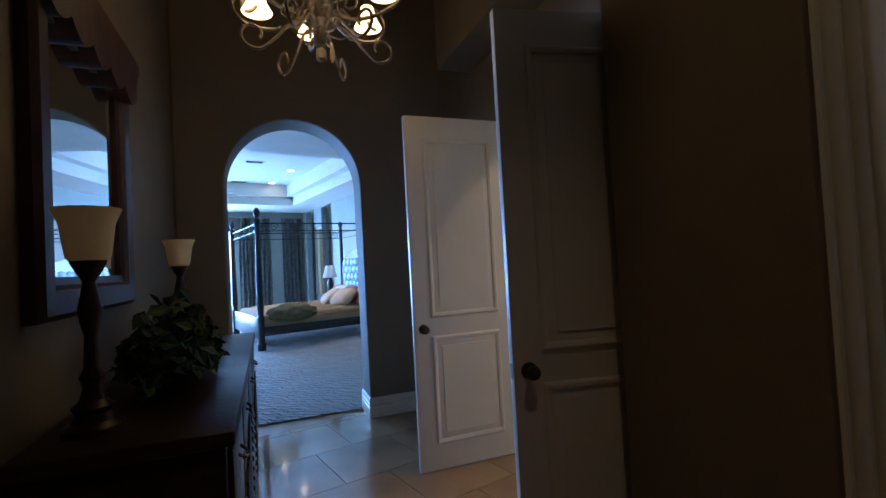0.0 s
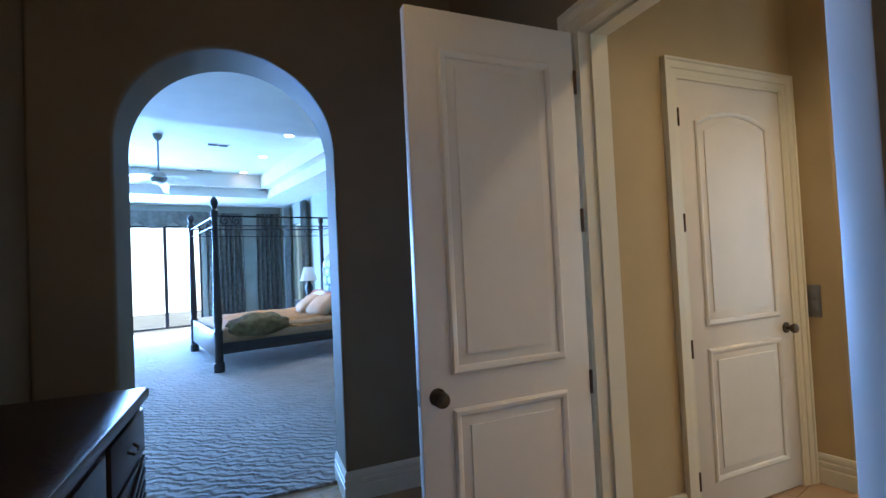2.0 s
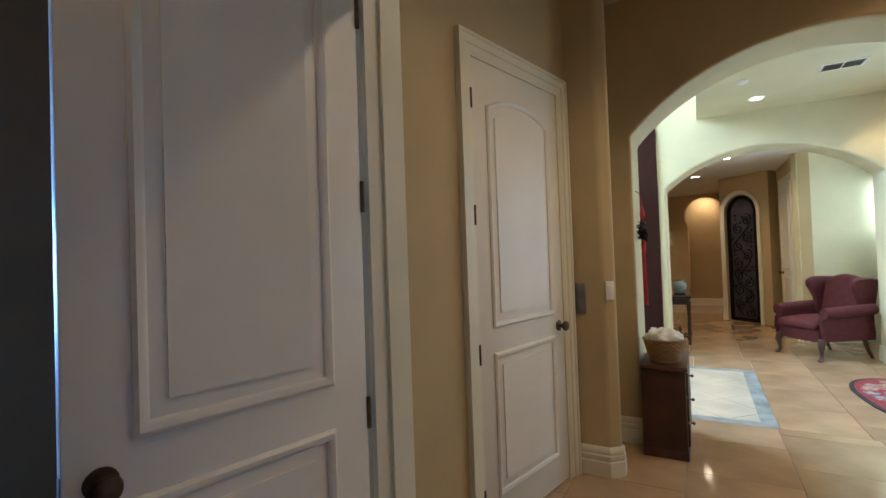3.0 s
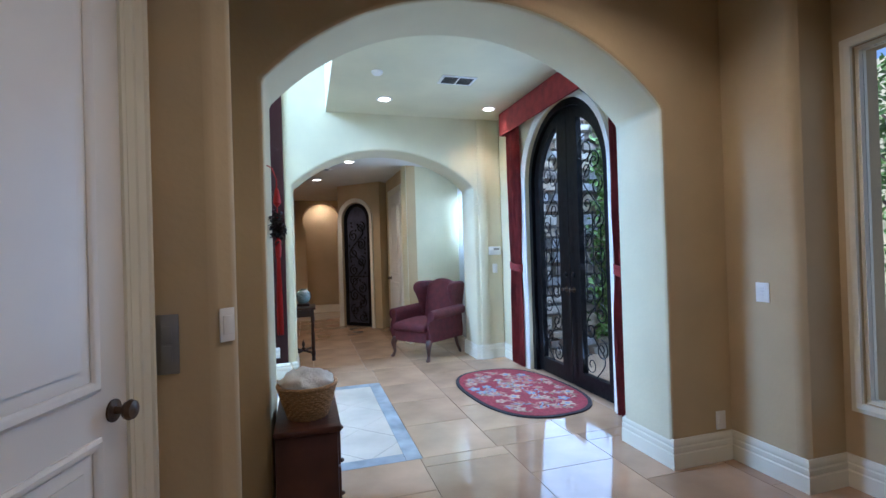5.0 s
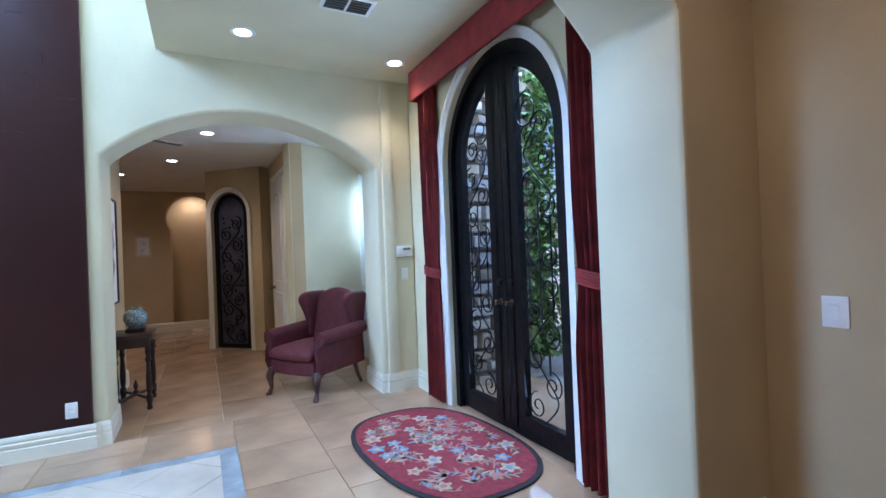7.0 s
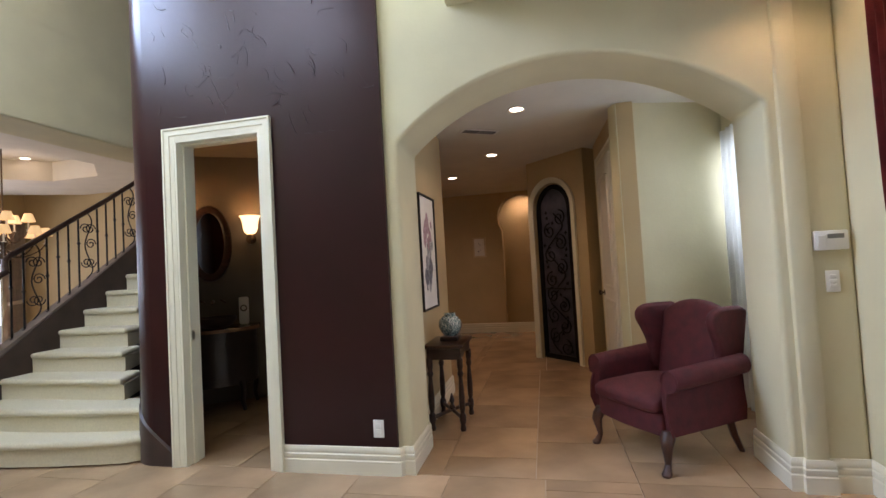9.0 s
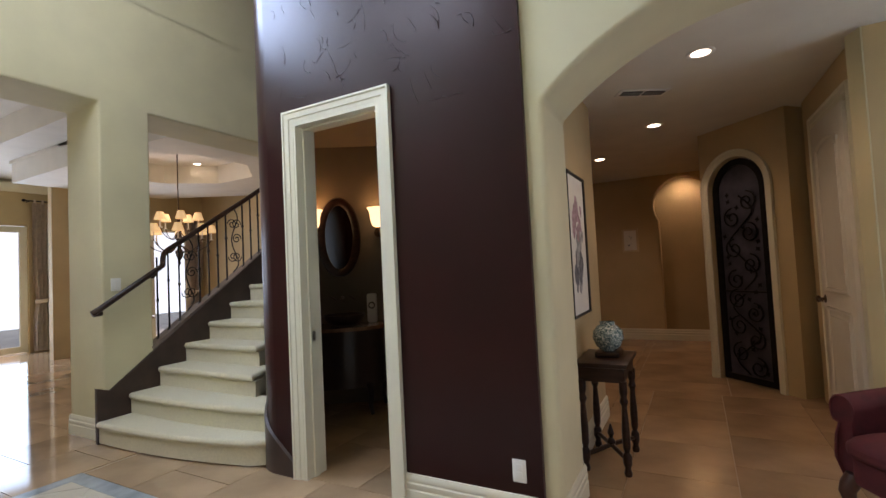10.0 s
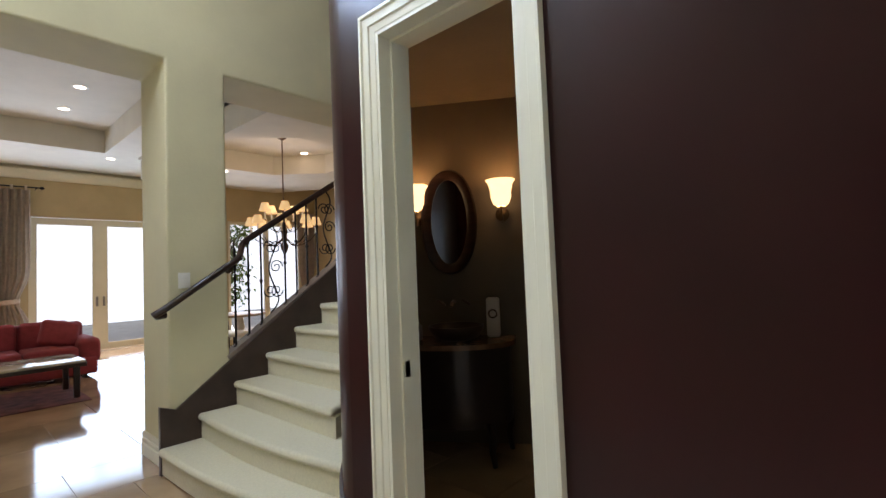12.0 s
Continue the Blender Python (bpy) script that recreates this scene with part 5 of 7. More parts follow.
prism(bm, [(0.49, 0.01)] + [(x * 1.09, 0.01 + (y - 0.01) * 1.08) for x, y in bow] + [(-0.49, 0.01)], 0.035, Matrix.Translation((0, 0, 0.82)))
part("top", bm, MARB, vn, "brown marble top", smooth=40)
for x, y in ((-0.40, 0.06), (0.40, 0.06), (-0.30, 0.40), (0.30, 0.40)):
    part("leg", btube([(x, y, 0.30), (x * 1.06, y * 1.06, 0.22), (x * 1.02, y * 1.0, 0.10), (x * 1.08, y * 1.05, 0.0)], 0.035, 8, 0.018), VANW, vn)
sk = thing("vessel_sink", "dark glazed vessel sink on the vanity top", "sink", PM @ Matrix.Translation((0.06, 0.25, 0.857)))
part("bowl", blathe([(0.10, 0), (0.16, 0.02), (0.205, 0.08), (0.21, 0.11), (0.20, 0.11), (0.15, 0.035), (0.02, 0.02)], 32), VANW, sk)
fc = thing("wall_faucet", "dark bronze wall-mounted faucet", "faucet", PM @ Matrix.Translation((0.02, 0.0, 1.12)))
part("spout", btube([(0, 0, 0), (0, 0.06, 0.01), (0, 0.15, 0.005), (0, 0.17, -0.02)], 0.012, 8), BRONZE, fc)
for sx in (-0.1, 0.1):
    part("handle", btube([(sx, 0, 0), (sx, 0.05, 0), (sx - 0.03, 0.06, 0.02), (sx + 0.03, 0.06, -0.02)], 0.009, 8), BRONZE, fc)
om = thing("oval_mirror", "oval mirror in a wide dark carved frame", "mirror", PM @ Matrix.Translation((0.0, 0.0, 1.765)))
m_wall = Matrix(((1, 0, 0, 0), (0, 0, 1, 0), (0, 1, 0, 0), (0, 0, 0, 1)))
ell = [(0.15 * math.cos(t), 0.345 * math.sin(t)) for t in (2 * math.pi * i / 48 for i in range(48))]
bm = bmesh.new()
sweep(bm, ell, [(0.005, 0.004), (0.005, 0.02), (-0.03, 0.045), (-0.065, 0.05), (-0.078, 0.03), (-0.078, 0.004)], m_wall, closed=True)
part("frame", bm, WOODD, om, "dark carved oval frame")
bm = bmesh.new()
prism(bm, ell, 0.008, m_wall @ Matrix.Translation((0, 0, 0.004)))
part("glass", bm, MIRROR, om, "silvered mirror glass")
for sx in (-0.25, 0.43):
    sc = thing("wall_sconce", "lit bronze wall sconce with bell glass shade", "sconce", PM @ Matrix.Translation((sx, 0, 1.80)), "pair of sconces")
    part("backplate", blathe([(0.055, 0.002), (0.055, 0.012), (0.03, 0.025), (0.01, 0.03)], 20, pose(0, 0, 0, -90)), BRONZE, sc)
    part("arm", btube([(0, 0.02, 0), (0, 0.07, -0.06), (0, 0.12, -0.055), (0, 0.14, 0.0), (0, 0.14, 0.05)], 0.009, 8), BRONZE, sc)
    part("shade", blathe([(0.035, 0.05), (0.058, 0.065), (0.076, 0.11), (0.080, 0.17), (0.092, 0.22), (0.112, 0.25), (0.105, 0.25), (0.085, 0.22), (0.072, 0.17), (0.067, 0.11), (0.048, 0.072)], 24, Matrix.Translation((0, 0.14, 0)), cap=False), BULB, sc, "glowing amber bell glass shade")
    x, y, z = (PM @ Matrix.Translation((sx, 0.14, 2.08))).translation
    lamp("sconce_light", "POINT", 3.0, (1.0, 0.62, 0.28), pose(x, y, z), 0.04)
sp = thing("soap_dispenser", "small clear soap dispenser", "bottle", PM @ Matrix.Translation((-0.24, 0.22, 0.857)))
part("bottle", blathe([(0.035, 0), (0.035, 0.10), (0.012, 0.13), (0.012, 0.15)], 14), GREYP, sp)
part("pump", btube([(0, 0, 0.15), (0, 0, 0.18), (0, 0.04, 0.178)], 0.006, 6), PLASTICW, sp)
tw = thing("towel_box", "white tall guest towel holder on the vanity", "holder", PM @ Matrix.Translation((0.33, 0.12, 0.857)))
part("body", bbox(-0.05, 0.05, -0.04, 0.04, 0.0, 0.30, bev=0.02), PLASTICW, tw)
part("ring", btube([(0.03 * math.cos(t), 0.048, 0.18 + 0.03 * math.sin(t)) for t in (2 * math.pi * i / 16 for i in range(17))], 0.006, 6), BRONZE, tw)

# ---- hall past the east arch ----
def limb(bm, pts, seg=12):
    """A smooth limb through (x, y, z, radius) stations."""
    rings = [[bm.verts.new((x + r * math.cos(2 * math.pi * j / seg), y + r * math.sin(2 * math.pi * j / seg), z)) for j in range(seg)] for x, y, z, r in pts]
    for a, b in zip(rings, rings[1:]):
        for j in range(seg):
            bm.faces.new((a[j], a[(j + 1) % seg], b[(j + 1) % seg], b[j]))
    bm.faces.new(rings[0][::-1])
    bm.faces.new(rings[-1])


def soft(ob, width, angle=40, seg=4):
    mod = ob.modifiers.new("round", "BEVEL")
    mod.width, mod.segments, mod.limit_method, mod.angle_limit = width, seg, "ANGLE", radians(angle)


def wingback():
    o = thing("wingback_chair", "wine upholstered wingback armchair with cabriole legs", "armchair", pose(8.58, 0.49, 0, 0, 0, 34.4))
    # y forward
    bm = bmesh.new()
    front = [(-0.29 + 0.58 * i / 12, 0.315 + 0.025 * math.sin(math.pi * i / 12)) for i in range(13)]
    prism(bm, [(-0.28, -0.36), (0.28, -0.36)] + front[::-1], 0.15, Matrix.Translation((0, 0, 0.225)))
    soft(part("seat_base", bm, WINE, o, smooth=50), 0.018, 50, 3)
    bm = bmesh.new()
    nx, ny, top = 14, 14, []
    for j in range(ny + 1):
        for i in range(nx + 1):
            u, v = i / nx * 2 - 1, j / ny * 2 - 1
            e = max(abs(u), abs(v)) ** 6
            x = u * (0.285 if v > 0.55 else 0.268)
            y = 0.055 + v * 0.305 + (0.02 * (1 - u * u) if v > 0.9 else 0)
            top.append((x, y, 0.455 + 0.045 * (1 - u * u) * (1 - v * v) + 0.03 * (1 - e)))
    up = [bm.verts.new(p) for p in top]
    dn = [bm.verts.new((x * (1.0 if abs(x) < 0.26 else 0.985), y, 0.372)) for x, y, z in top]
    q = nx + 1
    for j in range(ny):
        for i in range(nx):
            k = j * q + i
            bm.faces.new((up[k], up[k + 1], up[k + q + 1], up[k + q]))
            bm.faces.new((dn[k], dn[k + q], dn[k + q + 1], dn[k + 1]))
    rim = [i for i in range(q)] + [j * q + nx for j in range(1, q)] + [ny * q + i for i in range(nx - 1, -1, -1)] + [j * q for j in range(ny - 1, 0, -1)]
    for a, b in zip(rim, rim[1:] + rim[:1]):
        bm.faces.new((up[a], dn[a], dn[b], up[b]))
    soft(part("seat_cushion", bm, WINE, o, smooth=60), 0.03, 55)
    bm = bmesh.new()
    prism(bm, [(-0.255, 0.0), (0.255, 0.0), (0.262, 0.49)] + arc(0.262, -0.262, 0.53, 0.635, 16) + [(-0.262, 0.49)], 0.15, Matrix.Translation((0, -0.21, 0.42)) @ Matrix.Rotation(radians(103), 4, "X"))
    soft(part("backrest", bm, WINE, o, smooth=60), 0.055, 50)
    for sx in (-1, 1):
        bm = bmesh.new()
        wing = [(-0.40, 0.42), (-0.20, 0.52)] + smooth_path([(-0.20, 0.62), (-0.205, 0.72), (-0.165, 0.84), (-0.125, 0.94), (-0.135, 1.02), (-0.20, 1.065), (-0.30, 1.075)], 4)[1:] + [(-0.46, 1.07), (-0.53, 1.03)]
        wing = [(y, z if z < 0.53 else 0.53 + (z - 0.53) * 0.85) for y, z in wing]
        # leans out a little towards its front edge
        m = Matrix(((0, 0, 1, sx * 0.285 - 0.032), (1, 0, 0, 0), (0, 1, 0, 0), (0, 0, 0, 1)))
        prism(bm, wing, 0.064, m)
        for v in bm.verts:
            v.co.x += sx * 0.10 * (v.co.y + 0.42) * max(0.0, min(1.0, (v.co.z - 0.5) / 0.4))
        w = part("wing", bm, WINE, o, smooth=60)
        soft(w, 0.026, 32)
        # arm: panel swelling to a roll on top, run from back to front
        bm = bmesh.new()
        prof = [(-0.035, 0.24), (0.035, 0.24), (0.043, 0.34), (0.030, 0.45), (0.028, 0.52)] + [(0.028 + 0.068 * math.cos(t), 0.585 + 0.068 * math.sin(t)) for t in (radians(-55 + 245 * i / 14) for i in range(15))] + [(-0.035, 0.52)]
        rows = []
        for y, lift, fat in ((-0.38, 0.025, 0.92), (-0.2, 0.018, 0.96), (0.0, 0.008, 1.0), (0.18, 0.0, 1.0), (0.262, -0.006, 1.0), (0.285, -0.01, 0.9)):
            rows.append([bm.verts.new((sx * (0.315 + x * fat), y + (0.045 * math.sin(math.pi * (0.56 - min(z, 0.56)) / 0.32) if y > 0.1 else 0), z + (lift if z > 0.5 else 0))) for x, z in prof])
        for a, b in zip(rows, rows[1:]):
            for j in range(len(prof)):
                bm.faces.new((a[j], a[(j + 1) % len(prof)], b[(j + 1) % len(prof)], b[j]))
        bm.faces.new(rows[0][::-1])
        bm.faces.new(rows[-1])
        w = part("arm", bm, WINE, o, smooth=60)
        bm = bmesh.new()
        tube(bm, [(sx * (0.315 + x * 0.9), 0.292 + 0.045 * math.sin(math.pi * (0.56 - min(z, 0.56)) / 0.32), z - (0.01 if z > 0.5 else 0)) for x, z in prof[1:-1]], 0.006, 6)
        part("piping", bm, WINE, w)
        bm = bmesh.new()
        limb(bm, [(sx * 0.30, 0.275, 0.27, 0.045), (sx * 0.31, 0.30, 0.225, 0.046), (sx * 0.318, 0.318, 0.18, 0.036), (sx * 0.312, 0.312, 0.12, 0.025), (sx * 0.306, 0.306, 0.07, 0.019), (sx * 0.312, 0.322, 0.035, 0.024), (sx * 0.318, 0.336, 0.016, 0.031), (sx * 0.318, 0.336, 0.0, 0.025)])
        part("leg", bm, WOODM, o, "mahogany cabriole leg")
        part("leg", btube([(sx * 0.27, -0.30, 0.27), (sx * 0.275, -0.34, 0.12), (sx * 0.28, -0.40, 0.0)], 0.028, 8, 0.018), WOODM, o, "mahogany rear leg")
    return o


wingback()


def side_table():
    o = thing("side_table", "small dark side table with turned legs and stretcher", "table", pose(9.06, 2.115, 0))
    part("top", bbox(-0.26, 0.26, -0.17, 0.17, 0.685, 0.715, bev=0.008), WOODD, o)
    bm = bmesh.new()
    apron = [(-0.23, 0.685), (-0.23, 0.56), (-0.19, 0.56), (-0.16, 0.60)] + [(-0.1 + 0.2 * i / 8, 0.60 + 0.03 * math.sin(math.pi * i / 8)) for i in range(9)] + [(0.16, 0.60), (0.19, 0.56), (0.23, 0.56), (0.23, 0.685)]
    for y in (-0.145, 0.125):
        prism(bm, apron[::-1], 0.02, Matrix(((1, 0, 0, 0), (0, 0, 1, y), (0, 1, 0, 0), (0, 0, 0, 1))))
    box(bm, -0.23, -0.21, -0.13, 0.13, 0.59, 0.685)
    box(bm, 0.21, 0.23, -0.13, 0.13, 0.59, 0.685)
    part("apron", bm, WOODD, o)
    prof = [(0.022, 0), (0.026, 0.02), (0.018, 0.05), (0.028, 0.08), (0.028, 0.13), (0.016, 0.15), (0.024, 0.18), (0.026, 0.28), (0.02, 0.38), (0.016, 0.44), (0.028, 0.47), (0.018, 0.50), (0.026, 0.53), (0.026, 0.60)]
    for x in (-0.21, 0.22):
        for y in (-0.13, 0.13):
            part("leg", blathe(prof, 14, Matrix.Translation((x, y, 0))), WOODD, o, "turned leg")
    bm = bmesh.new()
    tube(bm, [(-0.21, -0.13, 0.10), (0, 0, 0.11), (0.22, 0.13, 0.10)], 0.016, 8)
    tube(bm, [(-0.21, 0.13, 0.10), (0, 0, 0.11), (0.22, -0.13, 0.10)], 0.016, 8)
    part("stretcher", bm, WOODD, o)
    part("finial", blathe([(0.024, 0.10), (0.03, 0.13), (0.012, 0.16), (0.024, 0.19), (0.014, 0.22), (0.004, 0.25)], 12), WOODD, o)
    return o


side_table()
PORC = mat("painted_porcelain", (0.62, 0.66, 0.62), 0.18, var=0.05, coat=0.4)
_nt = PORC.node_tree
_mix = [n for n in _nt.nodes if n.type == "MIX"][0]
_vor = _nt.nodes.new("ShaderNodeTexNoise")
_vor.inputs["Scale"].default_value, _vor.inputs["Detail"].default_value, _vor.inputs["Distortion"].default_value = 22, 3, 1.5
_cr = _nt.nodes.new("ShaderNodeValToRGB")
_cr.color_ramp.elements[0].position, _cr.color_ramp.elements[0].color = 0.47, (0.03, 0.06, 0.07, 1)
_cr.color_ramp.elements[1].position, _cr.color_ramp.elements[1].color = 0.60, (0.66, 0.68, 0.62, 1)
_e = _cr.color_ramp.elements.new(0.53)
_e.color = (0.22, 0.34, 0.30, 1)
_nt.links.new(_vor.outputs["Fac"], _cr.inputs[0])
_nt.links.new(_cr.outputs[0], bsdf(PORC).inputs["Base Color"])
vs = thing("ginger_jar", "painted porcelain jar on a dark stand on the side table", "vase", pose(9.10, 2.10, 0.716))
part("stand", bbox(-0.10, 0.10, -0.08, 0.08, 0, 0.035, bev=0.008), WOODD, vs, "dark wood stand")
part("jar", blathe([(0.05, 0.036), (0.085, 0.07), (0.105, 0.12), (0.10, 0.17), (0.07, 0.205), (0.05, 0.215), (0.052, 0.235), (0.046, 0.235), (0.044, 0.21)], 28), PORC, vs, "painted porcelain jar")


def picture(name, label, m, w, h, frame_w, frame_mat, mat_w=0.06, seed=1, cols=None, n=24):
    o = thing(name, label, "picture", m)
    mx = Matrix(((1, 0, 0, 0), (0, 0, 1, 0), (0, 1, 0, 0), (0, 0, 0, 1)))
    bm = bmesh.new()
    sweep(bm, [(-w / 2, -h / 2), (w / 2, -h / 2), (w / 2, h / 2), (-w / 2, h / 2)], [(0.0, 0.002), (frame_w, 0.002), (frame_w, 0.018), (0.0, 0.024)], mx, closed=True)
    part("frame", bm, frame_mat, o)
    part("sheet", bbox(-w / 2 + frame_w, w / 2 - frame_w, 0.003, 0.008, -h / 2 + frame_w, h / 2 - frame_w), PAPER, o, "white paper sheet")
    rnd = random.Random(seed)
    iw, ih = w / 2 - frame_w - mat_w, h / 2 - frame_w - mat_w
    for i in range(n):
        bm = bmesh.new()
        cx, cz = rnd.gauss(0, iw * 0.4), rnd.uniform(-ih * 0.8, ih * 0.75)
        cx = max(-iw * 0.75, min(iw * 0.75, cx))
        s = rnd.uniform(0.25, 0.6) * min(iw, ih * 0.5)
        pts = [(cx + s * rnd.uniform(0.5, 1.0) * math.cos(t) * 0.6, cz + s * rnd.uniform(0.5, 1.0) * math.sin(t)) for t in (2 * math.pi * k / 12 for k in range(12))]
        prism(bm, pts, 0.0006 + 0.0001 * i, mx @ Matrix.Translation((0, 0, 0.0078)))
        part("brush_mark", bm, (cols[0] if cz > ih * 0.2 else cols[1 + i % (len(cols) - 1)]), o, smooth=0)
    return o


INK = mat("grey_ink_wash", (0.34, 0.34, 0.33), 0.9, var=0.4, scale=25)
INKD = mat("dark_ink_wash", (0.14, 0.14, 0.15), 0.9, var=0.5, scale=25)
PINK = mat("pink_wash", (0.42, 0.27, 0.29), 0.9, var=0.4, scale=25)
picture("framed_painting", "tall ink painting with pink blossom in a thin black frame", facing(9.20, 2.298, 1.51, 180), 0.56, 1.05, 0.016, RIM, 0.07, 3, [PINK, INK, INKD], 30)
GILT = mat("pale_gilt_frame", (0.62, 0.50, 0.30), 0.5, var=0.1)
picture("framed_print", "small print in a pale gilt frame on the hall wall", facing(14.296, 2.50, 1.70, 90), 0.26, 0.40, 0.03, GILT, 0.06, 5, [INK, INKD, INK], 6)
picture("framed_print", "small warm print with a wide dark frame in the powder room", facing(8.9, 2.464, 1.62, 0), 0.50, 0.62, 0.10, RIM, 0.03, 7, [mat("orange_wash", (0.55, 0.20, 0.06), 0.9, var=0.4, scale=20), mat("umber_wash", (0.30, 0.10, 0.04), 0.9, var=0.4, scale=20), mat("ochre_wash", (0.55, 0.33, 0.12), 0.9, var=0.4, scale=20)], 14)

# arched iron wine door
wd = thing("iron_door", "arched black iron door with scrollwork over dark glass", "door", Matrix(((0.7106, -0.7036, 0, 11.32), (0.7036, 0.7106, 0, 0.795), (0, 0, 1, 0), (0, 0, 0, 1))))
out = [(0.03, 0.02), (0.66, 0.02), (0.66, 2.06)] + [(0.345 + 0.315 * math.cos(t), 2.06 + 0.34 * math.sin(t)) for t in (math.pi * i / 16 for i in range(1, 16))] + [(0.03, 2.06)]
bm = bmesh.new()
sweep(bm, out, [(0.0, 0.03), (0.0, 0.075), (0.065, 0.075), (0.065, 0.03)], m_xz, closed=True)
part("frame", bm, IRON, wd, "black iron frame")
SMOKE = mat("dark_wine_glass", (0.06, 0.06, 0.085), 0.35, var=0.4, scale=6)
bm = bmesh.new()
prism(bm, out, 0.01, m_xz @ Matrix.Translation((0, 0, 0.04)))
part("glass", bm, SMOKE, wd, "dark obscured glass", smooth=0)
bm = bmesh.new()
for z0, h, fl in ((0.10, 0.85, 1), (1.0, 1.0, -1)):
    for ln in vine(0.345, z0, 0.42, h, fl):
        flat_tube(bm, ln, 0.065, 0.010)
for r in range(26):
    a = random.Random(r).uniform(0, 6.28)
    x, z = 0.345 + 0.2 * math.cos(a * 3), 0.15 + r * 0.075
    prism(bm, [(x + 0.03 * math.cos(t + a) * (1 if k % 2 else 0.5), z + 0.03 * math.sin(t + a) * (1 if k % 2 else 0.5)) for k, t in enumerate(2 * math.pi * i / 8 for i in range(8))], 0.006, m_xz @ Matrix.Translation((0, 0, 0.065)))
flat_tube(bm, [(0.08, 0.98), (0.62, 0.98)], 0.065, 0.010)
part("scrollwork", bm, IRON, wd, "black iron scrolls and leaves", smooth=50)
casing("casing_iron_door", ID[1], ID[0], 0.24, 0.93, 2.42, w=0.075, spring=2.07)
door_leaf("door", 0.86, 2.42, pose(9.83, 0.545, 0, 0, 0, 1.4), "closed white two-panel hall door", arch=0.05, lever=True, hinges=False)
casing("casing_side_door", (9.45, 0.52), (11.10, 0.56), 0.37, 1.26, 2.44)
drape("curtain", "white sheer curtain at the hall window", 9.15, 9.70, -0.40, 0.02, 2.45, SHEER, 5, 0.025, seed=9)

# ---- windows ----
def sash(name, label, p, q, s0, s1, z0, z1, depth, bars=(), material=None, w=0.055, trim=None, wall_t=0.2):
    o = thing(name, label, "window", None, kind="structure")
    m = upright(p, q)
    bm = bmesh.new()
    sweep(bm, [(s0, z0), (s1, z0), (s1, z1), (s0, z1)], [(0.0, depth - 0.03), (w, depth - 0.03), (w, depth + 0.03), (0.0, depth + 0.03)], m, closed=True)
    part("window_frame", bm, material or TRIM, o)
    for b in bars:
        bm = bmesh.new()
        prism(bm, [(b - w * 0.8, z0 + w), (b + w * 0.8, z0 + w), (b + w * 0.8, z1 - w), (b - w * 0.8, z1 - w)], 0.05, m @ Matrix.Translation((0, 0, depth - 0.025)))
        part("mullion", bm, material or TRIM, o)
    bm = bmesh.new()
    prism(bm, [(s0 + w, z0 + w), (s1 - w, z0 + w), (s1 - w, z1 - w), (s0 + w, z1 - w)], 0.006, m @ Matrix.Translation((0, 0, depth)))
    g = part("pane", bm, GLASS, o, "clear glass pane")
    g.visible_shadow = False
    if trim:
        bm = bmesh.new()
        sweep(bm, [(s0, z0), (s1, z0), (s1, z1), (s0, z1)][::-1], [(0, 0), (0, 0.02), (trim * 0.5, 0.03), (trim, 0.022), (trim, 0)], m @ Matrix.Diagonal((1, 1, -1, 1)), closed=True)
        part("casing", bm, TRIM, o)
    return o


sash("window_1", "tall white framed hall window", (0.9, -0.90), (4.30, -0.90), 2.1, 3.27, 0.49, 2.475, 0.05, trim=0.05, w=0.02)
sash("window_2", "white framed hall window", (8.4, -0.45), (10.0, -0.45), 0.35, 1.45, 0.3, 2.35, 0.1)
for a, b in ((0.57, 1.71), (1.71, 2.85)):
    o = sash("door_french", "white framed glazed French door", (10.8, 14.2), (5.1, 14.2), a, b, 0.02, 2.72, 0.10, w=0.13)
    part("handle", bbox(9.09 + (0.06 if a < 1 else -0.06) - 0.02, 9.09 + (0.06 if a < 1 else -0.06) + 0.02, 14.25, 14.27, 0.92, 1.12, bev=0.008), GREYP, o, "steel handle")
sash("window_3", "white framed glazed doors of the living room", (10.8, 14.2), (5.1, 14.2), 3.40, 5.25, 0.02, 2.72, 0.10, bars=(4.32,), w=0.1)
sash("window_4", "tall white framed dining room window", (13.0, 12.3), (9.9, 12.3), 0.35, 2.1, 0.1, 2.6, 0.08, bars=(1.22,), w=0.07)
sash("window_5", "wide sliding glass door of the bedroom", (6.0, 15.6), (-4.0, 15.6), 3.35, 7.2, 0.05, 2.75, 0.08, bars=(4.2, 5.1, 6.1), w=0.05, material=RIM)
sash("window_6", "narrow bedroom window", (4.8, 4.2), (4.8, 15.6), 9.3, 10.3, 0.5, 2.7, 0.1)
sash("window_8", "high foyer window", (5.21, 7.0), (5.21, 2.55), 1.6, 3.6, 4.2, 5.7, 0.1, bars=(2.6,))
sash("window_7", "high foyer window", (13.0, 6.2), (4.7, 6.2), 5.4, 7.6, 4.2, 5.7, 0.4, bars=(6.1, 6.9))

# ---- living room ----
sf = thing("sofa", "red upholstered three-seat sofa with loose cushions", "sofa", pose(7.25, 11.5, 0))
part("base", bbox(-1.15, 1.15, -0.48, 0.45, 0.05, 0.30, bev=0.04, seg=3), REDSOFA, sf)
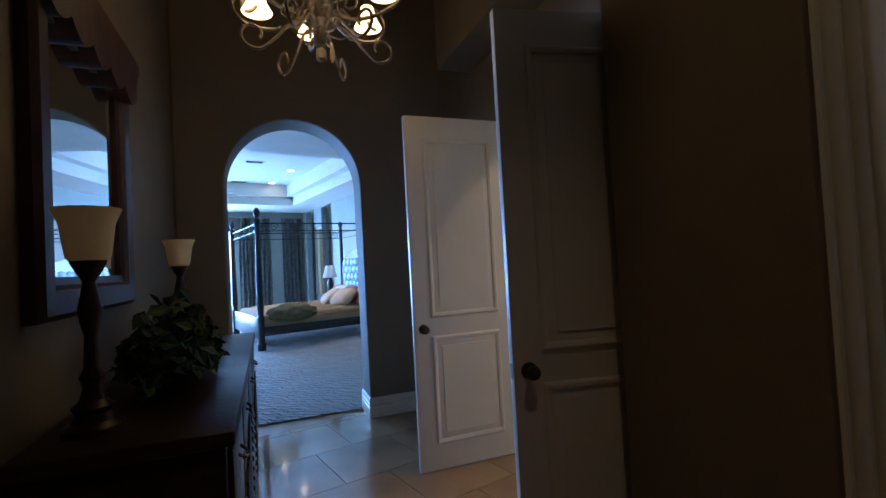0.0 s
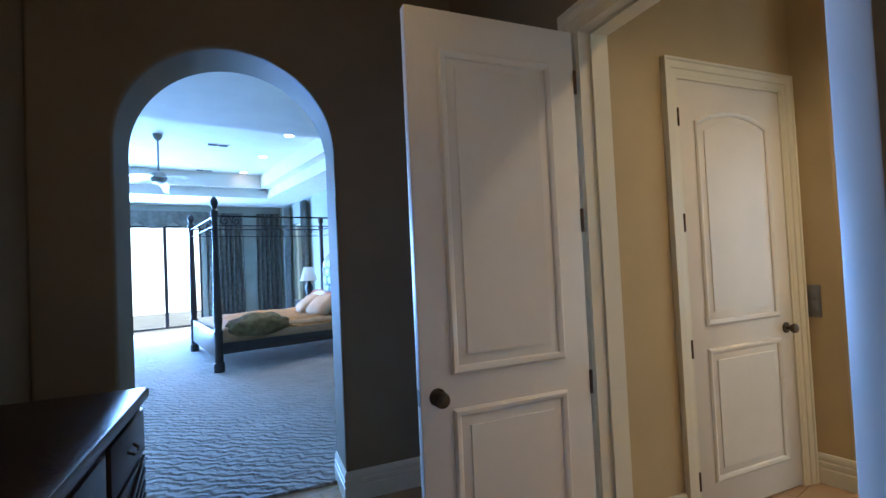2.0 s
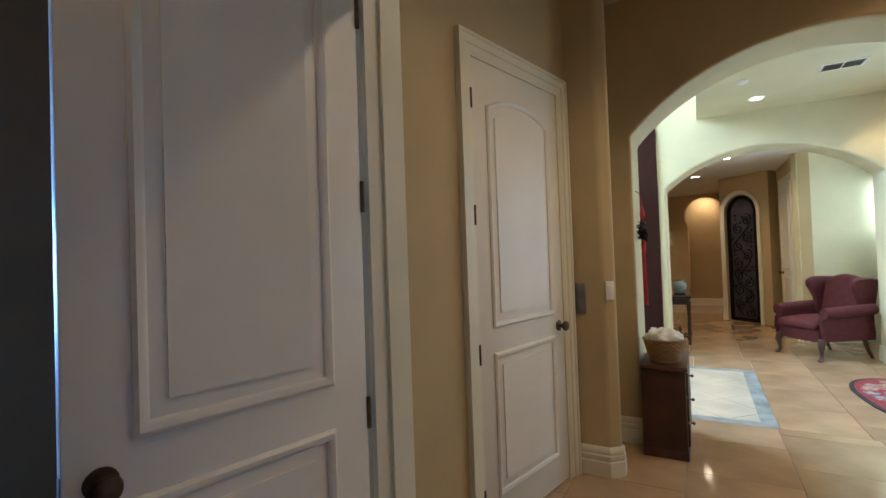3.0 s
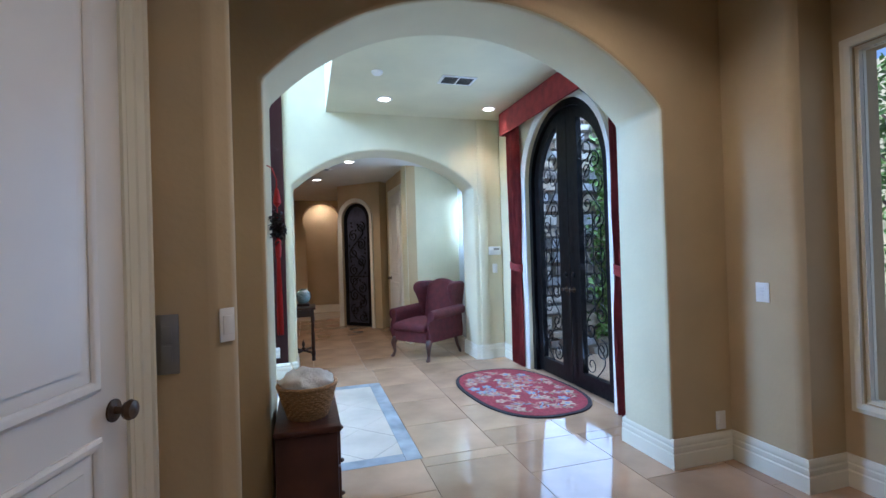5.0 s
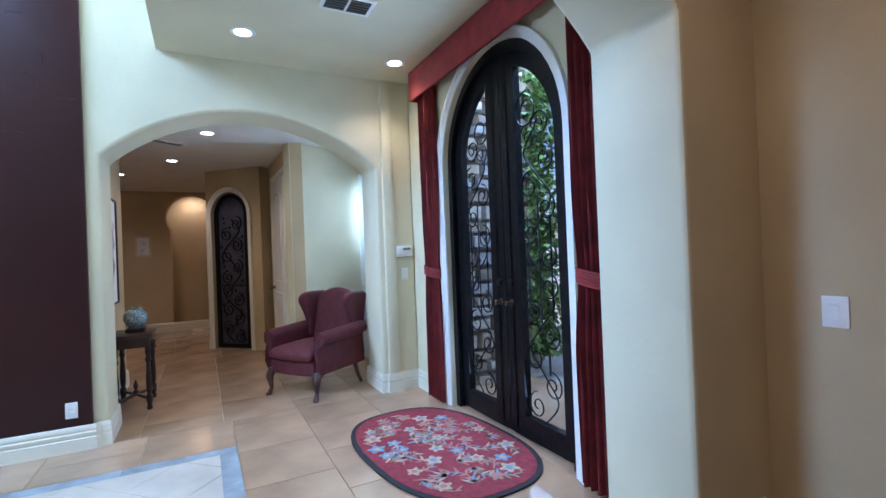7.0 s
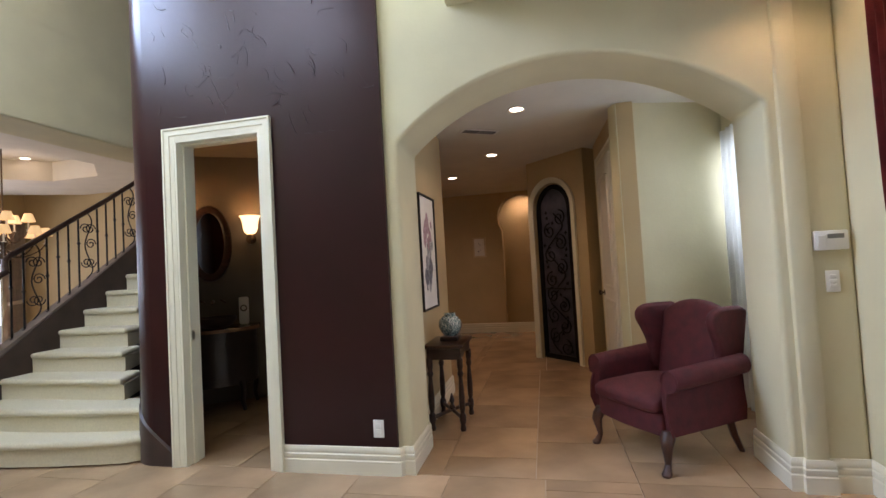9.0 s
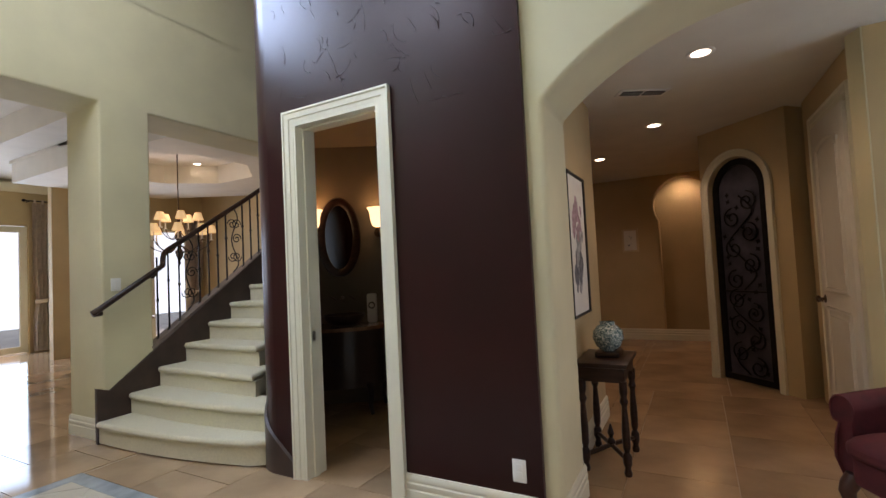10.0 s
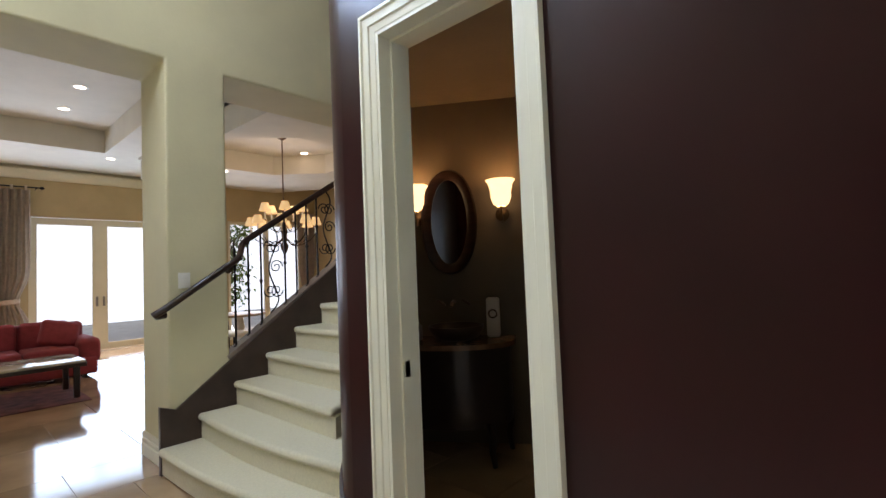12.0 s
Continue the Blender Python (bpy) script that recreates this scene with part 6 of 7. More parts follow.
for k in range(3):
    part("seat_cushion", bbox(-0.93 + k * 0.62, -0.32 + k * 0.62, -0.52, 0.2, 0.30, 0.47, bev=0.06, seg=4), REDSOFA, sf)
    part("back_cushion", bbox(-0.93 + k * 0.62, -0.32 + k * 0.62, 0.10, 0.34, 0.44, 0.86, bev=0.08, seg=4, m=Matrix.Rotation(radians(-6), 4, "X")), REDSOFA, sf)
part("back", bbox(-1.1, 1.1, 0.25, 0.48, 0.2, 0.80, bev=0.07, seg=4), REDSOFA, sf)
for sx in (-1, 1):
    part("arm", bbox(sx * 1.06 - 0.14, sx * 1.06 + 0.14, -0.45, 0.45, 0.2, 0.58, bev=0.09, seg=4), REDSOFA, sf)
    part("foot", bbox(sx * 1.0 - 0.03, sx * 1.0 + 0.03, -0.42, -0.36, 0, 0.06), WOODD, sf)
STRIPE = mat("striped_cushion_cloth", (0.30, 0.24, 0.17), 0.9, var=0.7, scale=10, stretch=(6, 0.2, 0.2))
for x, t, mm in ((0.75, 14, REDSOFA), (-0.20, -20, STRIPE)):
    cu = thing("cushion", "red throw cushion on the sofa" if mm is REDSOFA else "brown striped throw cushion on the sofa", "cushion", pose(7.25 + x, 11.42, 0.66, -18, t, 4))
    bm = bmesh.new()
    box(bm, -0.24, 0.24, -0.07, 0.07, -0.19, 0.19, bev=0.065, seg=4)
    part("cover", bm, mm, cu, smooth=80)
GLST = mat("pale_stone_top", (0.55, 0.47, 0.36), 0.12, var=0.2, scale=4)
ct = thing("coffee_table", "low coffee table with a pale stone top on dark legs", "table", pose(7.2, 9.95, 0))
part("top", bbox(-0.78, 0.78, -0.42, 0.42, 0.43, 0.46, bev=0.006), GLST, ct, "pale polished stone top")
part("rim", bbox(-0.79, 0.79, -0.43, 0.43, 0.385, 0.43, bev=0.006), WOODD, ct)
for x in (-0.70, 0.70):
    for y in (-0.35, 0.35):
        part("leg", bbox(x - 0.03, x + 0.03, y - 0.03, y + 0.03, 0.012, 0.40, bev=0.006), WOODD, ct)
r2 = thing("rug", "dark red living room rug under the coffee table", "rug", pose(6.85, 9.95, 0))
part("field", bbox(-1.15, 1.15, -0.62, 0.75, 0.001, 0.012, bev=0.003), mat("wine_rug", (0.16, 0.05, 0.045), 0.95, var=0.5, scale=7, bump=0.4, bscale=200), r2)
drape("curtain", "sand coloured tab-top curtain tied back by the French doors", 7.15, 7.97, 14.08, 0.03, 3.22, SAND, 8, 0.05, 1.1, pinch=0.6, group="living room curtains", seed=2)
drape("curtain", "sand coloured tab-top curtain tied back by the French doors", 10.24, 10.66, 14.06, 0.03, 3.22, SAND, 5, 0.04, 1.1, pinch=0.7, group="living room curtains", seed=4)
cr = thing("curtain_rod", "dark iron curtain rod with ball finials", "curtain rod")
part("rod", btube([(7.2, 14.08, 3.27), (8.1, 14.08, 3.27)], 0.014, 8), IRON, cr)
part("finial", blathe([(0.014, 0), (0.03, 0.02), (0.03, 0.05), (0.01, 0.07)], 10, pose(8.1, 14.08, 3.27, 0, 90)), IRON, cr)
for x in (7.25, 7.48, 7.70, 7.9):
    part("ring", bbox(x - 0.02, x + 0.02, 14.06, 14.10, 3.20, 3.30, bev=0.005), SAND, cr)
part("bracket", btube([(8.05, 14.2, 3.25), (8.05, 14.08, 3.25)], 0.01, 6), IRON, cr)
cr = thing("curtain_rod", "dark iron curtain rod with ball finials", "curtain rod")
part("rod", btube([(10.15, 14.08, 3.27), (10.73, 14.08, 3.27)], 0.014, 8), IRON, cr)
part("finial", blathe([(0.014, 0), (0.03, 0.02), (0.03, 0.05), (0.01, 0.07)], 10, pose(10.15, 14.08, 3.27, 0, -90)), IRON, cr)
for x in (10.3, 10.44, 10.58):
    part("ring", bbox(x - 0.02, x + 0.02, 14.06, 14.10, 3.20, 3.30, bev=0.005), SAND, cr)
part("bracket", btube([(10.2, 14.2, 3.25), (10.2, 14.08, 3.25)], 0.01, 6), IRON, cr)
for x, y, z in ((8.06, 9.2, 4.1), (8.06, 10.25, 4.1), (8.06, 11.4, 4.1), (8.94, 12.68, 3.7), (6.4, 10.3, 4.1), (10.2, 10.75, 3.30), (11.34, 9.97, 3.65)):
    downlight(x, y, z - 0.001, 0.09)

# ---- dining room ----
def candle_chandelier():
    o = thing("chandelier", "bronze two-tier chandelier with pleated cream shades", "chandelier", pose(10.55, 9.35, 0))
    part("canopy", blathe([(0.01, 3.60), (0.03, 3.62), (0.07, 3.64), (0.07, 3.65)], 16), BRONZE, o)
    part("stem", btube([(0, 0, 3.62), (0, 0, 2.62)], 0.010, 8), BRONZE, o)
    part("column", blathe([(0.01, 1.66), (0.03, 1.69), (0.012, 1.73), (0.05, 1.80), (0.07, 1.88), (0.03, 1.95), (0.035, 2.05), (0.06, 2.12), (0.025, 2.2), (0.03, 2.45), (0.045, 2.5), (0.012, 2.62)], 18), BRONZE, o)
    for tier, (n, r, zc) in enumerate(((8, 0.50, 2.16), (5, 0.30, 2.38))):
        for k in range(n):
            a = 2 * math.pi * k / n + 0.2 + tier * 0.3
            P = lambda pts: [(q * math.cos(a), q * math.sin(a), z) for q, z in pts]
            arm = part("arm", btube(P(smooth_path([(0.03, zc - 0.16), (r * 0.4, zc - 0.28), (r * 0.8, zc - 0.20), (r, zc - 0.08)])), 0.009, 6), BRONZE, o)
            mm = Matrix.Translation((r * math.cos(a), r * math.sin(a), zc - 0.08))
            part("candle", blathe([(0.035, 0), (0.035, 0.008), (0.012, 0.012), (0.012, 0.15)], 10, mm), PLASTICW, arm)
            part("shade", blathe([(0.092, 0.13), (0.052, 0.26), (0.049, 0.26), (0.089, 0.13)], 18, mm, cap=False), SILKSHADE, arm, "glowing pleated cream shade")
    return o


candle_chandelier()
lamp("dining_chandelier_light", "POINT", 25, WARM, pose(10.55, 9.35, 2.75), 0.35)
drape("curtain", "sand coloured dining room curtain", 12.5, 12.92, 12.22, 0.03, 2.85, SAND, 6, 0.05, 1.1, pinch=0.6, seed=6)
dt = thing("pedestal_table", "round pale wood table in the dining room", "table", pose(10.5, 10.9, 0))
part("top", blathe([(0.42, 0.70), (0.44, 0.715), (0.44, 0.735), (0.42, 0.745)], 28), mat("honey_oak", (0.38, 0.24, 0.12), 0.4, var=0.3, scale=6, stretch=(1, 6, 1)), dt)
part("pedestal", blathe([(0.22, 0), (0.20, 0.04), (0.06, 0.10), (0.05, 0.35), (0.08, 0.5), (0.05, 0.70)], 18), PLASTICW, dt)
dc = thing("dining_chair", "white dining chair with curved iron back", "chair", pose(10.1, 10.35, 0, 0, 0, 30))
part("seat", bbox(-0.23, 0.23, -0.23, 0.23, 0.43, 0.49, bev=0.025, seg=3), PLASTICW, dc)
for x in (-0.2, 0.2):
    for y in (-0.2, 0.2):
        part("leg", btube([(x, y, 0.44), (x * 1.1, y * 1.1, 0.0)], 0.016, 8), IRON, dc)
part("backrest", btube([(-0.2, 0.2, 0.45), (-0.2, 0.24, 0.85), (0, 0.27, 0.98), (0.2, 0.24, 0.85), (0.2, 0.2, 0.45)], 0.014, 8), IRON, dc)

# ---- bedroom ----
BEDW = mat("black_stained_wood", (0.018, 0.014, 0.014), 0.35, var=0.3, scale=8, coat=0.2)
TEAL = mat("pale_tufted_leather", (0.34, 0.55, 0.60), 0.45, var=0.1, scale=6)
LINEN = mat("peach_bed_linen", (0.60, 0.36, 0.21), 0.85, var=0.1, scale=8, bump=0.2, bscale=60)
GOLDL = mat("golden_bed_linen", (0.66, 0.34, 0.12), 0.85, var=0.2, scale=8, bump=0.2, bscale=60)
WHITEL = mat("ivory_bed_linen", (0.66, 0.62, 0.54), 0.85, var=0.1, scale=8, bump=0.2, bscale=60)
THROW = mat("olive_throw", (0.15, 0.11, 0.045), 0.9, var=0.35, scale=12, bump=0.6, bscale=60)
ROSE = mat("rose_pillow_cloth", (0.50, 0.17, 0.11), 0.85, var=0.15, scale=9)
bd = thing("canopy_bed", "black four-post canopy bed with tufted headboard", "bed", pose(1.86, 9.0, 0))
L, W = 2.54, 2.38
prof = [(0.075, 0), (0.075, 0.12), (0.06, 0.14), (0.06, 0.55), (0.07, 0.58), (0.05, 0.62), (0.062, 0.75), (0.055, 1.2), (0.045, 1.7), (0.04, 2.2), (0.05, 2.3), (0.055, 2.36), (0.03, 2.40), (0.055, 2.46), (0.055, 2.52), (0.02, 2.57)]
for x in (0, L):
    for y in (0, W):
        part("post", blathe([(r, z) for r, z in prof], 16, Matrix.Translation((x, y, 0.012))), BEDW, bd, "turned black bedpost")
for z in (2.30, 2.16):
    for a, b in (((0, 0), (L, 0)), ((0, W), (L, W)), ((0, 0), (0, W)), ((L, 0), (L, W))):
        part("canopy_rail", btube([(*a, z), (*b, z)], 0.013 if z > 2.2 else 0.008, 8), IRON, bd)
for cx, cy, ax in ((0, 0, 0), (0, 0, 1), (L, 0, 0), (0, W, 0), (L, W, 0)):
    for s0 in (0.14, 0.30):
        bm = bmesh.new()
        sg = -1 if cx == L and ax == 0 else 1
        pts = spiral((s0, 2.23), 0.08, 0.015, 0, 1.5)
        tube(bm, [(cx + sg * p, cy, z) if ax == 0 else (cx, cy + p, z) for p, z in pts], 0.006, 6)
        part("canopy_scroll", bm, IRON, bd)
for y in (0, W):
    part("side_rail", bbox(0.05, L - 0.05, y - 0.03, y + 0.03, 0.26, 0.42, bev=0.01), BEDW, bd)
part("footboard", bbox(-0.03, 0.03, 0.05, W - 0.05, 0.20, 0.60, bev=0.015), BEDW, bd)
bm = bmesh.new()
prism(bm, [(0.08, 0.3), (W - 0.08, 0.3), (W - 0.08, 1.45)] + [(W / 2 + (W / 2 - 0.08) * math.cos(t), 1.45 + 0.40 * math.sin(t)) for t in (math.pi * i / 14 for i in range(1, 14))] + [(0.08, 1.45)], 0.06, Matrix(((0, 0, 1, L - 0.03), (1, 0, 0, 0), (0, 1, 0, 0), (0, 0, 0, 1))))
hb = part("headboard", bm, BEDW, bd)
for r in range(5):
    for k in range(9):
        x, z = 0.34 + k * 0.215 + (0.1 if r % 2 else 0), 0.85 + r * 0.17
        if x < W - 0.25:
            bm = bmesh.new()
            bmesh.ops.create_icosphere(bm, subdivisions=2, radius=1, matrix=Matrix.LocRotScale((L - 0.04, x, z), None, (0.045, 0.115, 0.10)))
            part("tuft", bm, TEAL, hb, "pale tufted leather button panel", smooth=80)
part("mattress", bbox(0.06, L - 0.08, 0.06, W - 0.06, 0.34, 0.64, bev=0.07, seg=4), LINEN, bd, "mattress with peach cover")
bm = bmesh.new()
nx, ny, rows = 30, 24, []
for j in range(ny + 1):
    rows.append([])
    for i in range(nx + 1):
        x, y = 0.3 + 1.7 * i / nx, 0.02 + (W - 0.04) * j / ny
        e = max(0.0, 0.16 - y) + max(0.0, y - W + 0.16)
        rows[-1].append(bm.verts.new((x, y, 0.665 - e * 0.9 + 0.025 * noise.noise(Vector((x * 3, y * 3, 1))))))
for a, b in zip(rows, rows[1:]):
    for i in range(nx):
        bm.faces.new((a[i], a[i + 1], b[i + 1], b[i]))
bmesh.ops.solidify(bm, geom=list(bm.faces), thickness=0.02)
dv = thing("bedspread", "golden peach bedspread spread over the bed", "bedding", pose(1.86, 9.0, 0))
part("cloth", bm, GOLDL, dv, smooth=80)
bm = bmesh.new()
bmesh.ops.create_icosphere(bm, subdivisions=4, radius=1)
for v in bm.verts:
    n = 1 + 0.16 * noise.noise(v.co * 2.2) + 0.06 * noise.noise(v.co * 6)
    v.co = Vector((v.co.x * 0.46 * n, v.co.y * 0.30 * n, max(-0.14, v.co.z * 0.19 * n)))
tb = thing("throw_blanket", "folded olive throw blanket at the foot of the bed", "blanket", pose(2.45, 9.12, 0.62))
part("cloth", bm, THROW, tb, smooth=80)
for i, (x, y, r, mm, t) in enumerate(((3.62, 9.45, 40, LINEN, 10), (3.85, 9.75, 55, ROSE, 0), (3.95, 9.3, 60, ROSE, -6), (3.9, 10.4, 55, WHITEL, 5), (3.6, 10.1, 35, LINEN, -8), (4.05, 10.9, 60, ROSE, 0))):
    pl = thing("pillow", "plump rose bed pillow" if mm is ROSE else "plump cream bed pillow", "pillow", pose(x, y, 0.80, 0, -r, t), "bed pillows")
    bm = bmesh.new()
    bmesh.ops.create_icosphere(bm, subdivisions=3, radius=1)
    for v in bm.verts:
        c = v.co
        v.co = Vector((math.copysign(abs(c.x) ** 0.6, c.x) * 0.24, math.copysign(abs(c.y) ** 0.6, c.y) * 0.34, c.z * 0.11))
    part("cover", bm, mm, pl, smooth=80)
ns = thing("nightstand", "black nightstand with drawers beside the bed", "nightstand", pose(4.42, 12.2, 0.012))
part("body", bbox(-0.28, 0.28, -0.33, 0.33, 0.0, 0.68, bev=0.01), BEDW, ns)
part("top", bbox(-0.31, 0.31, -0.36, 0.36, 0.68, 0.72, bev=0.01), BEDW, ns)
for z in (0.1, 0.4):
    d = part("drawer", bbox(-0.295, -0.28, -0.29, 0.29, z, z + 0.25, bev=0.004), BEDW, ns)
    part("knob", blathe([(0.008, 0), (0.02, 0.02), (0.006, 0.03)], 10, pose(-0.295, 0, z + 0.13, 0, -90)), BRONZE, d)
bl = thing("table_lamp", "black table lamp with a white bell shade on the nightstand", "lamp", pose(4.38, 12.2, 0.733))
part("base", blathe([(0.10, 0), (0.10, 0.03), (0.05, 0.06), (0.08, 0.2), (0.09, 0.3), (0.04, 0.40), (0.02, 0.46)], 18), BEDW, bl)
part("shade", blathe([(0.20, 0.44), (0.16, 0.58), (0.11, 0.76), (0.105, 0.76), (0.155, 0.58), (0.195, 0.44)], 24, cap=False), SHEER, bl, "white bell shade")
TAUPE = mat("taupe_drapes", (0.20, 0.20, 0.17), 0.85, var=0.25, scale=9, bump=0.2)
drape("curtain", "long grey taupe bedroom curtain", 2.75, 3.7, 15.45, 0.03, 3.1, TAUPE, 8, 0.06, seed=12, group="bedroom curtains")
drape("curtain", "long grey taupe bedroom curtain", 4.05, 4.7, 15.45, 0.03, 3.1, TAUPE, 5, 0.06, seed=13, group="bedroom curtains")
for y in (13.25, 14.65):
    drape("curtain", "patterned taupe curtain at the narrow bedroom window", -0.2, 0.2, 0, 0.03, 3.2, TAUPE, 4, 0.05, m=pose(4.68, y, 0, 0, 0, 90), seed=int(y), group="bedroom curtains")
sw = thing("swag_valance", "gathered grey swag valance over the sliding doors", "valance")
bm = bmesh.new()
rows = []
for j in range(9):
    f = j / 8
    rows.append([bm.verts.new((-1.3 + 4.1 * i / 80, 15.42 - 0.04 * math.sin(i * 0.8) * f, 3.12 - f * (0.30 + 0.16 * abs(math.sin(i * math.pi / 16))))) for i in range(81)])
for a, b in zip(rows, rows[1:]):
    for i in range(80):
        bm.faces.new((a[i], a[i + 1], b[i + 1], b[i]))
bmesh.ops.solidify(bm, geom=list(bm.faces), thickness=0.01)
part("cloth", bm, TAUPE, sw, smooth=80)
fn = thing("ceiling_fan", "white five-blade ceiling fan at rest", "fan", pose(1.30, 10.6, 0))
part("rod", btube([(0, 0, 3.85), (0, 0, 3.2)], 0.015, 8), GREYP, fn)
part("canopy", blathe([(0.03, 3.74), (0.07, 3.80), (0.075, 3.85)], 16), GREYP, fn)
part("motor", blathe([(0.03, 3.0), (0.10, 3.03), (0.13, 3.10), (0.11, 3.18), (0.04, 3.22)], 20), GREYP, fn)
for k in range(5):
    a = 2 * math.pi * k / 5 + 0.1
    bm = bmesh.new()
    rows = []
    for i in range(13):
        q = 0.14 + 0.68 * i / 12
        w = 0.05 + 0.05 * math.sin(math.pi * min(1, i / 10))
        z = 3.10 - 0.12 * (i / 12) ** 2
        rows.append([bm.verts.new((q * math.cos(a) - s * w * math.sin(a), q * math.sin(a) + s * w * math.cos(a), z + s * 0.02)) for s in (-1, 1)])
    for p, q in zip(rows, rows[1:]):
        bm.faces.new((p[0], p[1], q[1], q[0]))
    bmesh.ops.solidify(bm, geom=list(bm.faces), thickness=0.01)
    part("blade", bm, PLASTICW, fn, "white curved fan blade", smooth=60)
for x, y in ((3.25, 9.75), (3.27, 11.55), (3.28, 13.35), (-1.5, 9.75), (-1.5, 13.35)):
    downlight(x, y, 3.849, 0.10)
for y in (9.75, 11.55):
    lamp("bedroom_can", "SPOT", 75, WARM, pose(3.26, y, 3.82), 0.06, angle=120)
vent(2.29, 10.92, 3.85, 0, 0.4, 0.2)
vent(2.44, 13.4, 3.85, 0, 0.4, 0.2)

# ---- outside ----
# added sheet that glows by itself, so the windows look out on brightness
GLOW = mat("glowing_backdrop", (0.8, 0.9, 1.0), 1.0, var=0.02, scale=0.3, emit=(0.72, 0.88, 1.0), strength=2.2)
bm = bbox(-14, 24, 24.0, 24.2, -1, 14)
struct("backdrop", bm, GLOW, "glowing backdrop sheet standing in for the bright distance behind the house", "backdrop")
PAVE = mat("pale_paving", (0.42, 0.40, 0.36), 0.8, var=0.15, scale=3, bump=0.3, bscale=20)
bm = bmesh.new()
prism(bm, [(-900, -900), (900, -900), (900, 900), (-900, 900)], 0.5, Matrix.Translation((0, 0, -0.62)))
struct("ground", bm, PAVE, "pale paved ground around the house", "ground")
bm = bbox(4.4, 9.0, -6.0, -0.68, -0.3, -0.05)
struct("pavement_porch", bm, PAVE, "pale paved porch before the door", "pavement")
rnd = random.Random(21)
stone_tones = [mat("stone_" + n, c, 0.85, var=0.35, scale=9, bump=0.7, bscale=25) for n, c in (("grey", (0.30, 0.30, 0.31)), ("tan", (0.40, 0.33, 0.25)), ("brown", (0.24, 0.20, 0.17)), ("buff", (0.46, 0.42, 0.36)))]


def stone_wall(name, p, q, z1, label, seed):
    r = random.Random(seed)
    m = upright(p, q)
    length = (Vector(q) - Vector(p)).length
    bm = bmesh.new()
    prism(bm, [(0, -0.1), (length, -0.1), (length, z1), (0, z1)], 0.3, m @ Matrix.Translation((0, 0, 0.03)))
    ob = struct(name, bm, mat(name + "_mortar", (0.20, 0.18, 0.16), 0.9, bump=0.4), label, "wall")
    z = -0.05
    while z < z1 - 0.05:
        h = r.uniform(0.09, 0.19)
        s = r.uniform(-0.2, 0)
        while s < length:
            w = r.uniform(0.14, 0.42)
            a, b = max(0, s), min(length, s + w)
            if b - a > 0.05:
                bm = bmesh.new()
                j = lambda: r.uniform(-0.012, 0.012)
                d = r.uniform(0.02, 0.07)
                lo = [(a + 0.008 + j(), z + 0.008 + j()), (b - 0.008 + j(), z + 0.008 + j()), (b - 0.008 + j(), z + h - 0.008 + j()), (a + 0.008 + j(), z + h - 0.008 + j())]
                back = [bm.verts.new(m @ Vector((x, y, 0.04))) for x, y in lo]
                cx, cy = (a + b) / 2, z + h / 2
                front = [bm.verts.new(m @ Vector((cx + (x - cx) * 0.86, cy + (y - cy) * 0.80, -d))) for x, y in lo]
                bm.faces.new(front)
                for k in range(4):
                    bm.faces.new((back[k], back[(k + 1) % 4], front[(k + 1) % 4], front[k]))
                part("stone", bm, stone_tones[r.randrange(4)], ob, smooth=0)
            s += w + 0.012
        z += h + 0.012
    return ob


stone_wall("wall_porch_stone", (7.75, -1.85), (7.75, -0.70), 3.4, "rough ledge stone porch wall", 5)
bm = bbox(7.9, 14.0, -0.74, -0.66, -0.1, 6.5)
struct("wall_outside_front", bm, CREAM, "cream stucco outer wall", "wall")
nb = thing("garden_house", "pale stucco neighbouring wing with a dark window", "house", pose(0, 0, 0))
part("wall", bbox(7.4, 15.0, -9.4, -9.0, -0.1, 5.0), CREAM, nb)
wn1 = part("window", bbox(9.0, 10.2, -9.02, -8.96, 1.0, 2.4), RIM, nb, "dark window")
part("sill", bbox(8.9, 10.3, -9.0, -8.9, 0.92, 1.0), TRIM, wn1)


def tree(x, y, h, crown, n, size, seed, label, spread=1.0, z0=0.25):
    o = thing("tree", label, "tree", pose(x, y, -0.12))
    r = random.Random(seed)
    bm = bmesh.new()
    pts = [(0, 0, 0)]
    for k in range(1, 7):
        pts.append((pts[-1][0] + r.uniform(-0.08, 0.08), pts[-1][1] + r.uniform(-0.08, 0.08), h * 0.75 * k / 6))
    tube(bm, pts, 0.075, 9, 0.03)
    tube(bm, [(0.12, 0.05, 0.0), (0.22, 0.02, h * 0.25), (0.38, -0.05, h * 0.5), (0.45, 0.0, h * 0.75)], 0.045, 8, 0.015)
    tips = []
    for k in range(9):
        b = pts[2 + k % 4]
        a = r.uniform(0, 6.28)
        t = (b[0] + crown * 0.8 * math.cos(a), b[1] + crown * 0.8 * math.sin(a), b[2] + r.uniform(0.3, 1.0) * h * 0.35)
        tube(bm, [b, ((b[0] + t[0]) / 2, (b[1] + t[1]) / 2, (b[2] + t[2]) / 2 + 0.12), t], 0.028, 6, 0.008)
        tips.append(t)
    part("trunk", bm, BARK, o)
    clumps = [Vector(t) for t in tips] + [Vector((r.gauss(0, crown * 0.5), r.gauss(0, crown * 0.5), h * r.uniform(z0, 1.0))) for _ in range(26)]
    bm = bmesh.new()
    leaf_cloud(bm, n, lambda q: clumps[q.randrange(len(clumps))] + Vector((q.gauss(0, crown * 0.22), q.gauss(0, crown * 0.22), q.gauss(0, crown * 0.2))), size, r)
    part("crown", bm, LEAF, o, smooth=0)
    return o


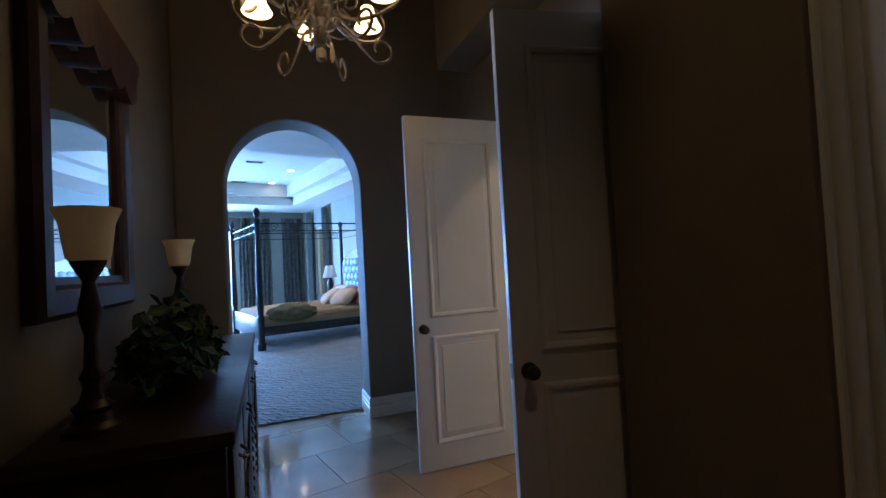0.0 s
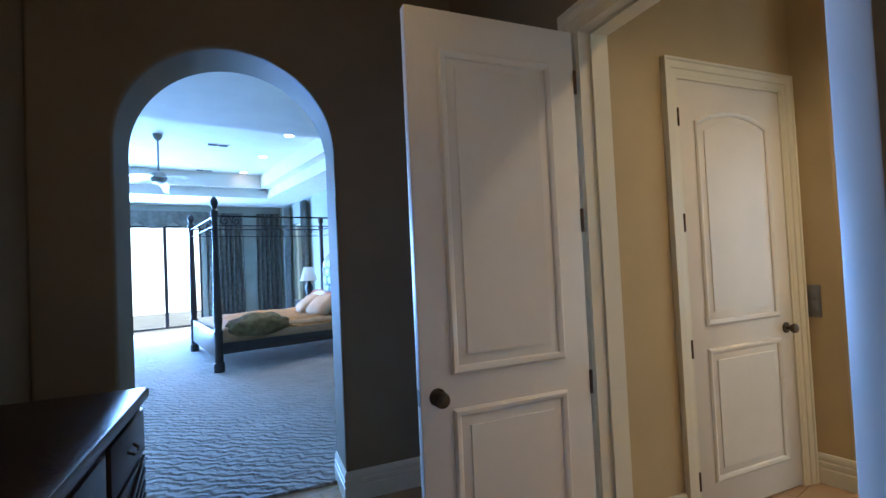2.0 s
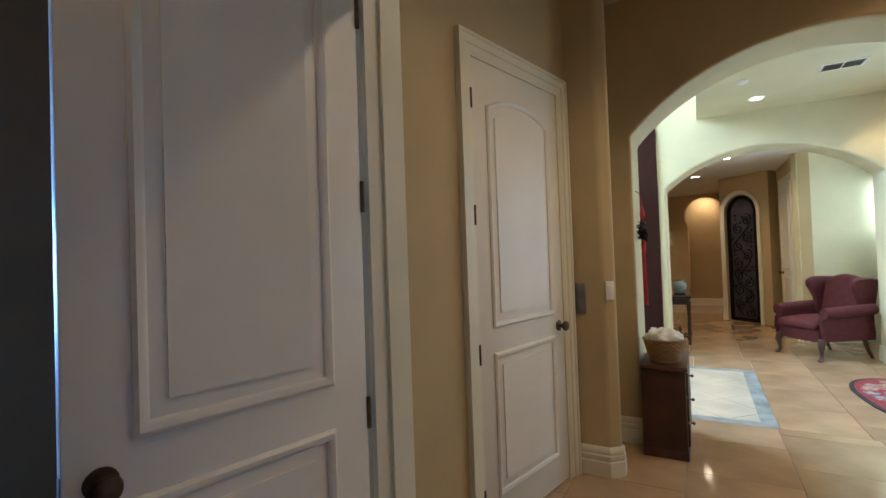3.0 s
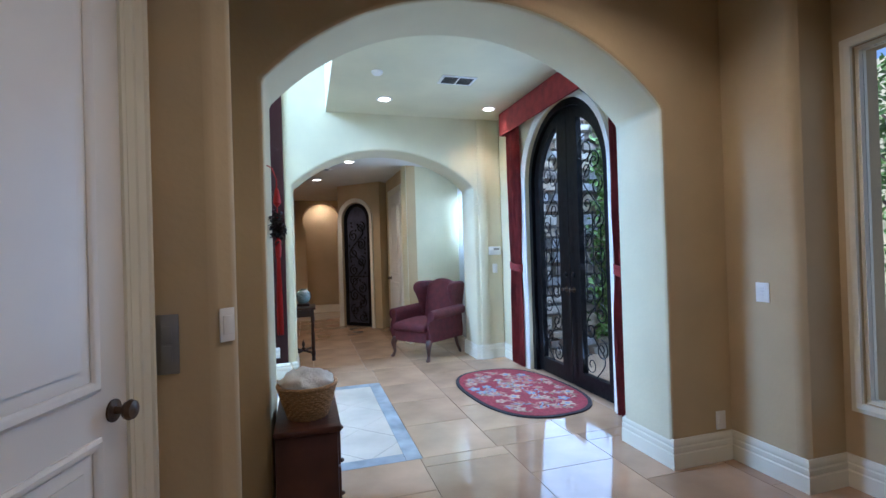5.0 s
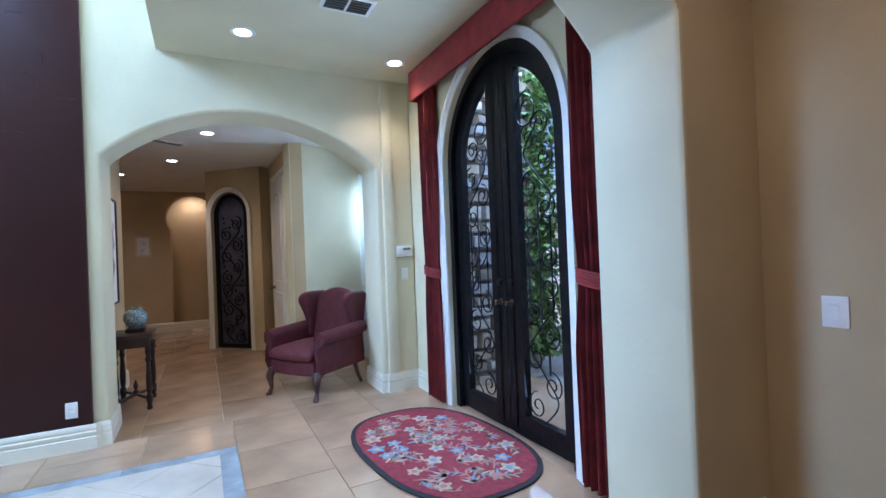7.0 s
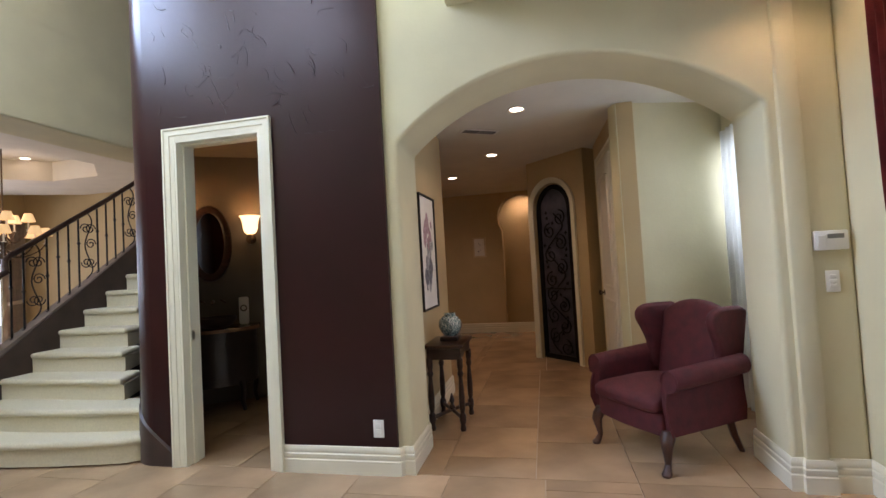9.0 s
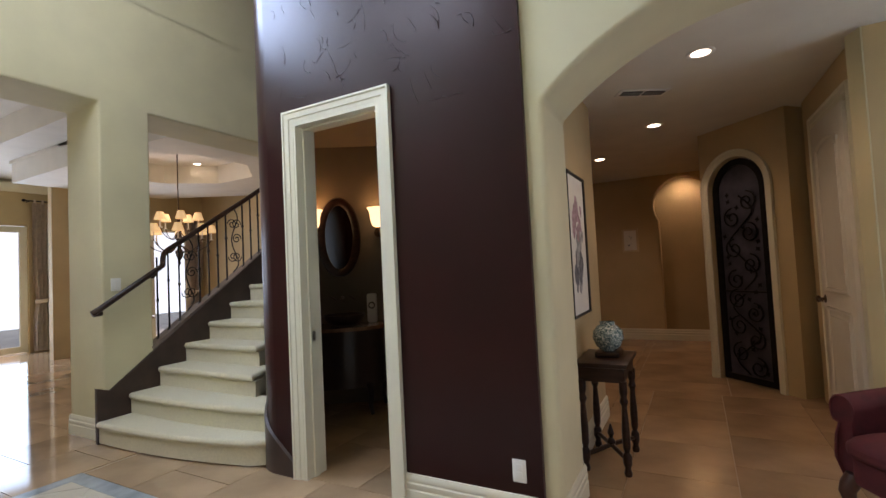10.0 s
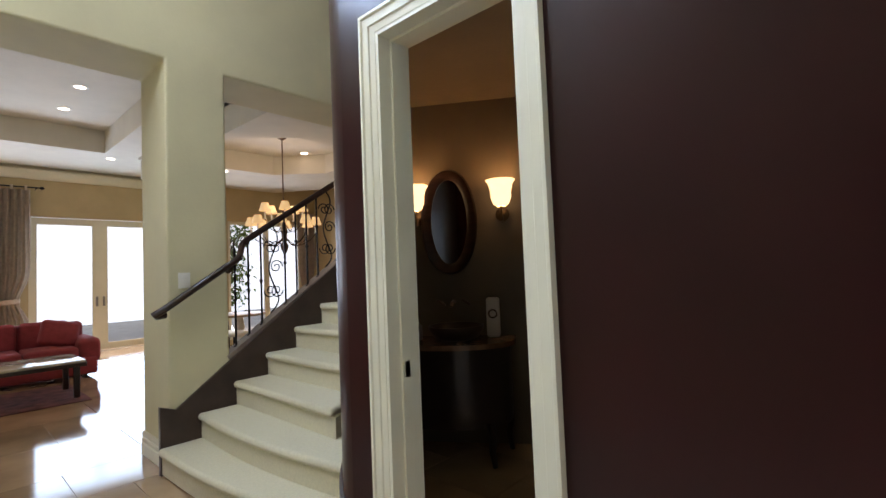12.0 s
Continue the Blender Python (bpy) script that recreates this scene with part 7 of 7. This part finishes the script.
tree(4.1, -2.5, 3.6, 0.8, 2600, 0.065, 31, "slender dark-trunked tree with small green leaves")
tree(4.75, -3.1, 3.8, 0.9, 2400, 0.07, 33, "slender dark-trunked tree with small green leaves")
tree(5.6, -7.6, 4.6, 1.3, 4200, 0.13, 35, "leafy green garden tree")
tree(6.6, -8.2, 5.2, 1.4, 4200, 0.14, 36, "leafy green garden tree")
tree(11.5, 14.4, 3.4, 0.7, 2600, 0.10, 37, "dark green conifer outside the dining room")
iv = tagged(new("climbing_ivy"), "green ivy climbing up the porch stone", "plant")
bm = bmesh.new()
leaf_cloud(bm, 2600, lambda q: Vector((7.68 + q.gauss(0, 0.06), -1.85 + q.gauss(0, 0.13), q.uniform(0.2, 3.3))), 0.085, random.Random(41))
part("foliage", bm, LEAF, iv, smooth=0)
part("stem", btube([(7.70, -1.9, -0.05), (7.68, -1.88, 1.2), (7.69, -1.82, 2.4), (7.68, -1.86, 3.2)], 0.012, 6), BARK, iv)
hg = tagged(new("hedge"), "dense green shrubs along the garden path", "hedge", kind="stuff")
bm = bmesh.new()
leaf_cloud(bm, 5200, lambda q: Vector((q.uniform(4.2, 6.6), -6.9 + q.gauss(0, 0.25), abs(q.gauss(0, 0.75)) - 0.1)), 0.13, random.Random(43))
part("foliage", bm, LEAF, hg, smooth=0)

# ---- stone floor, slab by slab ----
floor = bpy.data.objects["floor_subfloor"]
floor.name = "floor"
INX0, INX1, INY0, INY1 = 5.45, 7.43, 1.32, 5.62


def slab_mesh(w, d, t=0.012):
    bm = bmesh.new()
    box(bm, -w / 2, w / 2, -d / 2, d / 2, -t, 0.0)
    top = [v for v in bm.verts if v.co.z > -0.001]
    for v in top:
        v.co.x *= 1 - 0.003 / w
        v.co.y *= 1 - 0.003 / d
    me = bpy.data.meshes.new("slab")
    bmesh.ops.recalc_face_normals(bm, faces=bm.faces)
    bm.to_mesh(me)
    bm.free()
    me.materials.append(TRAV)
    return me


meshes = {}
T = 0.61


def lay(x0, x1, y0, y1):
    w, d = x1 - x0 - 0.0025, y1 - y0 - 0.0025
    u = ((x0 + x1) / 2 - VO.x) * math.cos(VA) + ((y0 + y1) / 2 - VO.y) * math.sin(VA)
    if w < 0.05 or d < 0.05 or u < -1.65:
        return
    key = (round(w, 3), round(d, 3))
    if key not in meshes:
        meshes[key] = slab_mesh(w, d)
    ob = new("slab", meshes[key])
    ob.location = ((x0 + x1) / 2, (y0 + y1) / 2, 0)
    ob.parent = floor


def region(ax, bx, ay, by, cut=None, tx=T, ty=T):
    j, y = 0, ay
    while y < by - 0.01:
        y2 = min(y + ty, by)
        x = ax - (tx / 2 if j % 2 else 0)
        while x < bx - 0.01:
            a, b = max(x, ax), min(x + tx, bx)
            lay(a, b, y, y2)
            x += tx
        y, j = y2, j + 1


region(-1.7, 5.45, -1.1, 4.5)
region(5.45, 8.03, -0.45, INY0)
region(INX1, 8.03, INY0, INY1)
region(5.20, 8.03, INY1, 6.8)
region(8.03, 11.0, -0.45, 2.3)
region(11.0, 14.3, 0.4, 2.3, tx=0.9, ty=0.9)
region(10.0, 14.3, 2.3, 4.9, tx=0.9, ty=0.9)
region(8.03, 10.0, 2.3, 5.4)
region(5.2, 9.9, 6.8, 14.2, tx=0.9, ty=0.9)
region(9.9, 13.0, 6.8, 12.3, tx=0.9, ty=0.9)
region(9.9, 10.75, 12.3, 14.2, tx=0.9, ty=0.9)
# inlaid carpet of marble: blue-grey border, ivory field laid on the slant
W = 0.115
for a, b, c, d in ((INX0, INX1, INY0, INY0 + W), (INX0, INX1, INY1 - W, INY1), (INX0, INX0 + W, INY0 + W, INY1 - W), (INX1 - W, INX1, INY0 + W, INY1 - W)):
    n = max(1, round(max(b - a, d - c) / 0.6))
    for k in range(n):
        if b - a > d - c:
            bm = bbox(a + (b - a) * k / n + 0.001, a + (b - a) * (k + 1) / n - 0.001, c + 0.001, d - 0.001, -0.012, 0.0)
        else:
            bm = bbox(a + 0.001, b - 0.001, c + (d - c) * k / n + 0.001, c + (d - c) * (k + 1) / n - 0.001, -0.012, 0.0)
        part("border_tile", bm, INLAYB, floor, smooth=0)
fx0, fx1, fy0, fy1 = INX0 + W, INX1 - W, INY0 + W, INY1 - W


def clip(poly):
    for ax, v, s in ((0, fx0, 1), (0, fx1, -1), (1, fy0, 1), (1, fy1, -1)):
        out = []
        for i, p in enumerate(poly):
            q = poly[(i + 1) % len(poly)]
            ip, iq = s * (p[ax] - v) >= 0, s * (q[ax] - v) >= 0
            if ip:
                out.append(p)
            if ip != iq:
                t = (v - p[ax]) / (q[ax] - p[ax])
                out.append((p[0] + (q[0] - p[0]) * t, p[1] + (q[1] - p[1]) * t))
        poly = out
        if len(poly) < 3:
            return None
    return poly


D, cx, cy = 0.30, (fx0 + fx1) / 2, (fy0 + fy1) / 2
for i in range(-14, 15):
    for j in range(-14, 15):
        x, y = cx + (i + j) * D, cy + (i - j) * D
        e = D - 0.003
        p = clip([(x - e, y), (x, y - e), (x + e, y), (x, y + e)])
        if p and abs(sum(p[k][0] * p[(k + 1) % len(p)][1] - p[(k + 1) % len(p)][0] * p[k][1] for k in range(len(p)))) > 0.004:
            bm = bmesh.new()
            prism(bm, p, 0.012, Matrix.Translation((0, 0, -0.012)))
            part("ivory_tile", bm, INLAYL, floor, smooth=0)
